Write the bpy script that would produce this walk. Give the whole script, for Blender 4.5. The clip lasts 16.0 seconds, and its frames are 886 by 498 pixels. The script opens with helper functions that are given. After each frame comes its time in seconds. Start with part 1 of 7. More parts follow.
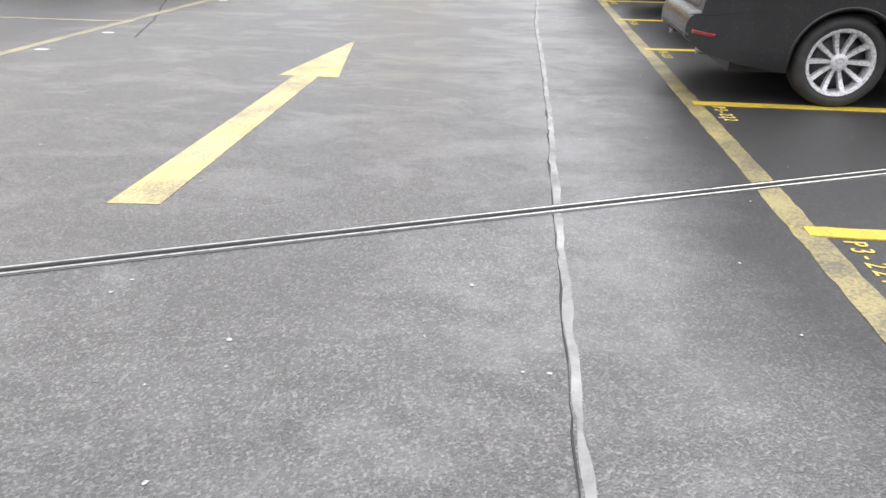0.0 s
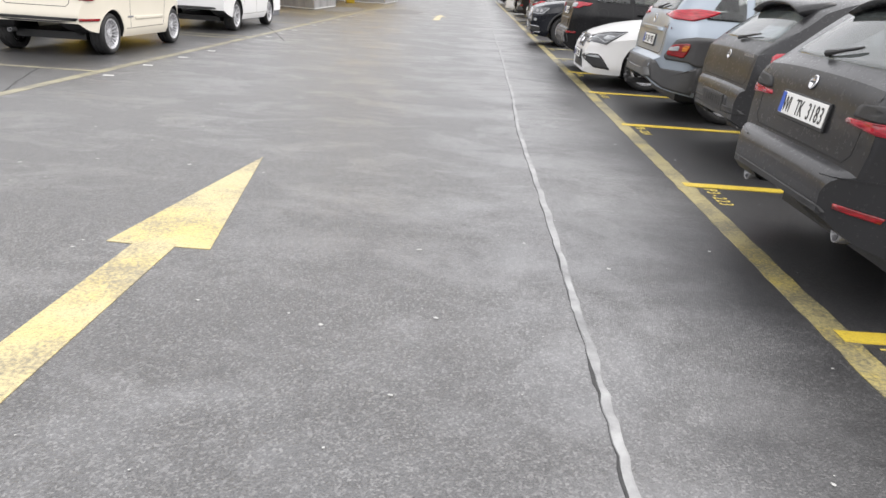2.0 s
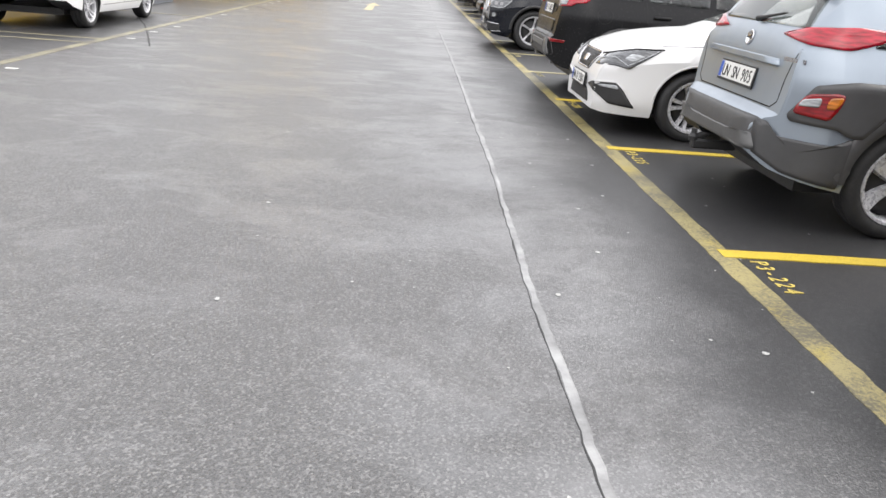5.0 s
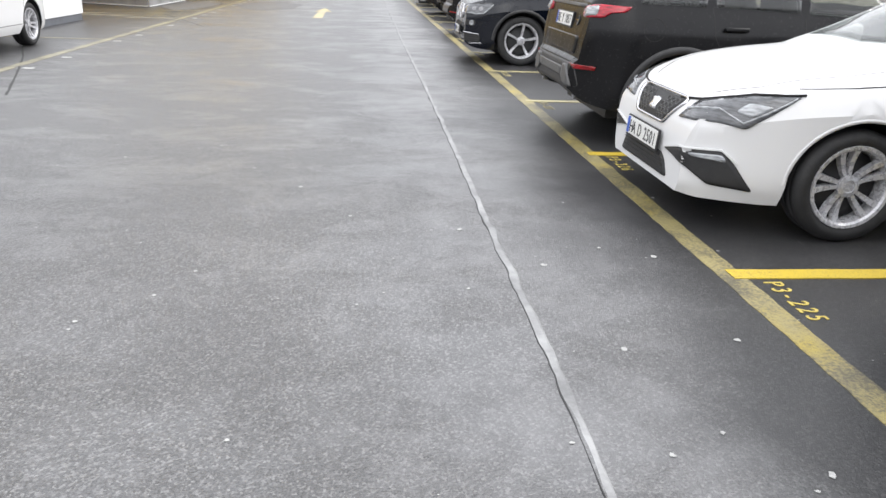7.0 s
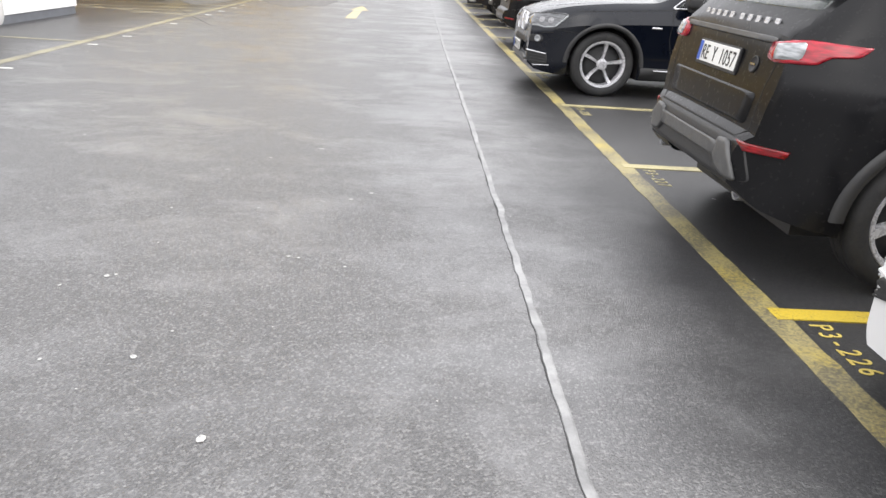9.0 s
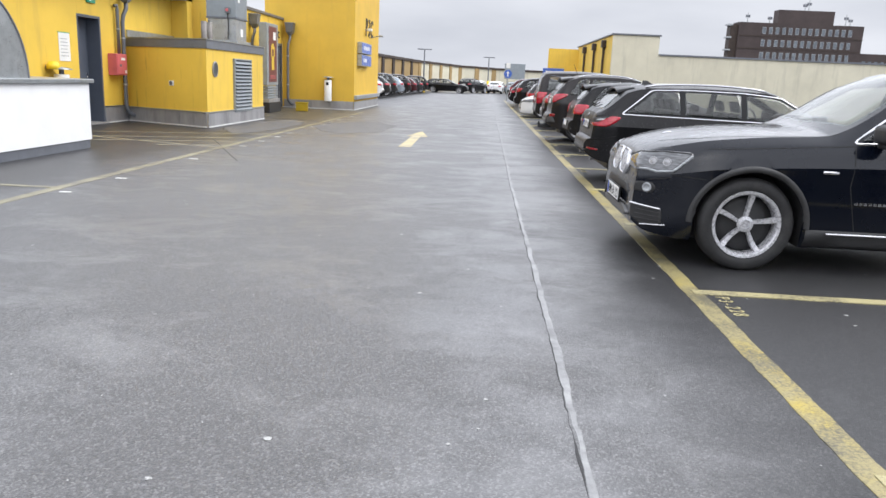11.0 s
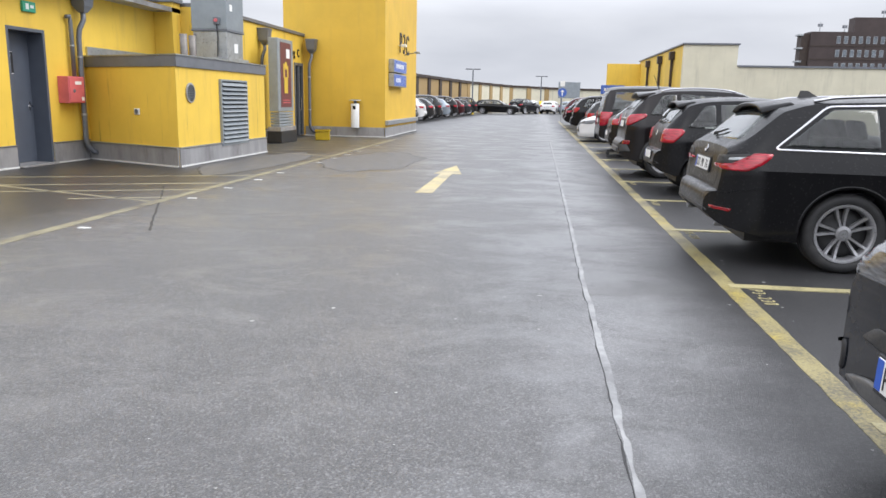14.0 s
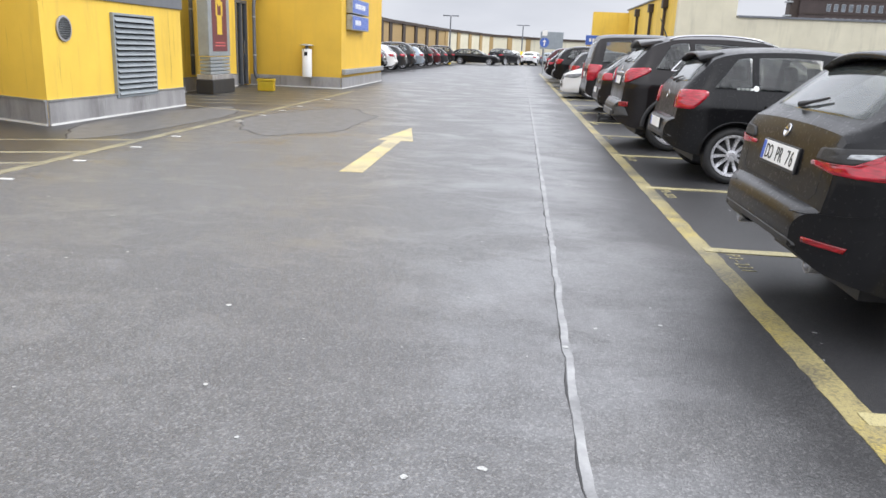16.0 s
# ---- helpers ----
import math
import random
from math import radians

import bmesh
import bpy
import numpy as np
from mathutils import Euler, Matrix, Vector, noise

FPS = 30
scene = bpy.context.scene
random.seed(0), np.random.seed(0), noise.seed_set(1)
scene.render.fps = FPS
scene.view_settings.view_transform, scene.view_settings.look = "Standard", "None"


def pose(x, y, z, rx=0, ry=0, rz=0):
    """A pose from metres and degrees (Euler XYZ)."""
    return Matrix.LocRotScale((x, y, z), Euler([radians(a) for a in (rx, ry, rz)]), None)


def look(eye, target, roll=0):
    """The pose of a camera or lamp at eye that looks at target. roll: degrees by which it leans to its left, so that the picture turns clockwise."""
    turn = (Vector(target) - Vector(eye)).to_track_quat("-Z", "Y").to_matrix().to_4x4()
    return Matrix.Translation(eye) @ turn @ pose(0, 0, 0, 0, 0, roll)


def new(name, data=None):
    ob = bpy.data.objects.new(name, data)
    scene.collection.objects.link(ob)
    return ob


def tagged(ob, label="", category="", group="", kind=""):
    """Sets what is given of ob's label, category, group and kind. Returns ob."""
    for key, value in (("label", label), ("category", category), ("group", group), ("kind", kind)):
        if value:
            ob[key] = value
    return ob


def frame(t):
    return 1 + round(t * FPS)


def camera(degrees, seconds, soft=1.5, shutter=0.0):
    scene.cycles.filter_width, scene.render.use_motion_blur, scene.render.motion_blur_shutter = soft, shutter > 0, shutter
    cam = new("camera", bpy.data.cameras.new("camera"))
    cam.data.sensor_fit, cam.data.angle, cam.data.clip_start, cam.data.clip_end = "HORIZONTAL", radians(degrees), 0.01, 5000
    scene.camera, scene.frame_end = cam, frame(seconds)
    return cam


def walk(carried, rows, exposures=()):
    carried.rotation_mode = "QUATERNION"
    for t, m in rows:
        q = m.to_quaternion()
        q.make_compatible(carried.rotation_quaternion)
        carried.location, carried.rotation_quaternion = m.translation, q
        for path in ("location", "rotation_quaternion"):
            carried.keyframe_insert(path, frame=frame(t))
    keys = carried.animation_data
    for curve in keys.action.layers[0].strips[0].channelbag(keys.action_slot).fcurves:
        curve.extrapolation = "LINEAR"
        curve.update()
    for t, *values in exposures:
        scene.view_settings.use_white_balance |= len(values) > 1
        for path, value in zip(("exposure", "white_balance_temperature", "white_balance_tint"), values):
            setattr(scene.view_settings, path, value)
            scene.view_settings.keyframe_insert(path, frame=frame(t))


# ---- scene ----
cam = camera(61.9, 16.0)
PATH = [
    (0, (-0.289, 2.264, 1.253), (-0.466, 4.079, 0.431), 1.0),
    (0.5, (-0.366, 2.963, 1.278), (-0.501, 4.805, 0.51), 1.1),
    (1, (-0.467, 3.692, 1.291), (-0.547, 5.566, 0.595), 1.3),
    (1.5, (-0.481, 4.394, 1.298), (-0.528, 6.279, 0.631), 2.4),
    (2, (-0.59, 5.079, 1.287), (-0.634, 6.961, 0.61), 3.8),
    (2.5, (-0.599, 5.757, 1.292), (-0.57, 7.635, 0.603), 3.5),
    (3, (-0.626, 6.435, 1.296), (-0.537, 8.306, 0.593), 3.7),
    (3.5, (-0.632, 7.181, 1.297), (-0.49, 9.048, 0.595), 3.7),
    (4, (-0.682, 7.886, 1.294), (-0.571, 9.756, 0.593), 4.2),
    (4.5, (-0.703, 8.642, 1.305), (-0.579, 10.512, 0.608), 4.5),
    (4.7, (-0.707, 8.892, 1.316), (-0.586, 10.76, 0.612), 4.7),
    (6.8, (-0.764, 11.953, 1.323), (-0.583, 13.814, 0.613), 2.2),
    (7, (-0.751, 12.253, 1.352), (-0.545, 14.112, 0.642), 2.3),
    (7.5, (-0.721, 12.984, 1.386), (-0.5, 14.85, 0.699), 3.3),
    (8, (-0.676, 13.651, 1.386), (-0.507, 15.526, 0.711), 4.3),
    (8.5, (-0.687, 14.389, 1.367), (-0.557, 16.261, 0.676), 4.6),
    (9, (-0.61, 15.073, 1.349), (-0.5, 16.935, 0.625), 3.9),
    (9.4, (-0.615, 15.639, 1.33), (-0.537, 17.517, 0.646), 3.0),
    (9.5, (-0.636, 15.823, 1.349), (-0.559, 17.712, 0.697), 2.2),
    (10, (-0.553, 16.532, 1.376), (-0.501, 18.48, 0.925), 1.1),
    (10.2, (-0.543, 16.805, 1.37), (-0.524, 18.76, 0.95), 1.5),
    (12.3, (-0.4, 19.824, 1.34), (-0.545, 21.756, 0.842), 2.5),
    (12.5, (-0.434, 20.117, 1.298), (-0.582, 22.049, 0.801), 2.6),
    (13, (-0.411, 20.854, 1.31), (-0.562, 22.785, 0.81), 2.4),
    (13.5, (-0.466, 21.566, 1.312), (-0.659, 23.505, 0.86), 2.1),
    (14, (-0.462, 22.316, 1.329), (-0.7, 24.262, 0.933), 1.2),
    (14.5, (-0.534, 23.033, 1.29), (-0.798, 24.973, 0.881), 1.0),
    (15, (-0.477, 23.798, 1.294), (-0.736, 25.729, 0.844), 1.4),
    (15.5, (-0.449, 24.503, 1.29), (-0.673, 26.429, 0.801), 1.8),
    (16, (-0.358, 25.258, 1.287), (-0.531, 27.181, 0.766), 2.4),
]
walk(cam, [(t, look(eye, target, roll)) for t, eye, target, roll in PATH], [(0, 0.60, 6800, 11), (0.5, 0.52, 6850, 11), (2.5, 0.50, 6850, 11), (4.5, 0.66, 6850, 11), (7, 0.58, 6650, 10), (8.5, 0.63, 6750, 11), (9.4, 0.80, 6850, 11), (10, 0.47, 6450, 11), (12.5, 0.49, 6400, 11), (14, 0.45, 6400, 11), (16, 0.55, 6450, 11)])

# ---- world, sun and exposure ----
world = bpy.data.worlds.new("overcast_sky")
scene.world = world
world.use_nodes = True
wn, wl = world.node_tree.nodes, world.node_tree.links
wn.clear()
sky = wn.new("ShaderNodeTexSky")
sky.sky_type = "NISHITA"
sky.sun_disc = False
sky.sun_elevation, sky.sun_rotation = radians(48), radians(200)
sky.air_density, sky.dust_density, sky.ozone_density = 1.0, 4.0, 1.0
pale = wn.new("ShaderNodeHueSaturation")
pale.inputs["Saturation"].default_value = 0.10
wcoord = wn.new("ShaderNodeTexCoord")
wmap = wn.new("ShaderNodeMapping")
wmap.inputs["Scale"].default_value = (1.6, 1.6, 6.0)
clouds = wn.new("ShaderNodeTexNoise")
clouds.inputs["Scale"].default_value = 1.7
clouds.inputs["Detail"].default_value = 5
cramp = wn.new("ShaderNodeValToRGB")
cramp.color_ramp.elements[0].position, cramp.color_ramp.elements[0].color = 0.30, (6.0, 6.28, 6.9, 1)
cramp.color_ramp.elements[1].position, cramp.color_ramp.elements[1].color = 0.68, (8.25, 8.5, 9.05, 1)
wmix = wn.new("ShaderNodeMix")
wmix.data_type = "RGBA"
wmix.inputs["Factor"].default_value = 0.85
wback = wn.new("ShaderNodeBackground")
wback.inputs["Strength"].default_value = 0.10
wout = wn.new("ShaderNodeOutputWorld")
wl.new(sky.outputs[0], pale.inputs["Color"])
wl.new(wcoord.outputs["Generated"], wmap.inputs["Vector"])
wl.new(wmap.outputs[0], clouds.inputs["Vector"])
wl.new(clouds.outputs[0], cramp.inputs[0])
wl.new(pale.outputs[0], wmix.inputs["A"])
wl.new(cramp.outputs[0], wmix.inputs["B"])
wl.new(wmix.outputs["Result"], wback.inputs["Color"])
# an overcast sky is brighter overhead than at the horizon
wsep = wn.new("ShaderNodeSeparateXYZ")
wl.new(wcoord.outputs["Generated"], wsep.inputs[0])
wgrad = wn.new("ShaderNodeMapRange")
wgrad.inputs["From Min"].default_value, wgrad.inputs["From Max"].default_value = 0.105, 0.27
wgrad.inputs["To Min"].default_value, wgrad.inputs["To Max"].default_value = 0.083, 0.195
wl.new(wsep.outputs[2], wgrad.inputs["Value"])
wl.new(wgrad.outputs[0], wback.inputs["Strength"])
wl.new(wback.outputs[0], wout.inputs[0])

sun = new("sun", bpy.data.lights.new("sun", "SUN"))
sun.data.energy, sun.data.angle, sun.data.color = 1.6, radians(40), (1.0, 0.985, 0.965)
sun.matrix_world = look((0, 0, 50), (-44, -6, 0))


# ---- materials ----
def node_mat(name):
    m = bpy.data.materials.new(name)
    m.use_nodes = True
    n = m.node_tree.nodes
    return m, n, m.node_tree.links, n["Principled BSDF"]


def noise_node(n, l, scale, detail=4, rough=0.55, stretch=None, coords="Object"):
    tc = n.new("ShaderNodeTexCoord")
    t = n.new("ShaderNodeTexNoise")
    t.inputs["Scale"].default_value, t.inputs["Detail"].default_value, t.inputs["Roughness"].default_value = scale, detail, rough
    if stretch:
        mp = n.new("ShaderNodeMapping")
        mp.inputs["Scale"].default_value = stretch
        l.new(tc.outputs[coords], mp.inputs["Vector"])
        l.new(mp.outputs[0], t.inputs["Vector"])
    else:
        l.new(tc.outputs[coords], t.inputs["Vector"])
    return t.outputs[0]


def ramp_node(n, l, value, stops):
    r = n.new("ShaderNodeValToRGB")
    e = r.color_ramp.elements
    while len(e) < len(stops):
        e.new(0.5)
    for el, (p, c) in zip(e, stops):
        el.position = p
        el.color = (c, c, c, 1) if isinstance(c, (int, float)) else (*c, 1)
    l.new(value, r.inputs[0])
    return r.outputs[0]


def mix_node(n, l, fac, a, b, blend="MIX"):
    x = n.new("ShaderNodeMix")
    x.data_type, x.blend_type = "RGBA", blend
    for sock, v in (("Factor", fac), ("A", a), ("B", b)):
        if isinstance(v, (int, float)):
            x.inputs[sock].default_value = v if sock == "Factor" else (v, v, v, 1)
        elif isinstance(v, tuple):
            x.inputs[sock].default_value = (*v, 1)
        else:
            l.new(v, x.inputs[sock])
    return x.outputs["Result"]


def bump_node(n, l, p, height, strength, distance):
    b = n.new("ShaderNodeBump")
    b.inputs["Strength"].default_value, b.inputs["Distance"].default_value = strength, distance
    l.new(height, b.inputs["Height"])
    l.new(b.outputs[0], p.inputs["Normal"])
    return b


def surface(name, colour, rough=0.5, metal=0.0, vary=0.25, scale=6.0, grain=60.0, bump=0.15, dirt=None, dirt_at=(0.55, 0.75), stretch=None):
    """A plain surface with two scales of variation, fine relief and optional dirt patches."""
    m, n, l, p = node_mat(name)
    dark = tuple(c * (1 - vary) for c in colour)
    lite = tuple(min(1, c * (1 + vary * 0.5)) for c in colour)
    col = ramp_node(n, l, noise_node(n, l, scale, 5, 0.6, stretch), [(0.3, dark), (0.7, lite)])
    if dirt:
        mask = ramp_node(n, l, noise_node(n, l, scale * 0.6, 6, 0.7, stretch), [(dirt_at[0], 0.0), (dirt_at[1], 1.0)])
        col = mix_node(n, l, mask, col, dirt)
    l.new(col, p.inputs["Base Color"])
    g = noise_node(n, l, grain, 3, 0.6)
    l.new(ramp_node(n, l, g, [(0.3, max(0.02, rough - 0.08)), (0.7, min(1, rough + 0.08))]), p.inputs["Roughness"])
    p.inputs["Metallic"].default_value = metal
    if bump:
        bump_node(n, l, p, g, bump, 0.004)
    return m


def car_paint(name, colour, metal=0.35, rough=0.32, dust=0.25, coat=0.5, haze=0.10):
    """Lacquered car paint under a thin film of road dust and rain marks."""
    m, n, l, p = node_mat(name)
    film = noise_node(n, l, 3.2, 6, 0.65)
    streak = noise_node(n, l, 5.0, 4, 0.6, (2.5, 2.5, 0.25))
    grey = tuple(min(0.5, c * 0.7 + 0.016) for c in colour)
    base = mix_node(n, l, ramp_node(n, l, film, [(0.35, 0.0), (0.75, dust)]), colour, grey)
    base = mix_node(n, l, ramp_node(n, l, streak, [(0.5, 0.0), (0.8, dust * 0.8)]), base, grey)
    l.new(base, p.inputs["Base Color"])
    p.inputs["Metallic"].default_value = metal
    l.new(ramp_node(n, l, film, [(0.3, rough - 0.06), (0.75, rough + 0.14)]), p.inputs["Roughness"])
    p.inputs["Coat Weight"].default_value = coat
    p.inputs["Specular IOR Level"].default_value = 0.06
    l.new(ramp_node(n, l, noise_node(n, l, 40, 3, 0.6), [(0.4, haze * 0.6), (0.75, haze * 1.8)]), p.inputs["Coat Roughness"])
    drops = noise_node(n, l, 170, 2, 0.5)
    bump_node(n, l, p, ramp_node(n, l, drops, [(0.60, 0.0), (0.68, 1.0)]), 0.06, 0.002)
    return m


def lens(name, colour, rough=0.08):
    m, n, l, p = node_mat(name)
    ribs = noise_node(n, l, 14, 3, 0.5, (1, 1, 6))
    l.new(ramp_node(n, l, ribs, [(0.35, tuple(c * 0.45 for c in colour)), (0.65, colour)]), p.inputs["Base Color"])
    p.inputs["Roughness"].default_value = rough
    p.inputs["Coat Weight"].default_value = 0.4
    p.inputs["Coat Roughness"].default_value = 0.04
    return m


def tinted_glass(name, colour, rough=0.03, clear=0.0):
    """Glass with a thin haze; clear is the share of light that passes through the pane."""
    m, n, l, p = node_mat(name)
    haze = noise_node(n, l, 2.2, 5, 0.6)
    l.new(ramp_node(n, l, haze, [(0.35, tuple(c * 0.6 for c in colour)), (0.7, colour)]), p.inputs["Base Color"])
    l.new(ramp_node(n, l, noise_node(n, l, 90, 2, 0.5), [(0.5, rough), (0.75, rough + 0.08)]), p.inputs["Roughness"])
    p.inputs["IOR"].default_value = 1.58
    if clear:
        see = n.new("ShaderNodeBsdfTransparent")
        see.inputs["Color"].default_value = (clear * 0.97, clear, clear * 0.985, 1)
        both = n.new("ShaderNodeAddShader")
        l.new(p.outputs[0], both.inputs[0])
        l.new(see.outputs[0], both.inputs[1])
        l.new(both.outputs[0], n["Material Output"].inputs["Surface"])
        m.surface_render_method = "BLENDED"
    return m


def scalar(n, l, op, a, b):
    """One arithmetic node on two values."""
    x = n.new("ShaderNodeMath")
    x.operation = op
    for sock, v in zip(x.inputs, (a, b)):
        if isinstance(v, (int, float)):
            sock.default_value = v
        else:
            l.new(v, sock)
    return x.outputs[0]


def asphalt(name="wet_asphalt"):
    """Asphalt with visible aggregate, wet in streaks across the lane and in the parked rows; some sheen and shade are
    put into its colour.
    """
    m, n, l, p = node_mat(name)
    tc = n.new("ShaderNodeTexCoord")
    grains = n.new("ShaderNodeTexVoronoi")
    grains.inputs["Scale"].default_value = 120
    l.new(tc.outputs["Object"], grains.inputs["Vector"])
    stone = ramp_node(n, l, grains.outputs["Color"], [(0.15, (0.017, 0.017, 0.018)), (0.6, (0.074, 0.0735, 0.077)), (0.95, (0.29, 0.287, 0.283))])
    fine = noise_node(n, l, 150, 4, 0.7)
    col = mix_node(n, l, 0.45, stone, ramp_node(n, l, fine, [(0.37, 0.016), (0.66, 0.168)]))
    patch = noise_node(n, l, 0.55, 6, 0.62, (0.55, 1.0, 1.0))
    sep = n.new("ShaderNodeSeparateXYZ")
    l.new(tc.outputs["Object"], sep.inputs[0])
    away = scalar(n, l, "ABSOLUTE", scalar(n, l, "ADD", sep.outputs[0], 0.02), 0)
    near_seam = ramp_node(n, l, away, [(0.0, 0.09), (0.25, 0.08), (0.6, 0.04), (1.0, 0.0)])
    # thin films of water drawn out across the lane, thicker beside the seam
    swirl = noise_node(n, l, 1.3, 9, 0.72, (0.75, 1.1, 1.0))
    swirl.node.inputs["Distortion"].default_value = 0.35
    bands = scalar(n, l, "ADD", swirl, near_seam)
    wet = ramp_node(n, l, bands, [(0.49, 0.0), (0.55, 0.45), (0.66, 1.0)])
    col = mix_node(n, l, ramp_node(n, l, patch, [(0.35, 0.0), (0.72, 0.35)]), col, (0.052, 0.052, 0.056))
    # pale colour painted in place of sky sheen along the seam and in streaks
    sheen_noise = noise_node(n, l, 1.6, 10, 0.78, (1.0, 1.0, 1.0))
    sheen_noise.node.inputs["Distortion"].default_value = 0.5
    streaks = scalar(n, l, "ADD", sheen_noise, near_seam)
    sheen_tint = ramp_node(n, l, streaks, [(0.54, 0.0), (0.70, 0.26)])
    col = mix_node(n, l, sheen_tint, col, (0.25, 0.25, 0.255))
    wobble = scalar(n, l, "ADD", scalar(n, l, "MULTIPLY", scalar(n, l, "SUBTRACT", patch, 0.5), 1.9), sep.outputs[0])
    east = n.new("ShaderNodeMapRange")
    east.inputs["From Min"].default_value, east.inputs["From Max"].default_value = 0.28, 0.86
    west = n.new("ShaderNodeMapRange")
    west.inputs["From Min"].default_value, west.inputs["From Max"].default_value = -4.7, -6.0
    l.new(wobble, east.inputs["Value"])
    l.new(wobble, west.inputs["Value"])
    # damp rows; the mask also darkens the colour for shade under the cars
    soaked_shade = scalar(n, l, "MAXIMUM", east.outputs[0], west.outputs[0])
    col = mix_node(n, l, soaked_shade, col, mix_node(n, l, 0.64, col, (0.010, 0.010, 0.011)))
    l.new(col, p.inputs["Base Color"])
    l.new(mix_node(n, l, soaked_shade, mix_node(n, l, wet, 0.43, 0.29), 0.40), p.inputs["Roughness"])
    l.new(mix_node(n, l, soaked_shade, mix_node(n, l, wet, 0.95, 1.25), 0.48), p.inputs["Specular IOR Level"])
    height = mix_node(n, l, 0.5, ramp_node(n, l, grains.outputs["Distance"], [(0.0, 1.0), (0.6, 0.0)]), fine)
    relief = bump_node(n, l, p, height, 0.5, 0.006)
    l.new(mix_node(n, l, soaked_shade, ramp_node(n, l, wet, [(0.0, 1.0), (1.0, 0.30)]), 0.30), relief.inputs["Strength"])
    return m


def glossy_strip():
    """The smooth sealed strip along the seam under a film of water: glossy, with sky sheen also painted into its
    colour.
    """
    m, n, l, p = node_mat("wet_strip_pale_sheen")
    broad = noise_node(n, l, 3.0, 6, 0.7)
    # pale patches in the base colour imitate the sky's reflection on the strip
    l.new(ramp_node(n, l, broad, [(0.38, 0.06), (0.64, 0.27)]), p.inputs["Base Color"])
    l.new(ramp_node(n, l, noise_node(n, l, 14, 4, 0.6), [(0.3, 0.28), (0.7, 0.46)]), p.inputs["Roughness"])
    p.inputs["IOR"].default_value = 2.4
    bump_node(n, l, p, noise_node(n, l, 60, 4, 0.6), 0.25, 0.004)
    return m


def road_paint(name, colour, worn, amount=0.45, fresh=None, share=0.55):
    """Worn marking paint; fresh is the colour of patches where a newer coat still lies."""
    m, n, l, p = node_mat(name)
    grit = noise_node(n, l, 55, 5, 0.7)
    broad = noise_node(n, l, 2.2, 5, 0.65)
    wearsum = mix_node(n, l, 0.5, grit, broad)
    mask = ramp_node(n, l, wearsum, [(amount, 0.0), (amount + 0.12, 1.0)])
    base = colour
    if fresh:
        base = mix_node(n, l, ramp_node(n, l, noise_node(n, l, 1.3, 5, 0.7), [(share - 0.07, 0.0), (share + 0.10, 1.0)]), colour, fresh)
    col = mix_node(n, l, mask, base, worn)
    pits = ramp_node(n, l, noise_node(n, l, 120, 3, 0.6), [(0.30, 0.55), (0.48, 0.0)])
    l.new(mix_node(n, l, pits, col, (0.06, 0.058, 0.05)), p.inputs["Base Color"])
    p.inputs["Roughness"].default_value = 0.42
    bump_node(n, l, p, noise_node(n, l, 150, 3, 0.6), 0.45, 0.004)
    return m


def stained_render(name, colour, stain, drip=0.65):
    """Painted render with run-off stains that hang in vertical streaks."""
    m, n, l, p = node_mat(name)
    broad = noise_node(n, l, 0.8, 5, 0.6)
    col = ramp_node(n, l, broad, [(0.3, tuple(c * 0.84 for c in colour)), (0.7, colour)])
    runs = noise_node(n, l, 2.4, 5, 0.65, (1.0, 1.0, 0.12))
    col = mix_node(n, l, ramp_node(n, l, runs, [(0.54, 0.0), (0.76, 0.55)]), col, stain)
    drips = noise_node(n, l, 5.5, 6, 0.7, (1.0, 1.0, 0.07))
    col = mix_node(n, l, ramp_node(n, l, drips, [(0.60, 0.0), (0.72, drip)]), col, tuple(c * 0.45 for c in stain))
    l.new(col, p.inputs["Base Color"])
    p.inputs["Roughness"].default_value = 0.62
    bump_node(n, l, p, noise_node(n, l, 130, 4, 0.6), 0.18, 0.004)
    return m


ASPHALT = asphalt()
DRY_ASPHALT = surface("dried_asphalt", (0.115, 0.114, 0.115), 0.55, 0, 0.35, 5, 150, 0.6)
SHEEN_STRIP = glossy_strip()
YELLOW = stained_render("yellow_render", (0.80, 0.535, 0.070), (0.44, 0.28, 0.07))
# darker copy of the yellow render: the tower's shaded look put into colour
YELLOW_SHADED = stained_render("yellow_render_shaded", (0.70, 0.44, 0.045), (0.52, 0.33, 0.05), 0.0)
CREAM = stained_render("cream_render", (0.66, 0.62, 0.48), (0.36, 0.34, 0.27), 0.0)
WHITE_WALL = surface("white_render", (0.78, 0.78, 0.78), 0.6, 0, 0.06, 2, 90, 0.1, (0.55, 0.54, 0.50), (0.62, 0.85))
PLINTH = surface("zinc_plinth", (0.38, 0.375, 0.38), 0.42, 0.35, 0.22, 3, 30, 0.08, (0.15, 0.145, 0.14), (0.5, 0.8), (1, 1, 0.3))
GREY_METAL = surface("grey_coated_metal", (0.155, 0.165, 0.185), 0.42, 0.2, 0.14, 4, 60, 0.06, (0.10, 0.10, 0.10), (0.6, 0.85))
DULL_PIPE = surface("dull_stained_pipe", (0.20, 0.185, 0.17), 0.5, 0.5, 0.3, 6, 40, 0.08, (0.09, 0.07, 0.06), (0.5, 0.7))
LIGHT_METAL = surface("galvanised_sheet", (0.42, 0.44, 0.45), 0.34, 0.75, 0.22, 5, 40, 0.06, (0.22, 0.20, 0.18), (0.58, 0.82))
LOUVRE = surface("louvre_metal", (0.27, 0.30, 0.32), 0.42, 0.15, 0.15, 4, 50, 0.05)
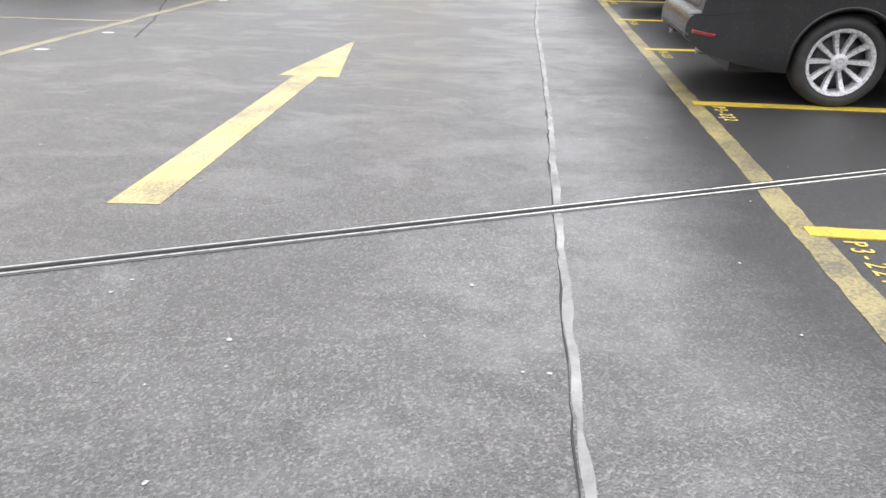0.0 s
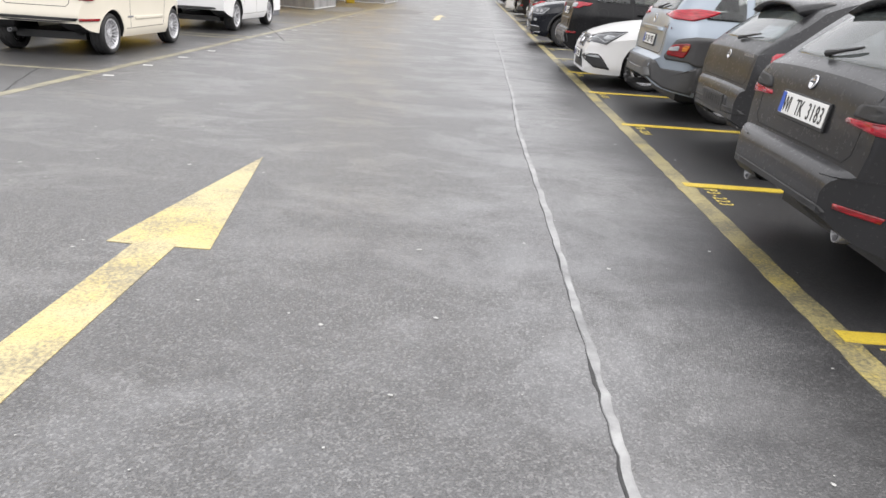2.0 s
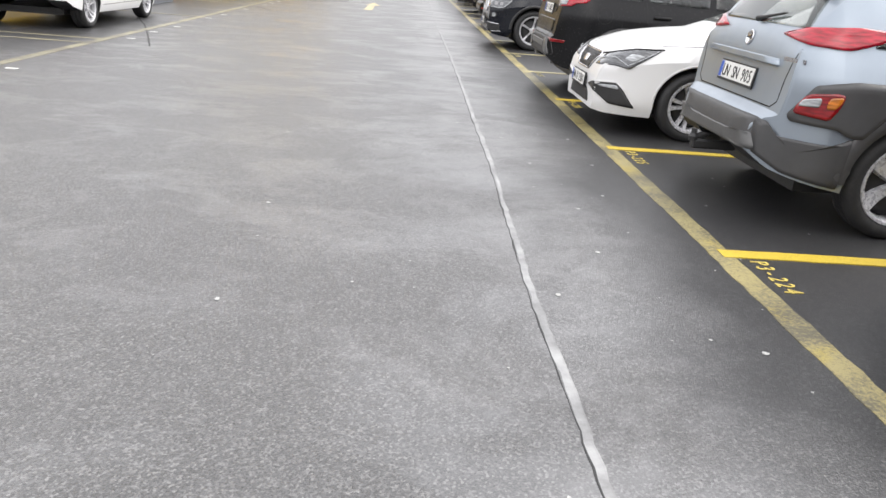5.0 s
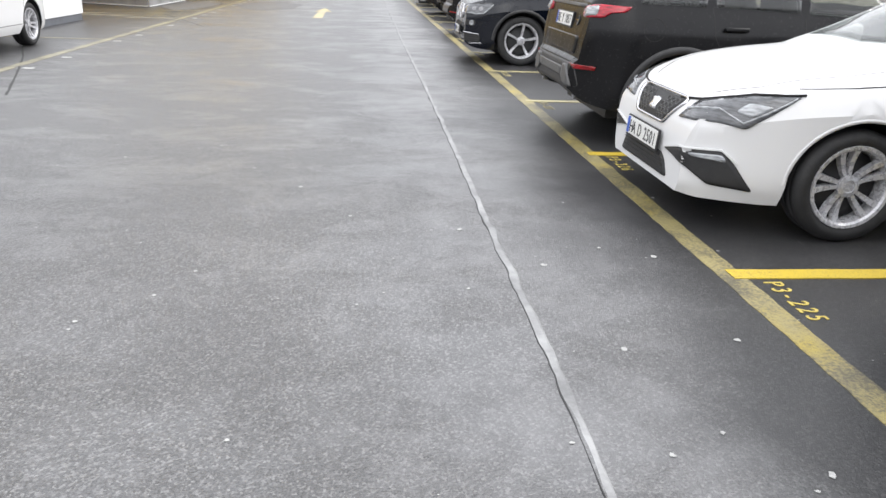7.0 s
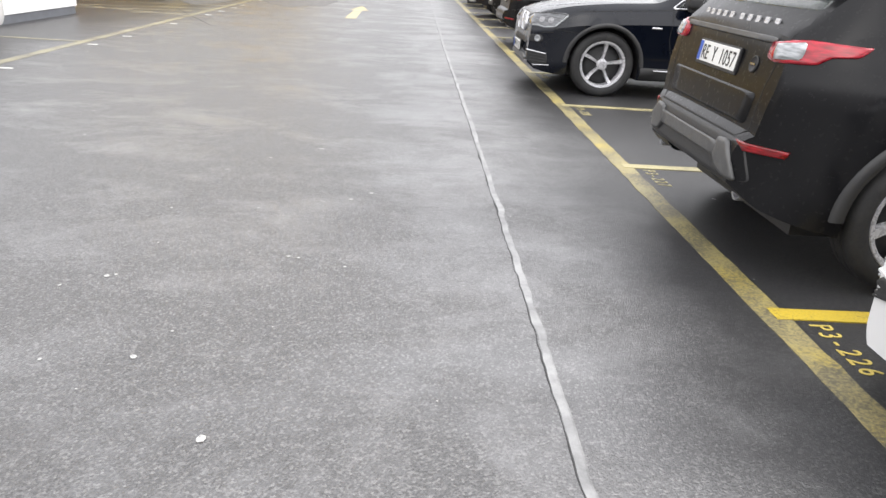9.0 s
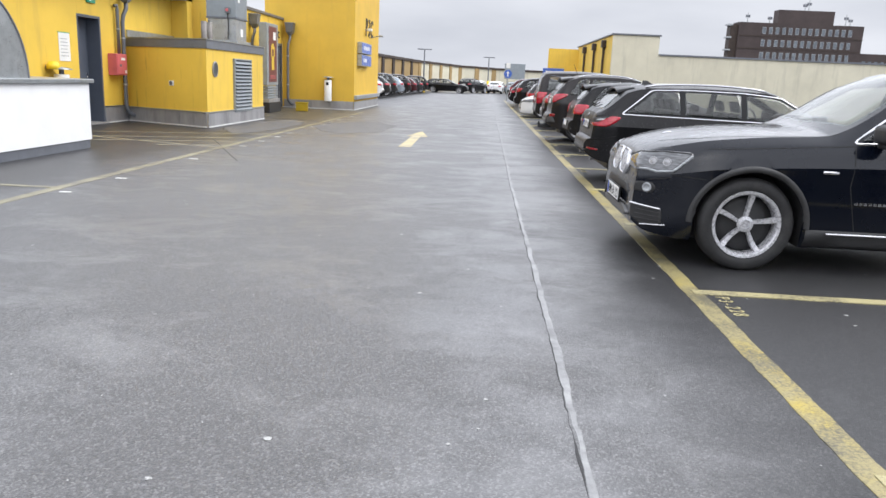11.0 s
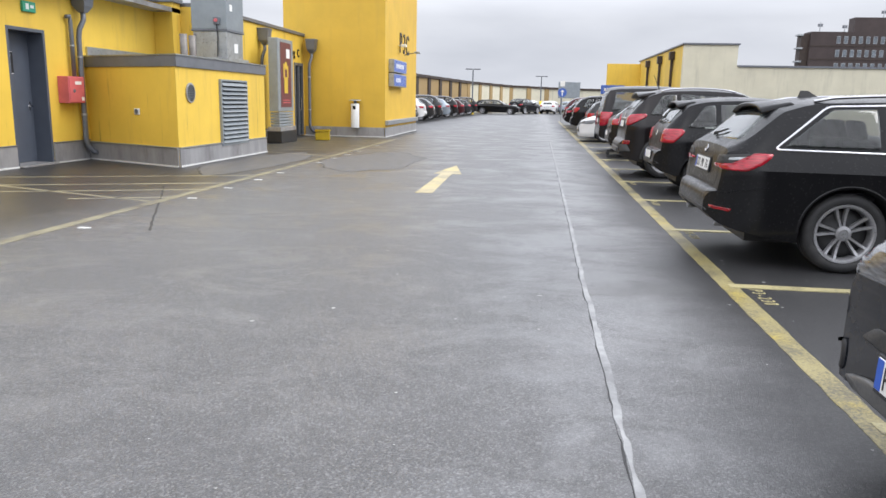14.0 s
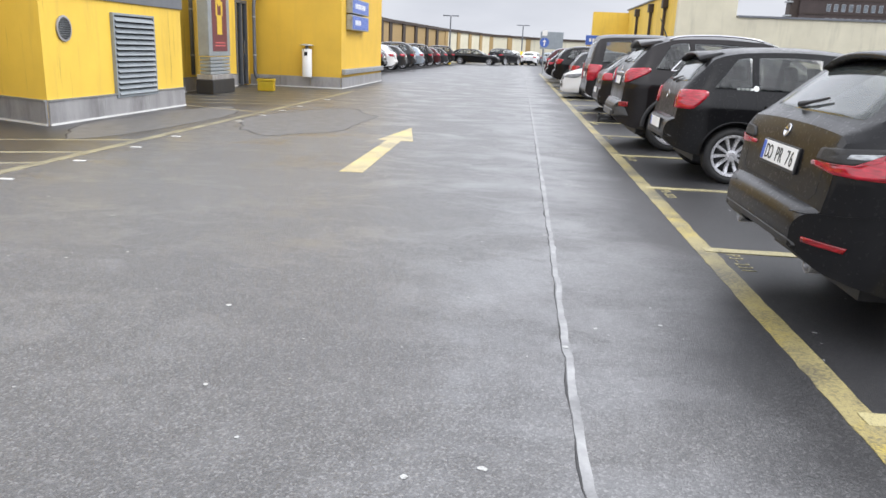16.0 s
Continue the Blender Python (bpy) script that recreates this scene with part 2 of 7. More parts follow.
STEEL_DOOR = surface("door_paint", (0.085, 0.098, 0.125), 0.38, 0, 0.10, 3, 70, 0.05)
DARK = surface("dark_plastic", (0.022, 0.022, 0.023), 0.55, 0, 0.25, 8, 120, 0.15)
TRIM_GREY = surface("grey_cladding", (0.030, 0.030, 0.031), 0.55, 0, 0.2, 5, 150, 0.2, (0.065, 0.064, 0.062), (0.55, 0.85))
CLADDING = surface("dark_grey_cladding", (0.062, 0.062, 0.064), 0.48, 0.1, 0.18, 5, 150, 0.15)
SKID = surface("silver_skid_plate", (0.11, 0.11, 0.11), 0.42, 0.4, 0.2, 6, 90, 0.08)
RUBBER = surface("tyre_rubber", (0.020, 0.020, 0.021), 0.7, 0, 0.3, 10, 120, 0.3, (0.05, 0.048, 0.045), (0.5, 0.85))
ALLOY = surface("alloy_wheel", (0.52, 0.52, 0.54), 0.28, 0.35, 0.05, 3, 40, 0.0)
ALLOY_DARK = surface("dark_alloy", (0.30, 0.30, 0.31), 0.32, 0.5, 0.2, 9, 80, 0.03)
CHROME = surface("chrome_trim", (0.62, 0.62, 0.64), 0.16, 1.0, 0.06, 5, 60, 0.0)
GAP = surface("shut_line", (0.006, 0.006, 0.006), 0.8, 0, 0.1, 5, 60, 0.0)
GLASS = tinted_glass("tinted_car_glass", (0.006, 0.007, 0.0075), 0.02, 0.55)
# paler greenish base colour imitates sky light on and through these panes
SCREEN = tinted_glass("windscreen_glass", (0.06, 0.068, 0.066), 0.04, 0.50)
CLOTH = surface("dark_seat_cloth", (0.030, 0.030, 0.032), 0.8, 0, 0.25, 12, 160, 0.2)
RED = lens("red_lamp_lens", (0.46, 0.008, 0.026))
RED_DEEP = lens("deep_red_reflector", (0.30, 0.005, 0.010))
CLEAR = lens("clear_lamp_lens", (0.46, 0.48, 0.50))
SMOKED = lens("headlamp_inside", (0.14, 0.145, 0.155))
PINK_LENS = lens("pale_red_lamp_lens", (0.50, 0.13, 0.14))
AMBER = lens("amber_lamp_lens", (0.65, 0.20, 0.02))
PLATE_WHITE = surface("plate_white", (0.74, 0.74, 0.72), 0.4, 0, 0.06, 8, 60, 0.02, (0.5, 0.49, 0.46), (0.65, 0.9))
PLATE_BLUE = surface("plate_blue", (0.02, 0.09, 0.45), 0.4, 0, 0.08, 8, 60, 0.02)
BLACK_INK = surface("black_letters", (0.012, 0.012, 0.013), 0.5, 0, 0.1, 8, 60, 0.0)
LINE_OLD = road_paint("faded_yellow_line", (0.33, 0.28, 0.13), (0.11, 0.10, 0.07), 0.46, (0.46, 0.35, 0.055), 0.57)
LINE_FRESH = road_paint("fresh_yellow_line", (0.57, 0.42, 0.05), (0.28, 0.20, 0.05), 0.53)
LINE_PALE = road_paint("worn_pale_line", (0.29, 0.265, 0.17), (0.105, 0.098, 0.08), 0.45)
ARROW_PAINT = road_paint("pale_yellow_paint", (0.49, 0.41, 0.22), (0.23, 0.20, 0.13), 0.47, (0.54, 0.43, 0.15), 0.53)
NUMBER_PAINT = road_paint("stencil_yellow", (0.62, 0.49, 0.12), (0.25, 0.20, 0.07), 0.54)
STUD = road_paint("white_marker_paint", (0.72, 0.72, 0.70), (0.35, 0.35, 0.34), 0.60)
GUM = road_paint("gum_grey", (0.42, 0.42, 0.41), (0.22, 0.22, 0.21), 0.52)
CRACK_DARK = surface("dark_crack", (0.026, 0.026, 0.027), 0.6, 0, 0.3, 9, 90, 0.1)
SEAM = surface("wet_seam_bitumen", (0.034, 0.034, 0.036), 0.10, 0, 0.3, 9, 90, 0.02)
LINE_DULL = road_paint("dull_pale_yellow_line", (0.43, 0.38, 0.20), (0.15, 0.135, 0.09), 0.49)
ALU = surface("joint_aluminium", (0.46, 0.46, 0.46), 0.35, 0.7, 0.2, 20, 120, 0.1, (0.2, 0.2, 0.2), (0.5, 0.75))
SALMON = surface("faded_red_paint", (0.60, 0.13, 0.14), 0.5, 0, 0.15, 5, 80, 0.05)
BLUE_SIGN = surface("blue_sign_face", (0.06, 0.13, 0.46), 0.3, 0, 0.1, 3, 60, 0.0)
GRIT_YELLOW = surface("grit_box_yellow", (0.80, 0.58, 0.03), 0.45, 0, 0.1, 4, 80, 0.08)
POSTER = surface("plum_poster", (0.13, 0.035, 0.055), 0.35, 0, 0.1, 3, 60, 0.0)
POSTER_GOLD = surface("poster_gold", (0.65, 0.45, 0.06), 0.4, 0, 0.1, 8, 60, 0.0)
PAPER = surface("white_paper", (0.78, 0.78, 0.76), 0.5, 0, 0.05, 6, 60, 0.0)
RUST_POST = surface("rust_brown_post", (0.050, 0.034, 0.026), 0.6, 0.1, 0.3, 3, 50, 0.15)
FENCE_PANEL = stained_render("weathered_yellow_panel", (0.38, 0.26, 0.11), (0.15, 0.10, 0.05))
BROWN_BRICK = surface("dark_brown_brick", (0.060, 0.043, 0.040), 0.7, 0, 0.25, 0.5, 6, 0.15)
FAR_WINDOW = tinted_glass("office_window_glass", (0.20, 0.23, 0.26), 0.1)
GREEN = surface("green_sign", (0.03, 0.32, 0.20), 0.4, 0, 0.1, 8, 60, 0.0)


# ---- small builders ----
def part(name, bm, material, parent=None, label="", smooth=False):
    """Links a bmesh as one mesh object under a thing or under a part."""
    me = bpy.data.meshes.new(name)
    bm.normal_update()
    bm.to_mesh(me)
    bm.free()
    if smooth:
        for f in me.polygons:
            f.use_smooth = True
    me.materials.append(material)
    ob = new(name, me)
    if parent:
        ob.parent = parent
    if label:
        ob["label"] = label
    return ob


def thing(name, label, category, group="", kind="", at=None):
    ob = tagged(new(name), label, category, group, kind)
    ob.empty_display_size = 0.2
    if at is not None:
        ob.matrix_world = at
    return ob


def box_bm(x0, x1, y0, y1, z0, z1, bevel=0.0, segments=2):
    bm = bmesh.new()
    bmesh.ops.create_cube(bm, size=1.0)
    for v in bm.verts:
        v.co = Vector(((x0 + x1) / 2 + v.co.x * (x1 - x0), (y0 + y1) / 2 + v.co.y * (y1 - y0), (z0 + z1) / 2 + v.co.z * (z1 - z0)))
    if bevel:
        bmesh.ops.bevel(bm, geom=bm.edges[:], offset=bevel, segments=segments, affect="EDGES", profile=0.6)
    return bm


def add_box(bm, x0, x1, y0, y1, z0, z1):
    vs = [bm.verts.new((x, y, z)) for z in (z0, z1) for x, y in ((x0, y0), (x1, y0), (x1, y1), (x0, y1))]
    for q in ((3, 2, 1, 0), (4, 5, 6, 7), (0, 1, 5, 4), (1, 2, 6, 5), (2, 3, 7, 6), (3, 0, 4, 7)):
        bm.faces.new([vs[i] for i in q])


def prism_bm(points, z0, z1, bevel=0.0):
    """An upright prism over a footprint that runs anticlockwise."""
    bm = bmesh.new()
    lo = [bm.verts.new((x, y, z0)) for x, y in points]
    hi = [bm.verts.new((x, y, z1)) for x, y in points]
    bm.faces.new(lo[::-1])
    bm.faces.new(hi)
    for i in range(len(points)):
        j = (i + 1) % len(points)
        bm.faces.new((lo[i], lo[j], hi[j], hi[i]))
    if bevel:
        bmesh.ops.bevel(bm, geom=bm.edges[:], offset=bevel, segments=2, affect="EDGES")
    return bm


def tube_bm(path, radius, sides=14, caps=True):
    """A round tube along a path of points; radius is a number or one a point."""
    bm = bmesh.new()
    pts = [Vector(p) for p in path]
    rad = radius if isinstance(radius, (list, tuple)) else [radius] * len(pts)
    rings = []
    for i, p in enumerate(pts):
        d = (pts[min(i + 1, len(pts) - 1)] - pts[max(i - 1, 0)]).normalized()
        a = d.cross(Vector((0, 0, 1)) if abs(d.z) < 0.9 else Vector((1, 0, 0))).normalized()
        b = d.cross(a)
        rings.append([bm.verts.new(p + rad[i] * (math.cos(t) * a + math.sin(t) * b)) for t in (2 * math.pi * k / sides for k in range(sides))])
    for r, s in zip(rings, rings[1:]):
        for k in range(sides):
            bm.faces.new((r[k], r[(k + 1) % sides], s[(k + 1) % sides], s[k]))
    if caps:
        bm.faces.new(rings[0][::-1])
        bm.faces.new(rings[-1])
    bmesh.ops.recalc_face_normals(bm, faces=bm.faces[:])
    return bm


def lathe_bm(profile, sides=40, axis="Z", caps=False):
    """Turns (radius, height) points about an axis."""
    bm = bmesh.new()
    rings = []
    for r, h in profile:
        ring = []
        for k in range(sides):
            t = 2 * math.pi * k / sides
            c = (r * math.cos(t), r * math.sin(t), h) if axis == "Z" else (r * math.cos(t), h, r * math.sin(t))
            ring.append(bm.verts.new(c))
        rings.append(ring)
    for r, s in zip(rings, rings[1:]):
        for k in range(sides):
            bm.faces.new((r[k], r[(k + 1) % sides], s[(k + 1) % sides], s[k]))
    for ring in (rings[0], rings[-1]) if caps else ():
        if (ring[0].co - ring[sides // 2].co).length > 0.002:
            bm.faces.new(ring)
    bmesh.ops.recalc_face_normals(bm, faces=bm.faces[:])
    return bm


GLYPHS = {}


def glyph_mesh(ch, size, thick, material):
    key = (ch, size, thick, material.name)
    if key not in GLYPHS:
        cu = bpy.data.curves.new("glyph", "FONT")
        cu.body, cu.size, cu.extrude, cu.align_x, cu.align_y = ch, size, thick, "CENTER", "BOTTOM_BASELINE"
        tmp = new("glyph", cu)
        bpy.context.view_layer.update()
        me = bpy.data.meshes.new_from_object(tmp.evaluated_get(bpy.context.evaluated_depsgraph_get()))
        bpy.data.objects.remove(tmp)
        me.materials.clear()
        me.materials.append(material)
        GLYPHS[key] = me
    return GLYPHS[key]


def letters(part_name, text, size, material, parent, m, width, thick=0.002, squeeze=0.85):
    """Raised characters in the built-in font, each a part of parent, centred on m and reading along m's x."""
    step = width / len(text)
    for i, ch in enumerate(text):
        if ch == " ":
            continue
        g = new(part_name, glyph_mesh(ch, size, thick, material))
        g.parent = parent
        g.matrix_basis = m @ pose((i + 0.5) * step - width / 2, -size * 0.36, 0) @ Matrix.Diagonal((squeeze, 1, 1, 1))


def strip_bm(x0, x1, y0, y1, z=0.004, step=0.12, ragged=0.006):
    """A painted strip on the ground with ragged edges, lying a few millimetres proud."""
    bm = bmesh.new()
    along_y = (y1 - y0) > (x1 - x0)
    length = (y1 - y0) if along_y else (x1 - x0)
    count = max(2, int(length / step))
    prev = None
    for i in range(count + 1):
        s = i / count
        j = [random.uniform(-ragged, ragged) for _ in range(2)]
        if along_y:
            pts = ((x0 + j[0], y0 + s * length), (x1 + j[1], y0 + s * length))
        else:
            pts = ((x0 + s * length, y1 + j[0]), (x0 + s * length, y0 + j[1]))
        row = [bm.verts.new((*pts[0], 0.0)), bm.verts.new((*pts[0], z)), bm.verts.new((*pts[1], z)), bm.verts.new((*pts[1], 0.0))]
        if prev:
            for k in range(3):
                bm.faces.new((prev[k], prev[k + 1], row[k + 1], row[k]))
        prev = row
    bmesh.ops.recalc_face_normals(bm, faces=bm.faces[:])
    return bm


def ribbon_ground_bm(points, width, z):
    """A band along a polyline on the ground."""
    bm = bmesh.new()
    prev = None
    pts = [Vector((x, y, 0)) for x, y in points]
    for i, p in enumerate(pts):
        d = (pts[min(i + 1, len(pts) - 1)] - pts[max(i - 1, 0)]).normalized()
        w = width[i] if isinstance(width, list) else width
        s = Vector((-d.y, d.x, 0)) * w / 2
        row = [bm.verts.new(p + s), bm.verts.new(p + s * 0.6 + Vector((0, 0, z))), bm.verts.new(p - s * 0.6 + Vector((0, 0, z))), bm.verts.new(p - s)]
        if prev:
            for k in range(3):
                bm.faces.new((prev[k], prev[k + 1], row[k + 1], row[k]))
        prev = row
    bmesh.ops.recalc_face_normals(bm, faces=bm.faces[:])
    return bm


# ---- cars ----
def curve_through(keys):
    """A smooth curve through (x, z) keys that never overshoots them."""
    xs, zs = [k[0] for k in keys], [k[1] for k in keys]
    d = [(zs[i + 1] - zs[i]) / (xs[i + 1] - xs[i]) for i in range(len(xs) - 1)]
    s = [d[0]] + [0 if a * b <= 0 else 2 * a * b / (a + b) for a, b in zip(d, d[1:])] + [d[-1]]

    def at(x):
        if x <= xs[0]:
            return zs[0]
        if x >= xs[-1]:
            return zs[-1]
        i = 0
        while x > xs[i + 1]:
            i += 1
        h = xs[i + 1] - xs[i]
        t = (x - xs[i]) / h
        return (zs[i] * (1 + 2 * t) * (1 - t) ** 2 + s[i] * h * t * (1 - t) ** 2 + zs[i + 1] * t * t * (3 - 2 * t) + s[i + 1] * h * t * t * (t - 1))
    return at


CREASE = 0.80
SIDE_LOW = curve_through([(0, 0.925), (0.10, 0.968), (0.18, 0.984), (0.40, 0.988), (0.60, 0.991), (0.72, 0.9955), (CREASE, 1.0)])
SIDE_HIGH = curve_through([(CREASE, 1.0), (0.86, 0.980), (0.93, 0.957), (1.0, 0.925)])


def side_at(h):
    """Half-width of a car's flank at a share of its belt height, with a crease along the shoulder."""
    return SIDE_LOW(h) if h <= CREASE else SIDE_HIGH(h)


class Shell:
    """The skin of a car: x runs from the tail (0) to the nose, y to its left, z up."""

    def __init__(self, s):
        self.s = s
        self.top, self.belt, self.low = curve_through(s["top"]), curve_through(s["belt"]), curve_through(s["low"])
        self.arch = s["r"] + s.get("arch", 0.045)
        bm = bmesh.new()
        xs = {0.0, 0.008, 0.02, 0.035, 0.055, 0.08, 0.11, 0.15, 0.2, 0.26, 0.33, 0.41, 0.5}
        xs |= {s["L"] - v for v in xs}
        for xw in (s["xr"], s["xf"]):
            xs |= {xw + self.arch * math.cos(math.pi * k / 18) for k in range(19)}
        v = 0.55
        while v < s["L"] - 0.5:
            xs.add(v)
            v += 0.09
        xs |= {k[0] for k in s["top"]}
        xs = sorted(xs)
        clean = [xs[0]]
        for v in xs[1:]:
            if v - clean[-1] > 0.004:
                clean.append(v)
        self.rows = []
        for x in clean:
            sec = self.section(x)
            self.rows.append([bm.verts.new((x, y, z)) for y, z in sec] + [bm.verts.new((x, -y, z)) for y, z in sec[-2::-1]])
        for a, b in zip(self.rows, self.rows[1:]):
            for k in range(len(a) - 1):
                bm.faces.new((a[k], a[k + 1], b[k + 1], b[k]))
        for ring in (self.rows[0], self.rows[-1]):
            n = len(ring)
            for k in range(n // 2):
                quad = [ring[k], ring[k + 1], ring[n - 2 - k], ring[n - 1 - k]]
                quad = [q for i, q in enumerate(quad) if q not in quad[:i]]
                if len(quad) > 2:
                    bm.faces.new(quad)
        bmesh.ops.recalc_face_normals(bm, faces=bm.faces[:])
        self.bm = bm
        from mathutils.bvhtree import BVHTree
        self.tree = BVHTree.FromBMesh(bm)

    def plan(self, x):
        s = self.s
        f = 1.0
        if x < s["Rr"]:
            f -= s["cr"] * (1 - x / s["Rr"]) ** 2.6
        if s["L"] - x < s["Rf"]:
            f -= s["cf"] * (1 - (s["L"] - x) / s["Rf"]) ** 2.4
        return s["W"] / 2 * f

    def floor_at(self, x):
        z = self.low(x)
        for xw in (self.s["xr"], self.s["xf"]):
            d = abs(x - xw)
            if d < self.arch:
                z = max(z, self.s["r"] + math.sqrt(self.arch ** 2 - d * d))
        return z

    def section(self, x):
        zt = self.top(x)
        zb = min(self.belt(x), zt - 0.015)
        zl = min(self.floor_at(x), zb - 0.03)
        w = self.plan(x)
        zref = max(zb, self.belt(x))
        pts = []
        zc = 0.2 + CREASE * (zref - 0.2)
        if zl + 0.05 < zc < zb - 0.02:
            heights = [zl + (zc - zl) * k / 8 for k in range(9)] + [zc + (zb - zc) * k / 4 for k in range(1, 5)]
        else:
            heights = [zl + (zb - zl) * k / 12 for k in range(13)]
        for z in heights:
            pts.append((w * side_at((z - 0.2) / (zref - 0.2)), z))
        wb, h = pts[-1][0], zt - zb
        lean = self.s.get("lean", 0.33)
        wr, zr = wb - 0.05 - lean * h, zb + h * (0.55 + 0.33 * min(1, h / 0.42))
        for k in range(1, 6):
            t = k / 5
            pts.append((wb + (wr - wb) * t + 0.018 * math.sin(math.pi * t) * min(1, h / 0.3), zb + (zr - zb) * t))
        for k in range(1, 9):
            u = (k / 8) ** 1.25
            pts.append((wr * (1 - u), zr + (zt - zr) * (1 - (1 - u) ** 2.5)))
        return pts

    def cast(self, how, a, b, sign=1):
        s = self.s
        if how == "side":
            o, d = Vector((a, 0, b)), Vector((0, sign, 0))
        elif how == "rear":
            o, d = Vector((s["L"] * 0.45, a * sign, b)), Vector((-1, 0, 0))
        elif how == "front":
            o, d = Vector((s["L"] * 0.55, a * sign, b)), Vector((1, 0, 0))
        elif how == "top":
            o, d = Vector((a, b * sign, 0.5)), Vector((0, 0, 1))
        else:
            t = radians(a)
            fwd = -1 if how == "rear_corner" else 1
            xa = 0.75 if fwd < 0 else s["L"] - 0.95
            o, d = Vector((xa, sign * (s["W"] / 2 - 0.55), b)), Vector((fwd * math.cos(t), sign * math.sin(t), 0))
        hit, nor, _, _ = self.tree.ray_cast(o, d)
        if hit is None:
            return None, d
        if nor.dot(d) < 0:
            nor = -nor
        return hit, nor

    def patch(self, how, outline, out=0.006, sign=1, dense=0.05, rings=5, degrees=False):
        """A panel that follows the skin inside an outline; its edge dips back into the skin."""
        pts = []
        unit = 90.0 if how.endswith("corner") else 1.0
        n = len(outline)
        for i in range(n):
            (a0, b0), (a1, b1) = outline[i], outline[(i + 1) % n]
            m = max(1, int(math.hypot((a1 - a0) / unit, b1 - b0) / dense))
            for k in range(m):
                pts.append((a0 + (a1 - a0) * k / m, b0 + (b1 - b0) * k / m))
        ca, cb = sum(p[0] for p in pts) / len(pts), sum(p[1] for p in pts) / len(pts)
        bm = bmesh.new()
        grid = []
        scales = [(1.0, -0.003), (0.99, out)] + [(1 - k / rings, out) for k in range(1, rings)]
        for sc, o in scales:
            row = []
            for a, b in pts:
                hit, nor = self.cast(how, ca + (a - ca) * sc, cb + (b - cb) * sc, sign)
                row.append(bm.verts.new(hit + nor * o) if hit is not None else None)
            grid.append(row)
        for r, q in zip(grid, grid[1:]):
            for k in range(len(pts)):
                quad = (r[k], r[(k + 1) % len(pts)], q[(k + 1) % len(pts)], q[k])
                if all(v is not None for v in quad):
                    bm.faces.new(quad)
        hit, nor = self.cast(how, ca, cb, sign)
        if hit is not None:
            c = bm.verts.new(hit + nor * out)
            last = grid[-1]
            for k in range(len(pts)):
                if last[k] is not None and last[(k + 1) % len(pts)] is not None:
                    bm.faces.new((last[k], last[(k + 1) % len(pts)], c))
        bmesh.ops.recalc_face_normals(bm, faces=bm.faces[:])
        return bm

    def ribbon(self, how, line, width=0.008, out=0.0015, sign=1, closed=False, dense=0.03):
        """A narrow band along a line on the skin: a shut line or a trim strip."""
        pts = []
        unit = 90.0 if how.endswith("corner") else 1.0
        loop = list(line) + ([line[0]] if closed else [])
        for (a0, b0), (a1, b1) in zip(loop, loop[1:]):
            m = max(1, int(math.hypot((a1 - a0) / unit, b1 - b0) / dense))
            pts += [(a0 + (a1 - a0) * k / m, b0 + (b1 - b0) * k / m) for k in range(m)]
        pts.append(loop[-1])
        found = []
        for a, b in pts:
            hit, nor = self.cast(how, a, b, sign)
            if hit is not None:
                found.append((hit, nor))
        bm = bmesh.new()
        prev = None
        for i, (hit, nor) in enumerate(found):
            d = found[min(i + 1, len(found) - 1)][0] - found[max(i - 1, 0)][0]
            if d.length < 1e-6:
                continue
            if prev and i and (hit - found[i - 1][0]).length > 0.25:
                prev = None
            s = d.normalized().cross(nor).normalized() * width / 2
            row = [bm.verts.new(hit + s - nor * 0.002), bm.verts.new(hit + s * 0.8 + nor * out), bm.verts.new(hit - s * 0.8 + nor * out), bm.verts.new(hit - s - nor * 0.002)]
            if prev:
                for k in range(3):
                    bm.faces.new((prev[k], prev[k + 1], row[k + 1], row[k]))
            prev = row
        bmesh.ops.recalc_face_normals(bm, faces=bm.faces[:])
        return bm

    def arch_band(self, xw, inner, outer, out, sign, a0=0, a1=180):
        """Cladding round a wheel arch."""
        bm = bmesh.new()
        prev = None
        for k in range(37):
            t = radians(a0 + (a1 - a0) * k / 36)
            row = []
            for r, o in ((inner, -0.004), (inner, out), ((inner + outer) / 2, out), (outer - 0.008, out), (outer, -0.004)):
                hit, nor = self.cast("side", xw + r * math.cos(t), max(self.s["r"] + r * math.sin(t), 0.24), sign)
                row.append(bm.verts.new(hit + nor * o) if hit is not None else None)
            if prev:
                for i in range(4):
                    quad = (prev[i], prev[i + 1], row[i + 1], row[i])
                    if all(v is not None for v in quad):
                        bm.faces.new(quad)
            prev = row
        bmesh.ops.recalc_face_normals(bm, faces=bm.faces[:])
        return bm

    def cut_hole(self, outline, axes, keep, shrink=0.96):
        """Cuts the outline out of the skin; axes are the two coordinates that the outline is drawn in."""
        bm = self.bm
        i, j = axes
        ca, cb = sum(p[0] for p in outline) / len(outline), sum(p[1] for p in outline) / len(outline)
        ring = [(ca + (a - ca) * shrink, cb + (b - cb) * shrink) for a, b in outline]
        a0, a1 = min(p[0] for p in ring) - 0.12, max(p[0] for p in ring) + 0.12
        b0, b1 = min(p[1] for p in ring) - 0.12, max(p[1] for p in ring) + 0.12
        n = len(ring)

        def near():
            out = []
            for f in bm.faces:
                c = f.calc_center_median()
                if a0 < c[i] < a1 and b0 < c[j] < b1 and keep(c):
                    out.append(f)
            return out
        for k in range(n):
            (pa, pb), (qa, qb) = ring[k], ring[(k + 1) % n]
            co, no = [0, 0, 0], [0, 0, 0]
            co[i], co[j] = pa, pb
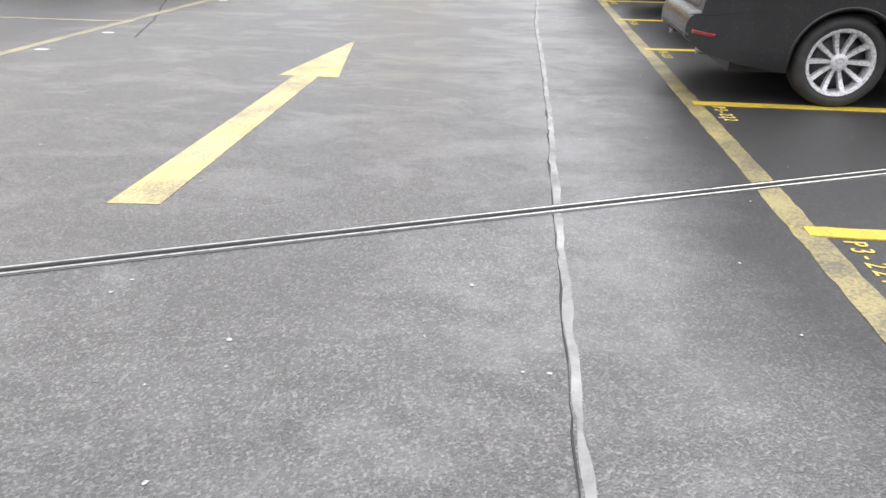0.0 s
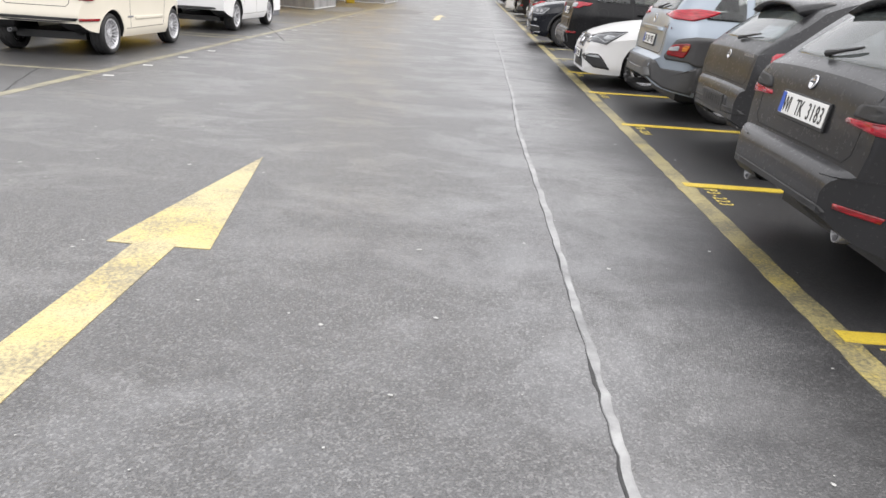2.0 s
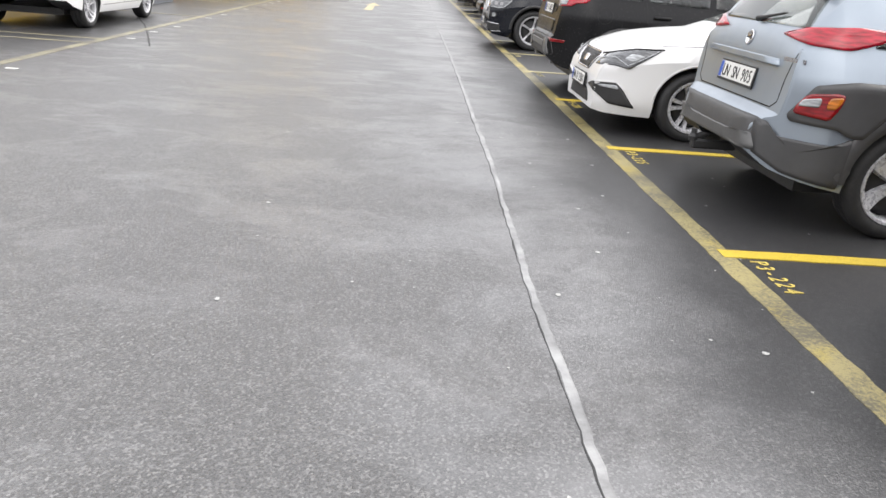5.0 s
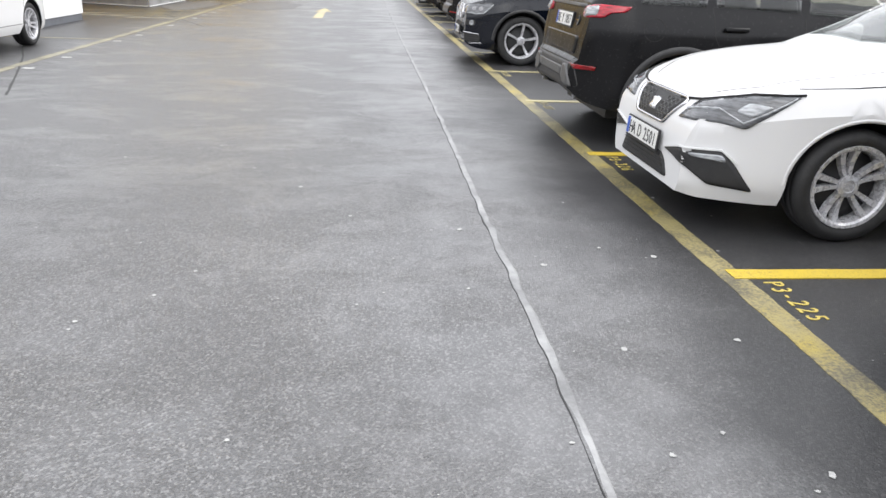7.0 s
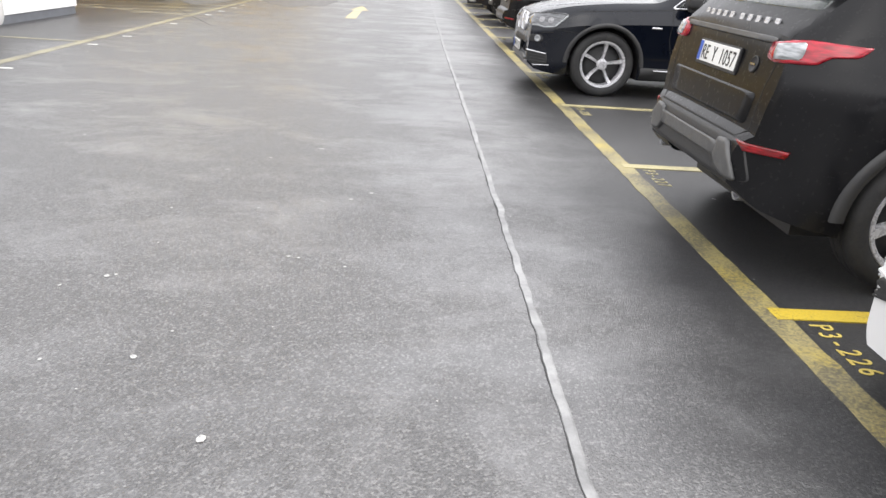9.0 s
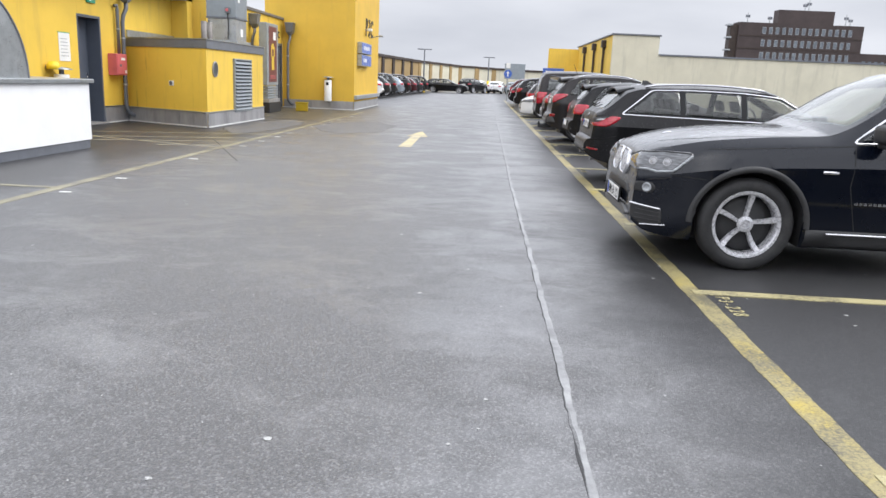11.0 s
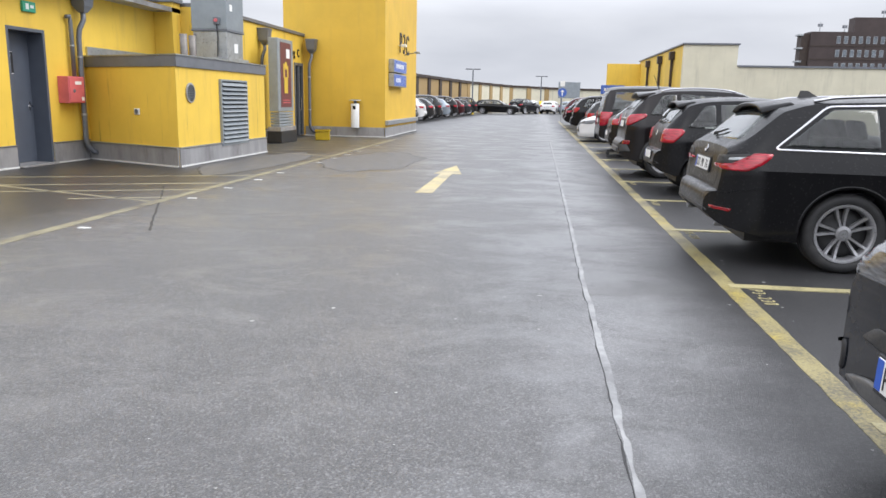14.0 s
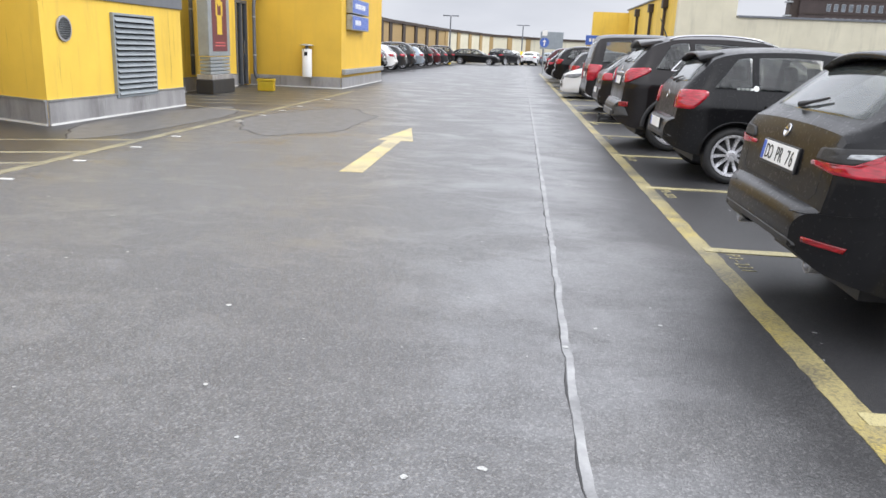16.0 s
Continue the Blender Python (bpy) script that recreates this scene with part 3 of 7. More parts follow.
            no[i], no[j] = qb - pb, pa - qa
            faces = near()
            geom = list({e for f in faces for e in f.edges}) + list({v for f in faces for v in f.verts}) + faces
            bmesh.ops.bisect_plane(bm, geom=geom, plane_co=co, plane_no=no, dist=1e-5)

        def inside(a, b):
            hit = False
            for k in range(n):
                (pa, pb), (qa, qb) = ring[k], ring[(k + 1) % n]
                if (pb > b) != (qb > b) and a < (qa - pa) * (b - pb) / (qb - pb) + pa:
                    hit = not hit
            return hit
        gone = []
        for f in near():
            c = f.calc_center_median()
            if inside(c[i], c[j]):
                gone.append(f)
        bmesh.ops.delete(bm, geom=gone, context="FACES")

    def open_windows(self):
        """Openings in the skin behind the panes, so that one sees into the cabin."""
        s = self.s
        for pane in s["panes"]:
            self.cut_hole(pane, (0, 2), lambda c: abs(c.y) > 0.35)
        xm = s["screen"][0][0] - 0.1
        self.cut_hole(s["screen"], (0, 1), lambda c: c.x > xm and c.z > 0.75)
        if s.get("rear_how") == "top":
            self.cut_hole(s["rear_glass"], (0, 1), lambda c: c.z > 0.8)
        else:
            self.cut_hole(s["rear_glass"], (1, 2), lambda c: c.x < 0.9)

    def underside(self):
        """Wheel housings, sill lips and floor."""
        s = self.s
        bm = bmesh.new()
        for sign in (1, -1):
            prev = None
            for row in self.rows:
                e = row[0].co if sign > 0 else row[-1].co
                inner = max(0.3, abs(e.y) - 0.30) * sign
                cur = [bm.verts.new((e.x, e.y - sign * 0.004, e.z)), bm.verts.new((e.x, inner, e.z)), bm.verts.new((e.x, inner, 0.27 if s["xr"] - self.arch - 0.03 < e.x < s["xf"] + self.arch + 0.03 else e.z))]
                if prev:
                    for k in range(2):
                        bm.faces.new((prev[k], prev[k + 1], cur[k + 1], cur[k]))
                prev = cur
        w = s["W"] / 2 - 0.31
        add_box(bm, 0.35, s["L"] - 0.35, -w, w, 0.20, 0.30)
        return bm


def rounded(points, radius=0.02, steps=3):
    """Rounds the corners of an outline."""
    out = []
    n = len(points)
    for i in range(n):
        p, a, b = Vector(points[i]), Vector(points[i - 1]), Vector(points[(i + 1) % n])
        ra, rb = min(radius, (a - p).length * 0.4), min(radius, (b - p).length * 0.4)
        s, e = p + (a - p).normalized() * ra, p + (b - p).normalized() * rb
        for k in range(steps + 1):
            t = k / steps
            q = s * (1 - t) ** 2 + p * 2 * t * (1 - t) + e * t * t
            out.append((q.x, q.y))
    return out


WHEELS = {}


def wheel_meshes(r, style):
    """Meshes of one wheel about the origin, outer face towards +y: hub, tyre and rim."""
    key = (round(r, 3), style)
    if key in WHEELS:
        return WHEELS[key]
    w, rr = 0.105, r * (0.715 if r < 0.34 else 0.70)
    tyre = lathe_bm([(rr - 0.005, -w + 0.02), (rr + 0.02, -w), (r - 0.035, -w - 0.004), (r - 0.012, -w + 0.012), (r, -w + 0.04), (r, -0.035), (r - 0.008, -0.030), (r, -0.025),
                     (r, 0.025), (r - 0.008, 0.03), (r, 0.035), (r, w - 0.04), (r - 0.012, w - 0.012), (r - 0.035, w + 0.004), (rr + 0.03, w + 0.004), (rr + 0.012, w - 0.008), (rr - 0.005, w - 0.02)], 48, "Y")
    hub = lathe_bm([(0.001, -0.02), (rr - 0.032, -0.02), (rr - 0.032, 0.0), (rr * 0.6, 0.01), (0.07, 0.012), (0.06, 0.02), (0.001, 0.02)], 32, "Y")
    rim = lathe_bm([(rr - 0.03, -w + 0.03), (rr - 0.028, w - 0.05), (rr - 0.022, w - 0.020), (rr - 0.012, w - 0.008), (rr + 0.004, w - 0.004), (rr + 0.008, w - 0.012), (rr - 0.002, w - 0.03)], 48, "Y")
    cap = lathe_bm([(0.030, 0.045), (0.062, 0.05), (0.062, 0.066), (0.035, 0.074), (0.033, 0.069), (0.001, 0.070)], 20, "Y")
    tmp = bpy.data.meshes.new("tmp")
    cap.to_mesh(tmp)
    cap.free()
    rim.from_mesh(tmp)
    bpy.data.meshes.remove(tmp)

    def spoke(t, r0, r1, w0, w1, twist=0.0, deep=0.035):
        c, s = math.cos(t), math.sin(t)
        rows = []
        for k in range(5):
            f = k / 4
            q = r0 + (r1 - r0) * f
            half = (w0 + (w1 - w0) * f) / 2
            y = 0.058 + 0.030 * f - 0.016 * math.sin(math.pi * f)
            sh = twist * math.sin(f * math.pi * 0.5)
            rows.append([rim.verts.new((q * c - (v + sh) * s, yy, q * s + (v + sh) * c)) for v, yy in ((-half, y - deep), (-half * 0.75, y), (half * 0.75, y), (half, y - deep))])
        for a, b in zip(rows, rows[1:]):
            for k in range(3):
                rim.faces.new((a[k], a[k + 1], b[k + 1], b[k]))
        rim.faces.new(rows[0])
        rim.faces.new(rows[-1][::-1])
    n = {"ten": 10, "five_double": 5, "five_twist": 5, "seven": 7, "thin_double": 5, "multi": 18, "five": 5, "six": 6}[style]
    for k in range(n):
        t = 2 * math.pi * k / n + 0.3
        if style == "five_double":
            spoke(t - 0.20, 0.05, rr - 0.015, 0.026, 0.044)
            spoke(t + 0.20, 0.05, rr - 0.015, 0.026, 0.044)
        elif style == "thin_double":
            spoke(t - 0.20, 0.05, rr - 0.015, 0.024, 0.028)
            spoke(t + 0.20, 0.05, rr - 0.015, 0.024, 0.028)
        elif style == "five_twist":
            spoke(t, 0.04, rr - 0.015, 0.030, 0.050, 0.035)
        elif style == "five":
            spoke(t, 0.04, rr - 0.015, 0.055, 0.115)
        elif style in ("seven", "six"):
            spoke(t, 0.045, rr - 0.015, 0.045, 0.062)
        elif style == "ten":
            spoke(t, 0.045, rr - 0.015, 0.030, 0.046)
        else:
            spoke(t, 0.045, rr - 0.015, 0.016, 0.021)
    bmesh.ops.recalc_face_normals(rim, faces=rim.faces[:])
    made = []
    for bm, mat, name in ((hub, DARK, "hub"), (tyre, RUBBER, "tyre"), (rim, ALLOY_DARK if style == "thin_double" else ALLOY, "rim")):
        me = bpy.data.meshes.new(name)
        bm.normal_update()
        bm.to_mesh(me)
        bm.free()
        me.materials.append(mat)
        if name != "rim":
            for f in me.polygons:
                f.use_smooth = True
        made.append(me)
    WHEELS[key] = made
    return made


def number_plate(car, m, text):
    """A European plate: white field, blue band, black frame and raised characters; m has x along it and z outwards."""
    plate = part("number_plate", box_bm(-0.26, 0.26, -0.055, 0.055, 0.0, 0.006, 0.002, 1), PLATE_WHITE, car, "white number plate with black characters")
    plate.matrix_basis = m
    part("plate_frame", box_bm(-0.272, 0.272, -0.072, 0.064, -0.012, 0.0025, 0.003, 1), DARK, plate)
    part("plate_band", box_bm(-0.257, -0.216, -0.052, 0.052, 0.0055, 0.0075), PLATE_BLUE, plate)
    if text:
        letters("character", text, 0.112, BLACK_INK, plate, pose(0.022, 0.0, 0.0075), 0.45 if len(text) > 8 else 0.43, 0.001, 0.66 if len(text) > 9 else 0.78)
    return plate


def cabin(car, s):
    """Lining, seats, dashboard and steering wheel behind the glass."""
    top, belt = curve_through(s["top"]), curve_through(s["belt"])
    b, t, zb = s["panes"][0][0][0], s["screen"][0][0], belt(s["splits"][-1])
    cowl = s["screen"][1][0]
    w = s["W"] / 2 - 0.20
    part("cabin_floor", box_bm(0.35, cowl, -w, w, zb - 0.36, zb - 0.30), DARK, car)
    part("luggage_cover", box_bm(b * 0.55, s["splits"][0] - 0.20, -w, w, zb - 0.05, zb - 0.02), DARK, car)
    part("dashboard", box_bm(cowl - 0.50, cowl + 0.05, -w, w, zb - 0.28, zb + 0.0, 0.05, 2), DARK, car, "", True)
    head = min(top(t) - 0.17, zb + 0.36)
    for x, sides in ((s["splits"][0] - 0.02, (-0.42, 0.0, 0.42)), (s["splits"][-1] + 0.06, (-0.36, 0.36))):
        for y in sides:
            half = 0.20 if len(sides) == 3 else 0.24
            bm = box_bm(-0.07, 0.07, -half, half, zb - 0.34, head - 0.16, 0.05, 2)
            for v in bm.verts:
                v.co.x -= (v.co.z - zb) * 0.30
                v.co.y *= 1.0 - 0.18 * max(0, (v.co.z - zb + 0.1) / 0.3)
            seat = part("seat", bm, CLOTH, car, "dark cloth seat", True)
            seat.location = (x, y, 0)
            hb = box_bm(-0.045, 0.045, -0.125, 0.125, head - 0.15, head + 0.01, 0.04, 2)
            for v in hb.verts:
                v.co.x -= (v.co.z - zb) * 0.30
            part("headrest", hb, CLOTH, seat, "", True)
    ring = [(0.19 * math.sin(k * math.pi / 12) * -0.35, 0.19 * math.cos(k * math.pi / 12), 0.19 * math.sin(k * math.pi / 12)) for k in range(25)]
    part("steering_wheel", tube_bm(ring, 0.015, 8, False), DARK, car, "", True).location = (cowl - 0.62, 0.36, zb - 0.02)


def build_car(name, label, s, paint, at, detail):
    """A car on its own wheels. s: sizes and curves; detail(car, shell, paint) adds what sets this kind apart."""
    car = thing(name, label, "car", s.get("group", "parked cars"))
    sh = Shell(s)
    car.matrix_world = at
    me = bpy.data.meshes.new("body")
    sh.open_windows()
    sh.bm.to_mesh(me)
    for f in me.polygons:
        f.use_smooth = True
    me.set_sharp_from_angle(angle=radians(24))
    me.materials.append(paint)
    body = new("body", me)
    body.parent = car
    part("underbody", sh.underside(), DARK, car, "dark underside and wheel housings")
    hub_me, tyre_me, rim_me = wheel_meshes(s["r"], s["rim"])
    for xw in (s["xr"], s["xf"]):
        for sign in (1, -1):
            y = s["W"] / 2 * 0.965 - 0.115
            wheel = new("wheel", hub_me)
            wheel.parent = car
            turn = random.uniform(0, 360)
            wheel.matrix_basis = pose(xw, sign * y, s["r"], 0, 0, 0 if sign > 0 else 180) @ pose(0, 0, 0, 0, turn, 0)
            for n2, m2 in (("tyre", tyre_me), ("rim", rim_me)):
                q = new(n2, m2)
                q.parent = wheel
    # glazing on both sides
    for sign in (1, -1):
        for i, pane in enumerate(s["panes"]):
            part("side_window", sh.patch("side", rounded(pane, 0.03), 0.004, sign, 0.06), GLASS, car, "dark tinted side window", True)
        if s.get("chrome"):
            part("window_trim", sh.ribbon("side", rounded(s["daylight"], 0.05), 0.020, 0.008, sign, True), CHROME, car, "chrome window surround", True)
        for line in s["gaps"]:
            part("door_seam", sh.ribbon("side", line, 0.009, 0.001, sign), GAP, car)
        for hx, hz in s["grips"]:
            hit, nor = sh.cast("side", hx, hz, sign)
            g = part("door_handle", box_bm(-0.10, 0.10, -0.018, 0.018, -0.016, 0.016, 0.011, 2), s.get("grip_mat", paint), car, "", True)
            g.location = hit + nor * 0.022
        if "mirror" in s:
            mx, mz = s["mirror"]
            hit, nor = sh.cast("side", mx, mz, sign)
            bm = box_bm(-0.06, 0.09, -0.10, 0.10, -0.065, 0.075, 0.045, 3)
            mi = part("wing_mirror", bm, s.get("mirror_mat", paint), car, "", True)
            mi.location = hit + Vector((0, sign * 0.15, 0.03))
            part("mirror_arm", box_bm(-0.03, 0.03, -0.13, 0.02, -0.10, -0.055, 0.01, 1), DARK, mi).scale.y = sign
        if s.get("clad"):
            mat = s["clad"]
            for xw in (s["xr"], s["xf"]):
                part("arch_cladding", sh.arch_band(xw, sh.arch + 0.003, sh.arch + s.get("clad_w", 0.07), 0.014, sign), mat, car, "dark plastic wheel-arch trim", True)
            part("sill_cladding", sh.patch("side", [(s["xr"] + sh.arch + 0.02, 0.23), (s["xf"] - sh.arch - 0.02, 0.23), (s["xf"] - sh.arch - 0.02, 0.36), (s["xr"] + sh.arch + 0.02, 0.36)], 0.014, sign, 0.08, 3), mat, car, "", True)
        else:
            for xw in (s["xr"], s["xf"]):
                part("arch_lip", sh.arch_band(xw, sh.arch + 0.002, sh.arch + 0.024, 0.006, sign), paint, car, "", True)
        if s.get("rails"):
            path = []
            for k in range(13):
                x = s["rails"][0] + (s["rails"][1] - s["rails"][0]) * k / 12
                hit, nor = sh.cast("top", x, s["W"] / 2 - 0.33, sign)
                path.append(hit + Vector((0, 0, 0.012 + 0.03 * math.sin(math.pi * k / 12) ** 0.4)))
            part("roof_rail", tube_bm(path, 0.014, 8), s.get("rail_mat", CHROME), car, "", True)
    part("windscreen", sh.patch("top", rounded(s["screen"], 0.04), 0.004, 1, 0.08, 6), SCREEN, car, "raked windscreen reflecting the sky", True)
    part("rear_window", sh.patch(s.get("rear_how", "rear"), rounded(s["rear_glass"], 0.05), 0.004, 1, 0.07, 6), s.get("rear_mat", SCREEN), car, "rear window reflecting pale sky", True)
    cabin(car, s)
    detail(car, sh, paint)
    return car


def rear_plate(car, sh, z, text, tilt=8, out=0.012):
    hit, nor = sh.cast("rear", 0, z)
    return number_plate(car, Matrix.Translation(hit + Vector((-out, 0, 0))) @ pose(0, 0, 0, 90, 0, -90) @ pose(0, 0, 0, -tilt, 0, 0), text)


def front_plate(car, sh, z, text, tilt=4, out=0.02):
    hit, nor = sh.cast("front", 0, z)
    return number_plate(car, Matrix.Translation(hit + Vector((out, 0, 0))) @ pose(0, 0, 0, 90, 0, 90) @ pose(0, 0, 0, -tilt, 0, 0), text)


def badge(car, sh, how, y, z, r, mat=CHROME):
    hit, nor = sh.cast(how, y, z)
    b = part("badge", lathe_bm([(0.001, 0.0), (r, 0.0), (r, 0.006), (r * 0.82, 0.010), (r * 0.78, 0.006), (0.001, 0.007)], 20), mat, car, "round metal emblem", True)
    b.matrix_basis = Matrix.Translation(hit) @ nor.to_track_quat("Z", "Y").to_matrix().to_4x4()
    part("emblem_bar", box_bm(-r * 0.6, r * 0.6, -r * 0.12, r * 0.12, 0.006, 0.011), BLACK_INK if mat is CHROME else CHROME, b)


def exhaust(car, x, y, z, r=0.042):
    e = part("tailpipe", lathe_bm([(r - 0.006, 0.12), (r - 0.006, 0.0), (r, -0.004), (r + 0.002, 0.01), (r, 0.14)], 20), ALLOY_DARK, car, "round bright tailpipe", True)
    e.matrix_basis = pose(x, y, z, 0, 90, 0)
    part("bore", lathe_bm([(0.001, 0.05), (r - 0.007, 0.05), (r - 0.007, 0.055)], 16), GAP, e)


def spoiler(car, sh, x0, x1, w, mat, lip=0.10):
    """A roof-end spoiler over the rear window."""
    bm = bmesh.new()
    rows = []
    for k in range(11):
        y = -w + 2 * w * k / 10
        hit, nor = sh.cast("top", x1, y * 0.98)
        z = hit.z if hit is not None else 1.4
        drop = 0.05 * abs(y / w) ** 3
        rows.append([bm.verts.new((x1 + 0.06, y, z - 0.02)), bm.verts.new((x1, y, z + 0.010)), bm.verts.new((x0 + 0.02, y * 0.97, z - 0.012 - drop)), bm.verts.new((x0, y * 0.97, z - 0.03 - drop)), bm.verts.new((x0 + 0.05, y * 0.97, z - 0.05 - drop)), bm.verts.new((x1 + 0.05, y, z - 0.08))])
    for a, b in zip(rows, rows[1:]):
        for k in range(5):
            bm.faces.new((a[k], a[k + 1], b[k + 1], b[k]))
    bm.faces.new(rows[0])
    bm.faces.new(rows[-1][::-1])
    bmesh.ops.recalc_face_normals(bm, faces=bm.faces[:])
    part("roof_spoiler", bm, mat, car, "", True)


def wiper(car, sh, y0, y1, z):
    path = []
    for k in range(7):
        y = y0 + (y1 - y0) * k / 6
        hit, nor = sh.cast("rear", y, z + 0.05 * k / 6)
        path.append(hit + nor * 0.022)
    part("rear_wiper", tube_bm(path, [0.018, 0.014, 0.010, 0.009, 0.008, 0.008, 0.006], 8), DARK, car)


def fin(car, sh, x):
    hit, nor = sh.cast("top", x, 0)
    bm = box_bm(-0.09, 0.09, -0.025, 0.025, -0.01, 0.055)
    for v in bm.verts:
        if v.co.z > 0:
            v.co.y *= 0.25
            v.co.x = v.co.x * 0.35 - 0.045
    b = part("roof_aerial", bm, DARK, car)
    b.location = hit


def car_spec(L, W, H, xr, xf, r, rim, tail, roof_end, screen_top, cowl, hood_z, nose, belt, splits, quarter, **more):
    """Sizes and curves of a two-box car; splits are the pillars between the side windows."""
    s = dict(L=L, W=W, r=r, rim=rim, xr=xr, xf=xf, Rr=0.52, cr=0.40, Rf=0.95, cf=0.30)
    s["top"] = tail + [(roof_end + 0.30, H - 0.022), ((roof_end + screen_top) / 2 + 0.1, H), (screen_top - 0.12, H - 0.03), (screen_top + 0.08, H - 0.085), (cowl - 0.06, hood_z + 0.055), (cowl + 0.06, hood_z)] + nose
    s["belt"] = belt
    s["low"] = [(0, 0.44), (0.12, 0.35), (0.45, 0.28), (0.8, 0.235), (xf, 0.21), (L - 0.35, 0.215), (L - 0.1, 0.25), (L, 0.32)]
    s.update(more)
    top, bel = curve_through(s["top"]), curve_through(belt)

    def up(x):
        return bel(x) + (top(x) - bel(x)) * s.get("pane_top", 0.77)

    def dn(x):
        return bel(x) + 0.035
    front_b, front_t = cowl - 0.16, screen_top + 0.02
    edges_b, edges_t = [quarter[0]] + splits + [front_b], [quarter[1]] + splits + [front_t]
    s["panes"], s["splits"] = [], splits
    for i in range(len(splits) + 1):
        b0, b1, t0, t1 = edges_b[i], edges_b[i + 1], edges_t[i], edges_t[i + 1]
        b0, t0 = (b0 + 0.035, t0 + 0.035) if i else (b0, t0)
        b1, t1 = (b1 - 0.035, t1 - 0.035) if i < len(splits) else (b1, t1)
        mid = (t0 + t1) / 2
        s["panes"].append([(b0, dn(b0)), (b1, dn(b1)), (t1, up(t1)), (mid, up(mid)), (t0, up(t0))])
    m1, m2 = quarter[1] + 0.5, front_t - 0.5
    s["daylight"] = [(quarter[0] - 0.07, dn(quarter[0]) - 0.02), (front_b + 0.06, dn(front_b) - 0.02), (front_t + 0.03, up(front_t) + 0.025), (m2, up(m2) + 0.025), (m1, up(m1) + 0.025), (quarter[1] - 0.04, up(quarter[1]) + 0.02)]
    s["screen"] = [(screen_top - 0.02, -W * 0.31), (cowl - 0.10, -W * 0.375), (cowl - 0.03, 0), (cowl - 0.10, W * 0.375), (screen_top - 0.02, W * 0.31), (screen_top - 0.06, 0)]
    fd, rd = cowl - 0.12, splits[0] if len(splits) > 1 else splits[0]
    bp = splits[-1]
    s["gaps"] = [[(fd, bel(fd) - 0.01), (fd + 0.02, 0.7), (fd - 0.06, 0.36)], [(bp, bel(bp)), (bp, 0.34)], [(fd - 0.06, 0.345), (xr + r + 0.15, 0.345)]]
    s["grips"] = [(bp + 0.16, bel(bp) - 0.13)]
    if len(splits) > 1:
        s["gaps"].append([(splits[0] + 0.02, bel(splits[0])), (splits[0] + 0.03, bel(splits[0]) - 0.18), (xr + r + 0.12, 0.52)])
        s["grips"].append((splits[0] + 0.20, bel(splits[0]) - 0.13))
    if more.get("hood_seam", True):
        s["gaps"].append([(fd, bel(fd) + 0.0), (xf + 0.35, bel(xf) - 0.03)])
    s["mirror"] = (cowl - 0.30, bel(cowl - 0.3) + 0.06)
    return s


ESTATE = car_spec(4.71, 1.83, 1.44, 1.06, 3.91, 0.328, "ten", [(0, 0.54), (0.012, 0.59), (0.04, 0.625), (0.078, 0.645), (0.092, 0.76), (0.11, 0.93), (0.135, 1.0), (0.19, 1.035), (0.48, 1.30), (0.56, 1.35)], 0.62, 2.62, 3.40, 0.96,
                  [(3.95, 0.93), (4.35, 0.86), (4.58, 0.76), (4.68, 0.66), (4.71, 0.55)], [(0, 0.93), (0.3, 0.975), (2, 0.955), (3.4, 0.92), (4.71, 0.78)], [1.30, 2.15], (0.52, 0.92),
                  rear_glass=[(-0.60, 1.05), (0.60, 1.05), (0.47, 1.29), (-0.47, 1.29)], rails=(0.8, 2.5), rail_mat=DARK)
HATCH = car_spec(4.32, 1.765, 1.42, 0.86, 3.55, 0.318, "five_double", [(0, 0.55), (0.010, 0.61), (0.025, 0.645), (0.045, 0.66), (0.056, 0.78), (0.085, 0.93), (0.13, 0.99), (0.45, 1.26), (0.52, 1.31)], 0.58, 2.2, 2.95, 0.95,
                 [(3.5, 0.92), (3.95, 0.85), (4.2, 0.75), (4.29, 0.65), (4.32, 0.55)], [(0, 0.90), (0.3, 0.95), (2, 0.93), (3.0, 0.90), (4.32, 0.76)], [0.98, 1.75], (0.50, 0.80),
                 low=[(0, 0.40), (0.12, 0.33), (0.45, 0.27), (0.8, 0.235), (3.55, 0.21), (3.97, 0.215), (4.22, 0.25), (4.32, 0.32)], rear_glass=[(-0.60, 1.01), (0.60, 1.01), (0.46, 1.25), (-0.46, 1.25)])
CROSSOVER = car_spec(4.23, 1.80, 1.55, 0.86, 3.44, 0.335, "five", [(0, 0.52), (0.014, 0.60), (0.05, 0.655), (0.10, 0.69), (0.115, 0.82), (0.13, 0.98), (0.17, 1.13), (0.34, 1.38), (0.42, 1.44)], 0.50, 2.0, 2.85, 1.05,
                     [(3.4, 1.01), (3.85, 0.93), (4.05, 0.82), (4.14, 0.70), (4.165, 0.58)], [(0, 1.02), (0.3, 1.05), (2, 1.02), (3.0, 1.0), (4.165, 0.82)], [0.95, 1.72], (0.48, 0.72),
                     clad=CLADDING, clad_w=0.10, rear_glass=[(-0.62, 1.16), (0.62, 1.16), (0.50, 1.40), (-0.50, 1.40)], rails=(0.6, 1.95), rail_mat=DARK)
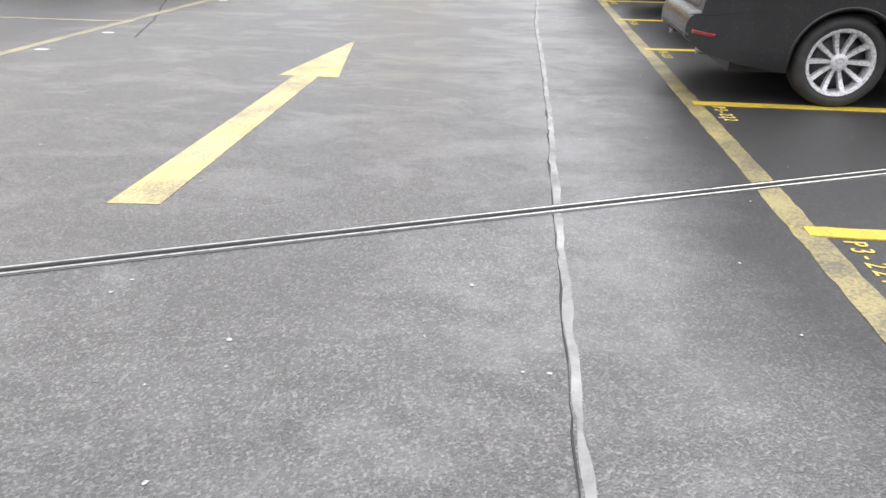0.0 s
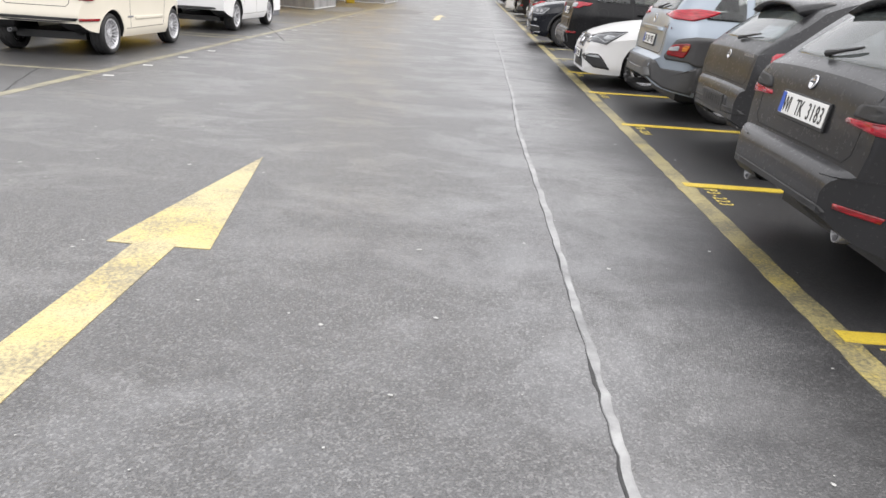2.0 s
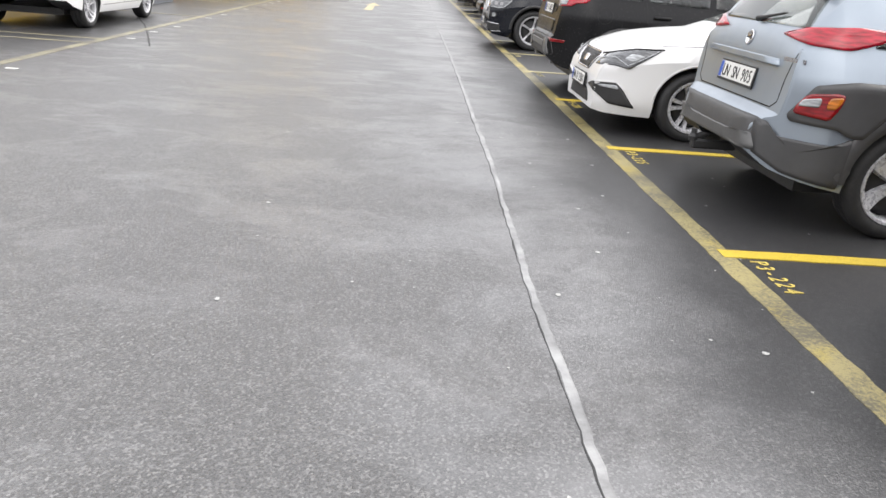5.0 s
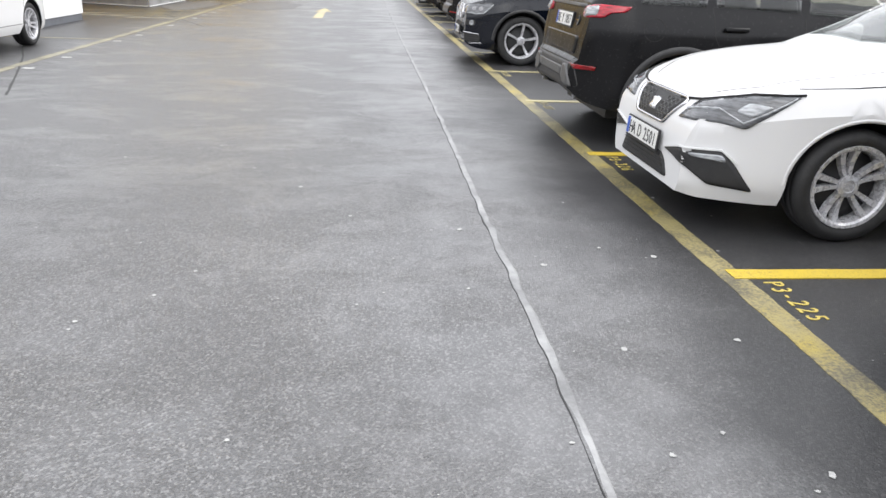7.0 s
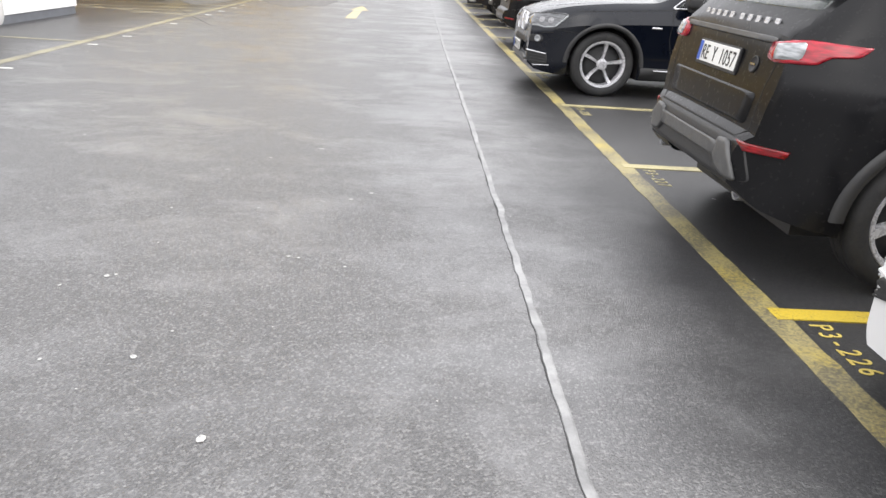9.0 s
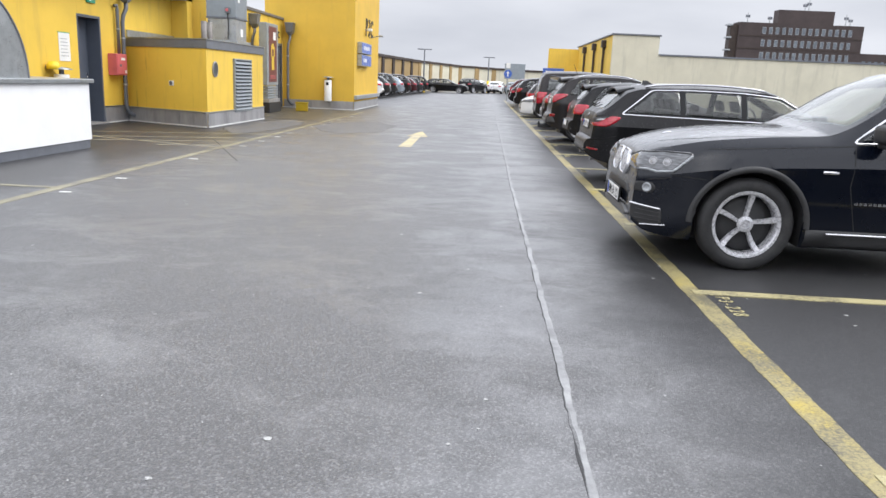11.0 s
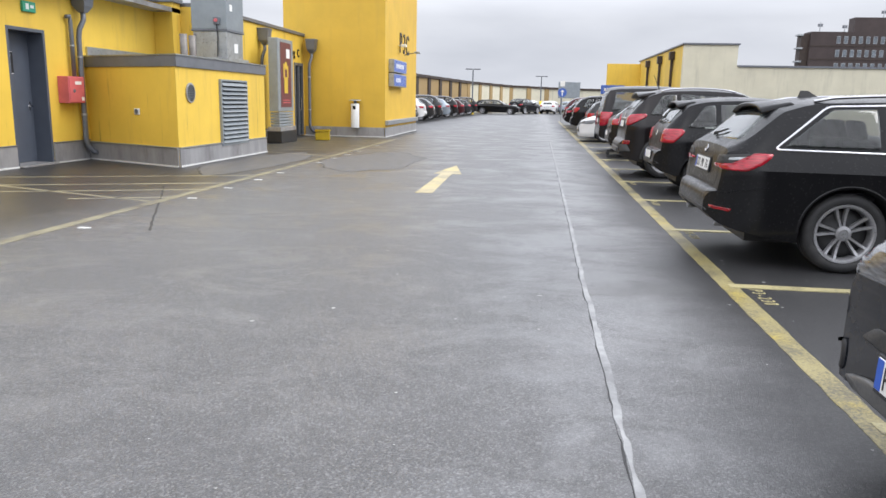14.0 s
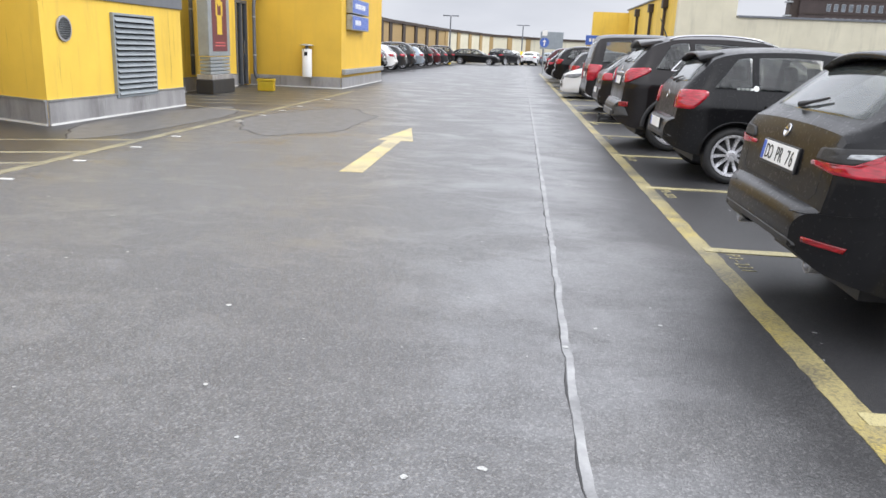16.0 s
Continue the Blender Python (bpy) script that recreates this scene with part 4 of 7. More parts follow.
SPORT_HATCH = car_spec(4.27, 1.815, 1.45, 0.78, 3.41, 0.318, "five_double", [(0, 0.58), (0.03, 0.72), (0.07, 0.95), (0.15, 1.03), (0.45, 1.30), (0.52, 1.34)], 0.58, 2.15, 3.02, 0.98,
                       [(3.35, 0.945), (3.70, 0.885), (3.95, 0.81), (4.10, 0.745), (4.19, 0.675), (4.245, 0.585), (4.27, 0.49)], [(0, 0.92), (0.3, 0.96), (2, 0.93), (3.0, 0.89), (3.7, 0.82), (4.27, 0.66)], [0.95, 1.70], (0.48, 0.78),
                       low=[(0, 0.44), (0.12, 0.35), (0.45, 0.28), (0.8, 0.235), (3.41, 0.21), (3.9, 0.185), (4.15, 0.185), (4.27, 0.205)], Rf=1.05, cf=0.36, rear_glass=[(-0.60, 1.05), (0.60, 1.05), (0.46, 1.28), (-0.46, 1.28)])
SPORT_HATCH["mirror"] = (2.42, 0.98)
SUV_BOX = car_spec(4.37, 1.90, 1.635, 0.84, 3.50, 0.365, "seven", [(0, 0.60), (0.012, 0.65), (0.035, 0.68), (0.055, 0.70), (0.072, 0.85), (0.10, 1.0), (0.13, 1.16), (0.20, 1.24), (0.42, 1.46), (0.48, 1.50)], 0.55, 2.15, 2.95, 1.12,
                   [(3.45, 1.09), (3.95, 1.02), (4.2, 0.92), (4.33, 0.78), (4.37, 0.64)], [(0, 1.06), (0.3, 1.11), (1.2, 1.10), (2.2, 1.06), (3.0, 1.02), (4.37, 0.86)], [1.05, 1.85], (0.46, 0.66),
                   clad=TRIM_GREY, clad_w=0.065, cr=0.36, Rr=0.60, rear_glass=[(-0.66, 1.25), (0.66, 1.25), (0.54, 1.47), (-0.54, 1.47)])
SUV_COUPE = car_spec(4.67, 1.885, 1.62, 1.02, 3.83, 0.365, "five_twist", [(0, 0.62), (0.03, 0.76), (0.06, 0.95), (0.12, 1.08), (0.25, 1.12), (0.75, 1.40), (0.85, 1.45)], 0.95, 2.45, 3.22, 1.10,
                     [(3.70, 1.075), (4.15, 1.025), (4.42, 0.965), (4.55, 0.915), (4.615, 0.865), (4.645, 0.79), (4.66, 0.68), (4.67, 0.52)], [(0, 1.02), (0.3, 1.07), (2, 1.03), (3.1, 1.0), (4.0, 0.94), (4.67, 0.78)], [1.35, 2.10], (0.78, 1.15),
                     clad=TRIM_GREY, clad_w=0.05, chrome=True, Rf=0.85, cf=0.30, rear_how="top", rear_glass=[(0.28, -0.58), (0.72, -0.5), (0.72, 0.5), (0.28, 0.58)], rails=(1.0, 2.4), mirror_mat=DARK)
SMALL_HATCH = car_spec(3.97, 1.68, 1.46, 0.70, 3.17, 0.305, "ten", [(0, 0.54), (0.014, 0.61), (0.05, 0.66), (0.085, 0.68), (0.10, 0.82), (0.12, 0.94), (0.16, 1.03), (0.38, 1.30), (0.45, 1.36)], 0.5, 1.95, 2.75, 0.97,
                       [(3.2, 0.94), (3.6, 0.87), (3.85, 0.77), (3.94, 0.66), (3.97, 0.55)], [(0, 0.92), (0.3, 0.965), (2, 0.94), (2.8, 0.91), (3.97, 0.78)], [0.85, 1.58], (0.42, 0.68),
                       rear_glass=[(-0.56, 1.06), (0.56, 1.06), (0.45, 1.30), (-0.45, 1.30)])
SUV_ROUND = car_spec(4.28, 1.775, 1.645, 0.80, 3.35, 0.345, "six", [(0, 0.56), (0.014, 0.62), (0.05, 0.67), (0.09, 0.695), (0.105, 0.85), (0.13, 1.06), (0.18, 1.18), (0.42, 1.47), (0.5, 1.52)], 0.56, 2.1, 2.9, 1.08,
                     [(3.4, 1.04), (3.85, 0.96), (4.1, 0.85), (4.24, 0.72), (4.28, 0.6)], [(0, 1.05), (0.3, 1.10), (2, 1.05), (3.0, 1.0), (4.28, 0.84)], [1.0, 1.78], (0.50, 0.72),
                     clad=TRIM_GREY, clad_w=0.055, rear_glass=[(-0.60, 1.22), (0.60, 1.22), (0.48, 1.47), (-0.48, 1.47)], rails=(0.7, 2.0))
VAN = car_spec(4.41, 1.79, 1.83, 0.72, 3.40, 0.32, "six", [(0, 0.55), (0.02, 0.75), (0.04, 1.05), (0.08, 1.2), (0.20, 1.66), (0.28, 1.76)], 0.3, 2.4, 3.25, 1.14,
               [(3.6, 1.10), (4.0, 1.0), (4.25, 0.88), (4.38, 0.72), (4.41, 0.55)], [(0, 1.08), (0.3, 1.10), (2, 1.06), (3.3, 1.02), (4.41, 0.85)], [1.25, 2.15], (0.34, 0.42),
               lean=0.20, cr=0.10, Rr=0.3, rear_glass=[(-0.62, 1.20), (0.62, 1.20), (0.56, 1.62), (-0.56, 1.62)])
CITY = car_spec(3.55, 1.63, 1.49, 0.58, 2.88, 0.29, "multi", [(0, 0.55), (0.04, 0.70), (0.08, 0.86), (0.14, 1.0), (0.42, 1.32), (0.52, 1.38)], 0.6, 1.8, 2.55, 0.98,
                [(2.9, 0.95), (3.3, 0.86), (3.48, 0.74), (3.54, 0.62), (3.55, 0.55)], [(0, 0.88), (0.3, 0.93), (2, 0.90), (2.6, 0.88), (3.55, 0.74)], [1.15], (0.52, 0.74),
                cr=0.26, Rr=0.6, rear_glass=[(-0.50, 1.04), (0.50, 1.04), (0.40, 1.31), (-0.40, 1.31)])


def low_rear(car, sh, z0, z1, w, mat=DARK, out=0.008):
    part("lower_bumper", sh.patch("rear", rounded([(-w, z0 + 0.02), (-w * 0.7, z0), (w * 0.7, z0), (w, z0 + 0.02), (w * 0.92, z1), (-w * 0.92, z1)], 0.03), out, 1, 0.06, 4), mat, car, "", True)


def tailgate(car, sh, w0, w1, z0, z1):
    part("tailgate_seam", sh.ribbon("rear", [(-w1, z1), (-w0 * 1.02, (z0 + z1) / 2), (-w0, z0 + 0.04), (-w0 * 0.9, z0), (w0 * 0.9, z0), (w0, z0 + 0.04), (w0 * 1.02, (z0 + z1) / 2), (w1, z1)], 0.010, 0.001), GAP, car)


def detail_estate(plate):
    def fn(car, sh, paint):
        rear_plate(car, sh, 0.815, plate)
        badge(car, sh, "rear", 0, 0.945, 0.037)
        tailgate(car, sh, 0.56, 0.64, 0.66, 0.98)
        for sign in (1, -1):
            part("tail_light", sh.patch("rear_corner", rounded([(6, 0.826), (34, 0.808), (46, 0.812), (55, 0.88), (59.5, 0.948), (46, 0.955), (42, 0.885), (33, 0.852), (7, 0.848)], 2, 2), 0.014, sign, 0.05), RED, car, "slim red tail light wrapping the corner", True)
            part("lamp_housing", sh.patch("rear_corner", rounded([(9, 0.856), (33, 0.86), (41, 0.89), (45, 0.95), (30, 0.932), (12, 0.915)], 2, 2), 0.008, sign, 0.05, 4), DARK, car, "", True)
            part("reversing_lamp", sh.patch("rear_corner", [(30, 0.888), (40, 0.893), (42.5, 0.922), (31, 0.908)], 0.012, sign, 0.05, 3), CLEAR, car, "", True)
            part("reflector", sh.patch("rear_corner", [(19, 0.478), (35, 0.466), (36, 0.492), (19, 0.502)], 0.010, sign, 0.05, 3), RED_DEEP, car, "red reflector", True)
            part("bumper_crease", sh.ribbon("rear_corner", [(8, 0.60), (34, 0.63), (60, 0.69)], 0.012, 0.005, sign), paint, car)
            exhaust(car, 0.10, sign * 0.57, 0.353, 0.038)
        low_rear(car, sh, 0.425, 0.475, 0.60)
        spoiler(car, sh, 0.42, 0.66, 0.50, paint)
        wiper(car, sh, 0.14, -0.10, 1.06)
        fin(car, sh, 0.95)
    return fn


def detail_hatch(car, sh, paint):
    badge(car, sh, "rear", 0, 0.875, 0.038)
    tailgate(car, sh, 0.56, 0.62, 0.68, 0.97)
    part("plate_recess", sh.patch("rear", rounded([(-0.34, 0.44), (0.34, 0.44), (0.34, 0.565), (-0.34, 0.565)], 0.03), 0.004, 1, 0.06, 4), TRIM_GREY, car, "", True)
    hit, nor = sh.cast("rear", 0, 0.505)
    dirty = number_plate(car, Matrix.Translation(hit + Vector((-0.008, 0, 0))) @ pose(0, 0, 0, 90, 0, -90), "")
    for k in range(7):
        part("plate_mark", box_bm(-0.17 + k * 0.058, -0.135 + k * 0.058, -0.036, 0.036, 0.006, 0.008), BLACK_INK, dirty)
    dirty.data.materials[0] = TRIM_GREY
    for q in dirty.children:
        if q.name.startswith("plate_band"):
            q.data.materials[0] = TRIM_GREY
    for sign in (1, -1):
        part("tail_light", sh.patch("rear_corner", rounded([(35, 0.722), (53, 0.732), (60, 0.83), (66, 0.945), (47, 0.957), (31, 0.935)], 3, 2), 0.016, sign, 0.05), RED, car, "rounded red tail light", True)
        part("light_band", sh.patch("rear_corner", [(34.5, 0.868), (47, 0.862), (47.5, 0.882), (34, 0.892)], 0.022, sign, 0.05, 3), PINK_LENS, car, "", True)
        part("light_band", sh.patch("rear_corner", [(36.5, 0.745), (51, 0.748), (51.5, 0.768), (36.5, 0.768)], 0.022, sign, 0.05, 3), PINK_LENS, car, "", True)
        exhaust(car, 0.09, sign * 0.46, 0.365, 0.034)
    low_rear(car, sh, 0.44, 0.49, 0.64, TRIM_GREY)
    for k in range(6):
        y = -0.62 + k * 0.036
        part("model_mark", box_bm(-0.012, 0.012, -0.014, 0.014, 0, 0.004), CHROME, car).matrix_basis = Matrix.Translation(sh.cast("rear", y + 0.08, 0.905)[0]) @ pose(0, 0, 0, 90, 0, -90)
    spoiler(car, sh, 0.36, 0.62, 0.50, paint)
    wiper(car, sh, 0.0, -0.32, 1.0)


def detail_crossover(car, sh, paint):
    rear_plate(car, sh, 0.83, "UN SN 905")
    badge(car, sh, "rear", 0, 1.06, 0.05)
    part("tailgate_handle", sh.patch("rear", rounded([(-0.52, 0.935), (0.52, 0.935), (0.50, 0.975), (-0.50, 0.975)], 0.012), 0.03, 1, 0.06, 3), paint, car, "", True)
    tailgate(car, sh, 0.62, 0.68, 0.70, 1.05)
    low_rear(car, sh, 0.445, 0.635, 0.68, CLADDING, 0.016)
    part("skid_plate", sh.patch("rear", rounded([(-0.62, 0.445), (0.62, 0.445), (0.58, 0.545), (0.34, 0.52), (-0.34, 0.52), (-0.58, 0.545)], 0.03), 0.028, 1, 0.06, 4), SKID, car, "silver bumper insert", True)
    part("tow_ball", lathe_bm([(0.001, 0), (0.03, 0.0), (0.034, 0.03), (0.02, 0.05), (0.02, 0.08), (0.001, 0.08)], 14), DARK, car).location = (-0.10, 0, 0.36)
    part("tow_bar", box_bm(-0.11, 0.2, -0.03, 0.03, 0.31, 0.37, 0.01, 1), DARK, car)
    for sign in (1, -1):
        part("tail_light", sh.patch("rear_corner", rounded([(5, 1.112), (33, 1.075), (50, 1.066), (66, 1.122), (77, 1.172), (52, 1.188), (25, 1.162)], 3, 2), 0.016, sign, 0.05), RED, car, "slim red upper tail light", True)
        part("lamp_housing", sh.patch("rear_corner", rounded([(31, 0.69), (33, 0.655), (53, 0.64), (60, 0.60), (66, 0.60), (74, 0.70), (84, 0.80), (84, 0.905), (57, 0.908), (41, 0.872)], 1, 2), 0.018, sign, 0.05), CLADDING, car, "", True)
        part("lower_lamp", sh.patch("rear_corner", rounded([(33, 0.708), (50, 0.686), (54, 0.832), (51, 0.844), (38, 0.820)], 2, 2), 0.028, sign, 0.05), RED_DEEP, car, "", True)
        part("indicator", sh.patch("rear_corner", rounded([(46.5, 0.752), (51, 0.755), (53, 0.828), (47.5, 0.815)], 1, 2), 0.034, sign, 0.05, 3), AMBER, car, "", True)
        part("light_bezel", sh.patch("rear_corner", rounded([(35.5, 0.752), (44.5, 0.757), (45, 0.812), (37, 0.790)], 1, 2), 0.034, sign, 0.05, 3), CLEAR, car, "", True)
        part("quarter_cladding", sh.patch("rear_corner", rounded([(18, 0.44), (34, 0.35), (46, 0.325), (60, 0.30), (62, 0.60), (53, 0.548), (29, 0.557), (23, 0.632), (17, 0.63)], 1, 2), 0.016, sign, 0.05), CLADDING, car, "", True)
    spoiler(car, sh, 0.28, 0.55, 0.56, paint)
    wiper(car, sh, 0.0, -0.30, 1.17)
    for k in range(4):
        part("model_mark", box_bm(-0.024, 0.024, -0.012, 0.012, 0, 0.004), CHROME, car).matrix_basis = Matrix.Translation(sh.cast("rear", -0.575 - k * 0.05, 0.985)[0]) @ pose(0, 0, 0, 90, 0, -90)


def detail_sport_front(car, sh, paint):
    L = sh.s["L"]
    part("grille", sh.patch("front", rounded([(-0.21, 0.545), (0.21, 0.545), (0.33, 0.675), (0.31, 0.69), (-0.31, 0.69), (-0.33, 0.675)], 0.03), 0.006, 1, 0.05), DARK, car, "dark honeycomb grille with bright rim", True)
    part("grille_rim", sh.ribbon("front", rounded([(-0.22, 0.537), (0.22, 0.537), (0.345, 0.675), (0.32, 0.698), (-0.32, 0.698), (-0.345, 0.675)], 0.03), 0.018, 0.014, 1, True), CHROME, car, "", True)
    for k in range(4):
        z = 0.562 + 0.034 * k
        w = 0.20 + 0.03 * k
        for j in range(9):
            y = -w + 2 * w * (j + (0.5 if k % 2 else 0.15)) / 9
            if abs(y) < 0.075:
                continue
            part("grille_cell", sh.ribbon("front", [(y - 0.026, z), (y - 0.013, z + 0.012), (y + 0.013, z + 0.012), (y + 0.026, z), (y + 0.013, z - 0.012), (y - 0.013, z - 0.012)], 0.005, 0.010, 1, True), SKID, car)
    part("emblem", sh.patch("front", [(-0.045, 0.582), (0.045, 0.582), (0.02, 0.603), (0.045, 0.648), (-0.045, 0.648), (-0.02, 0.622)], 0.026, 1, 0.03, 3), CHROME, car, "angular chrome emblem", True)
    front_plate(car, sh, 0.435, "HA D 2501", 4, 0.03)
    part("lower_intake", sh.patch("front", rounded([(-0.40, 0.245), (0.40, 0.245), (0.34, 0.34), (0.28, 0.375), (-0.28, 0.375), (-0.34, 0.34)], 0.03), 0.008, 1, 0.05), DARK, car, "black lower air intake", True)
    for k in range(4):
        z = 0.262 + 0.026 * k
        part("intake_slat", sh.ribbon("front", [(-0.34, z), (0.34, z)], 0.006, 0.014), TRIM_GREY, car)
    for sign in (1, -1):
        part("headlight", sh.patch("front_corner", rounded([(1, 0.60), (20, 0.625), (29, 0.604), (45, 0.790), (26, 0.768), (6, 0.705)], 1, 2), 0.010, sign, 0.05), SMOKED, car, "angular clear headlight", True)
        part("light_strip", sh.ribbon("front_corner", [(4, 0.655), (19, 0.694), (28, 0.632), (43, 0.776)], 0.010, 0.016, sign), CLEAR, car, "", True)
        part("light_brow", sh.ribbon("front_corner", [(-8, 0.690), (6, 0.712), (26, 0.776), (46, 0.797)], 0.012, 0.012, sign), GAP, car, "", True)
        part("lamp_pod", sh.patch("front_corner", rounded([(24, 0.685), (30, 0.662), (36, 0.725), (27, 0.735)], 1, 2), 0.016, sign, 0.05, 3), CLEAR, car, "", True)
        part("side_intake", sh.patch("front_corner", rounded([(-2, 0.412), (10, 0.458), (23, 0.472), (27, 0.41), (34, 0.262), (20, 0.28), (13, 0.375), (5, 0.400)], 1, 2), 0.010, sign, 0.05), DARK, car, "black bumper side intake", True)
        part("fog_lamp", sh.patch("front_corner", rounded([(15, 0.428), (25, 0.415), (23.5, 0.452), (14, 0.445)], 1, 2), 0.020, sign, 0.05, 3), CLEAR, car, "", True)
        part("intake_edge", sh.ribbon("front_corner", [(-2, 0.417), (10, 0.464), (23, 0.478), (28, 0.41)], 0.010, 0.014, sign), paint, car)
        part("hood_seam", sh.ribbon("top", [(2.98, 0.74), (3.5, 0.73), (3.9, 0.60), (4.08, 0.42)], 0.009, 0.001, sign), GAP, car)


def detail_suv_box(car, sh, paint):
    rear_plate(car, sh, 0.98, "RE Y 1057")
    badge(car, sh, "rear", -0.43, 0.985, 0.042, DARK)
    part("tailgate_strip", sh.patch("rear", rounded([(-0.56, 1.095), (0.56, 1.095), (0.56, 1.122), (-0.56, 1.122)], 0.010), 0.018, 1, 0.06, 3), SKID, car, "grey strip over the plate", True)
    for k in range(10):
        y = 0.42 - k * 0.092 - (0.04 if k > 4 else 0)
        part("model_mark", box_bm(-0.022, 0.022, -0.016, 0.016, 0, 0.006), ALLOY, car, "bright raised marks on the tailgate").matrix_basis = Matrix.Translation(sh.cast("rear", y, 1.185)[0]) @ pose(0, 0, 0, 75, 0, -90)
    tailgate(car, sh, 0.60, 0.66, 0.66, 1.15)
    part("tailgate_panel", sh.patch("rear", rounded([(-0.54, 0.715), (0.54, 0.715), (0.56, 0.865), (-0.56, 0.865)], 0.03), 0.006, 1, 0.06), paint, car, "", True)
    low_rear(car, sh, 0.445, 0.655, 0.70, TRIM_GREY, 0.003)
    part("skid_plate", sh.patch("rear", rounded([(-0.44, 0.53), (0.44, 0.53), (0.44, 0.60), (-0.44, 0.60)], 0.02), 0.016, 1, 0.06, 4), SKID, car, "grey metallic bumper skid plate", True)
    for sign in (1, -1):
        part("skid_horn", sh.patch("rear", rounded([(0.41, 0.53), (0.47, 0.48), (0.64, 0.455), (0.60, 0.56), (0.53, 0.635), (0.43, 0.63)], 0.02), 0.018, sign, 0.05, 4), SKID, car, "", True)
    for sign in (1, -1):
        part("tail_light", sh.patch("rear_corner", rounded([(13, 1.03), (19, 1.018), (36, 1.033), (40, 1.068), (49, 1.078), (53, 1.118), (32, 1.126), (13, 1.102)], 1, 2), 0.014, sign, 0.05), RED, car, "angular red and clear tail light", True)
        part("reversing_lamp", sh.patch("rear_corner", rounded([(19, 1.03), (31, 1.045), (31, 1.112), (18, 1.097)], 1, 2), 0.022, sign, 0.05, 3), CLEAR, car, "", True)
        part("reflector", sh.patch("rear_corner", [(19, 0.612), (34, 0.615), (35, 0.645), (15, 0.650)], 0.018, sign, 0.05, 3), RED_DEEP, car, "red reflector", True)
        part("fuel_flap", sh.ribbon("side", [(0.58 + 0.09 * math.cos(k * math.pi / 10), 0.96 + 0.09 * math.sin(k * math.pi / 10)) for k in range(20)], 0.008, 0.001, sign, True), GAP, car)
        exhaust(car, 0.07, sign * 0.58, 0.388, 0.040)
    spoiler(car, sh, 0.22, 0.60, 0.62, paint, 0.14)


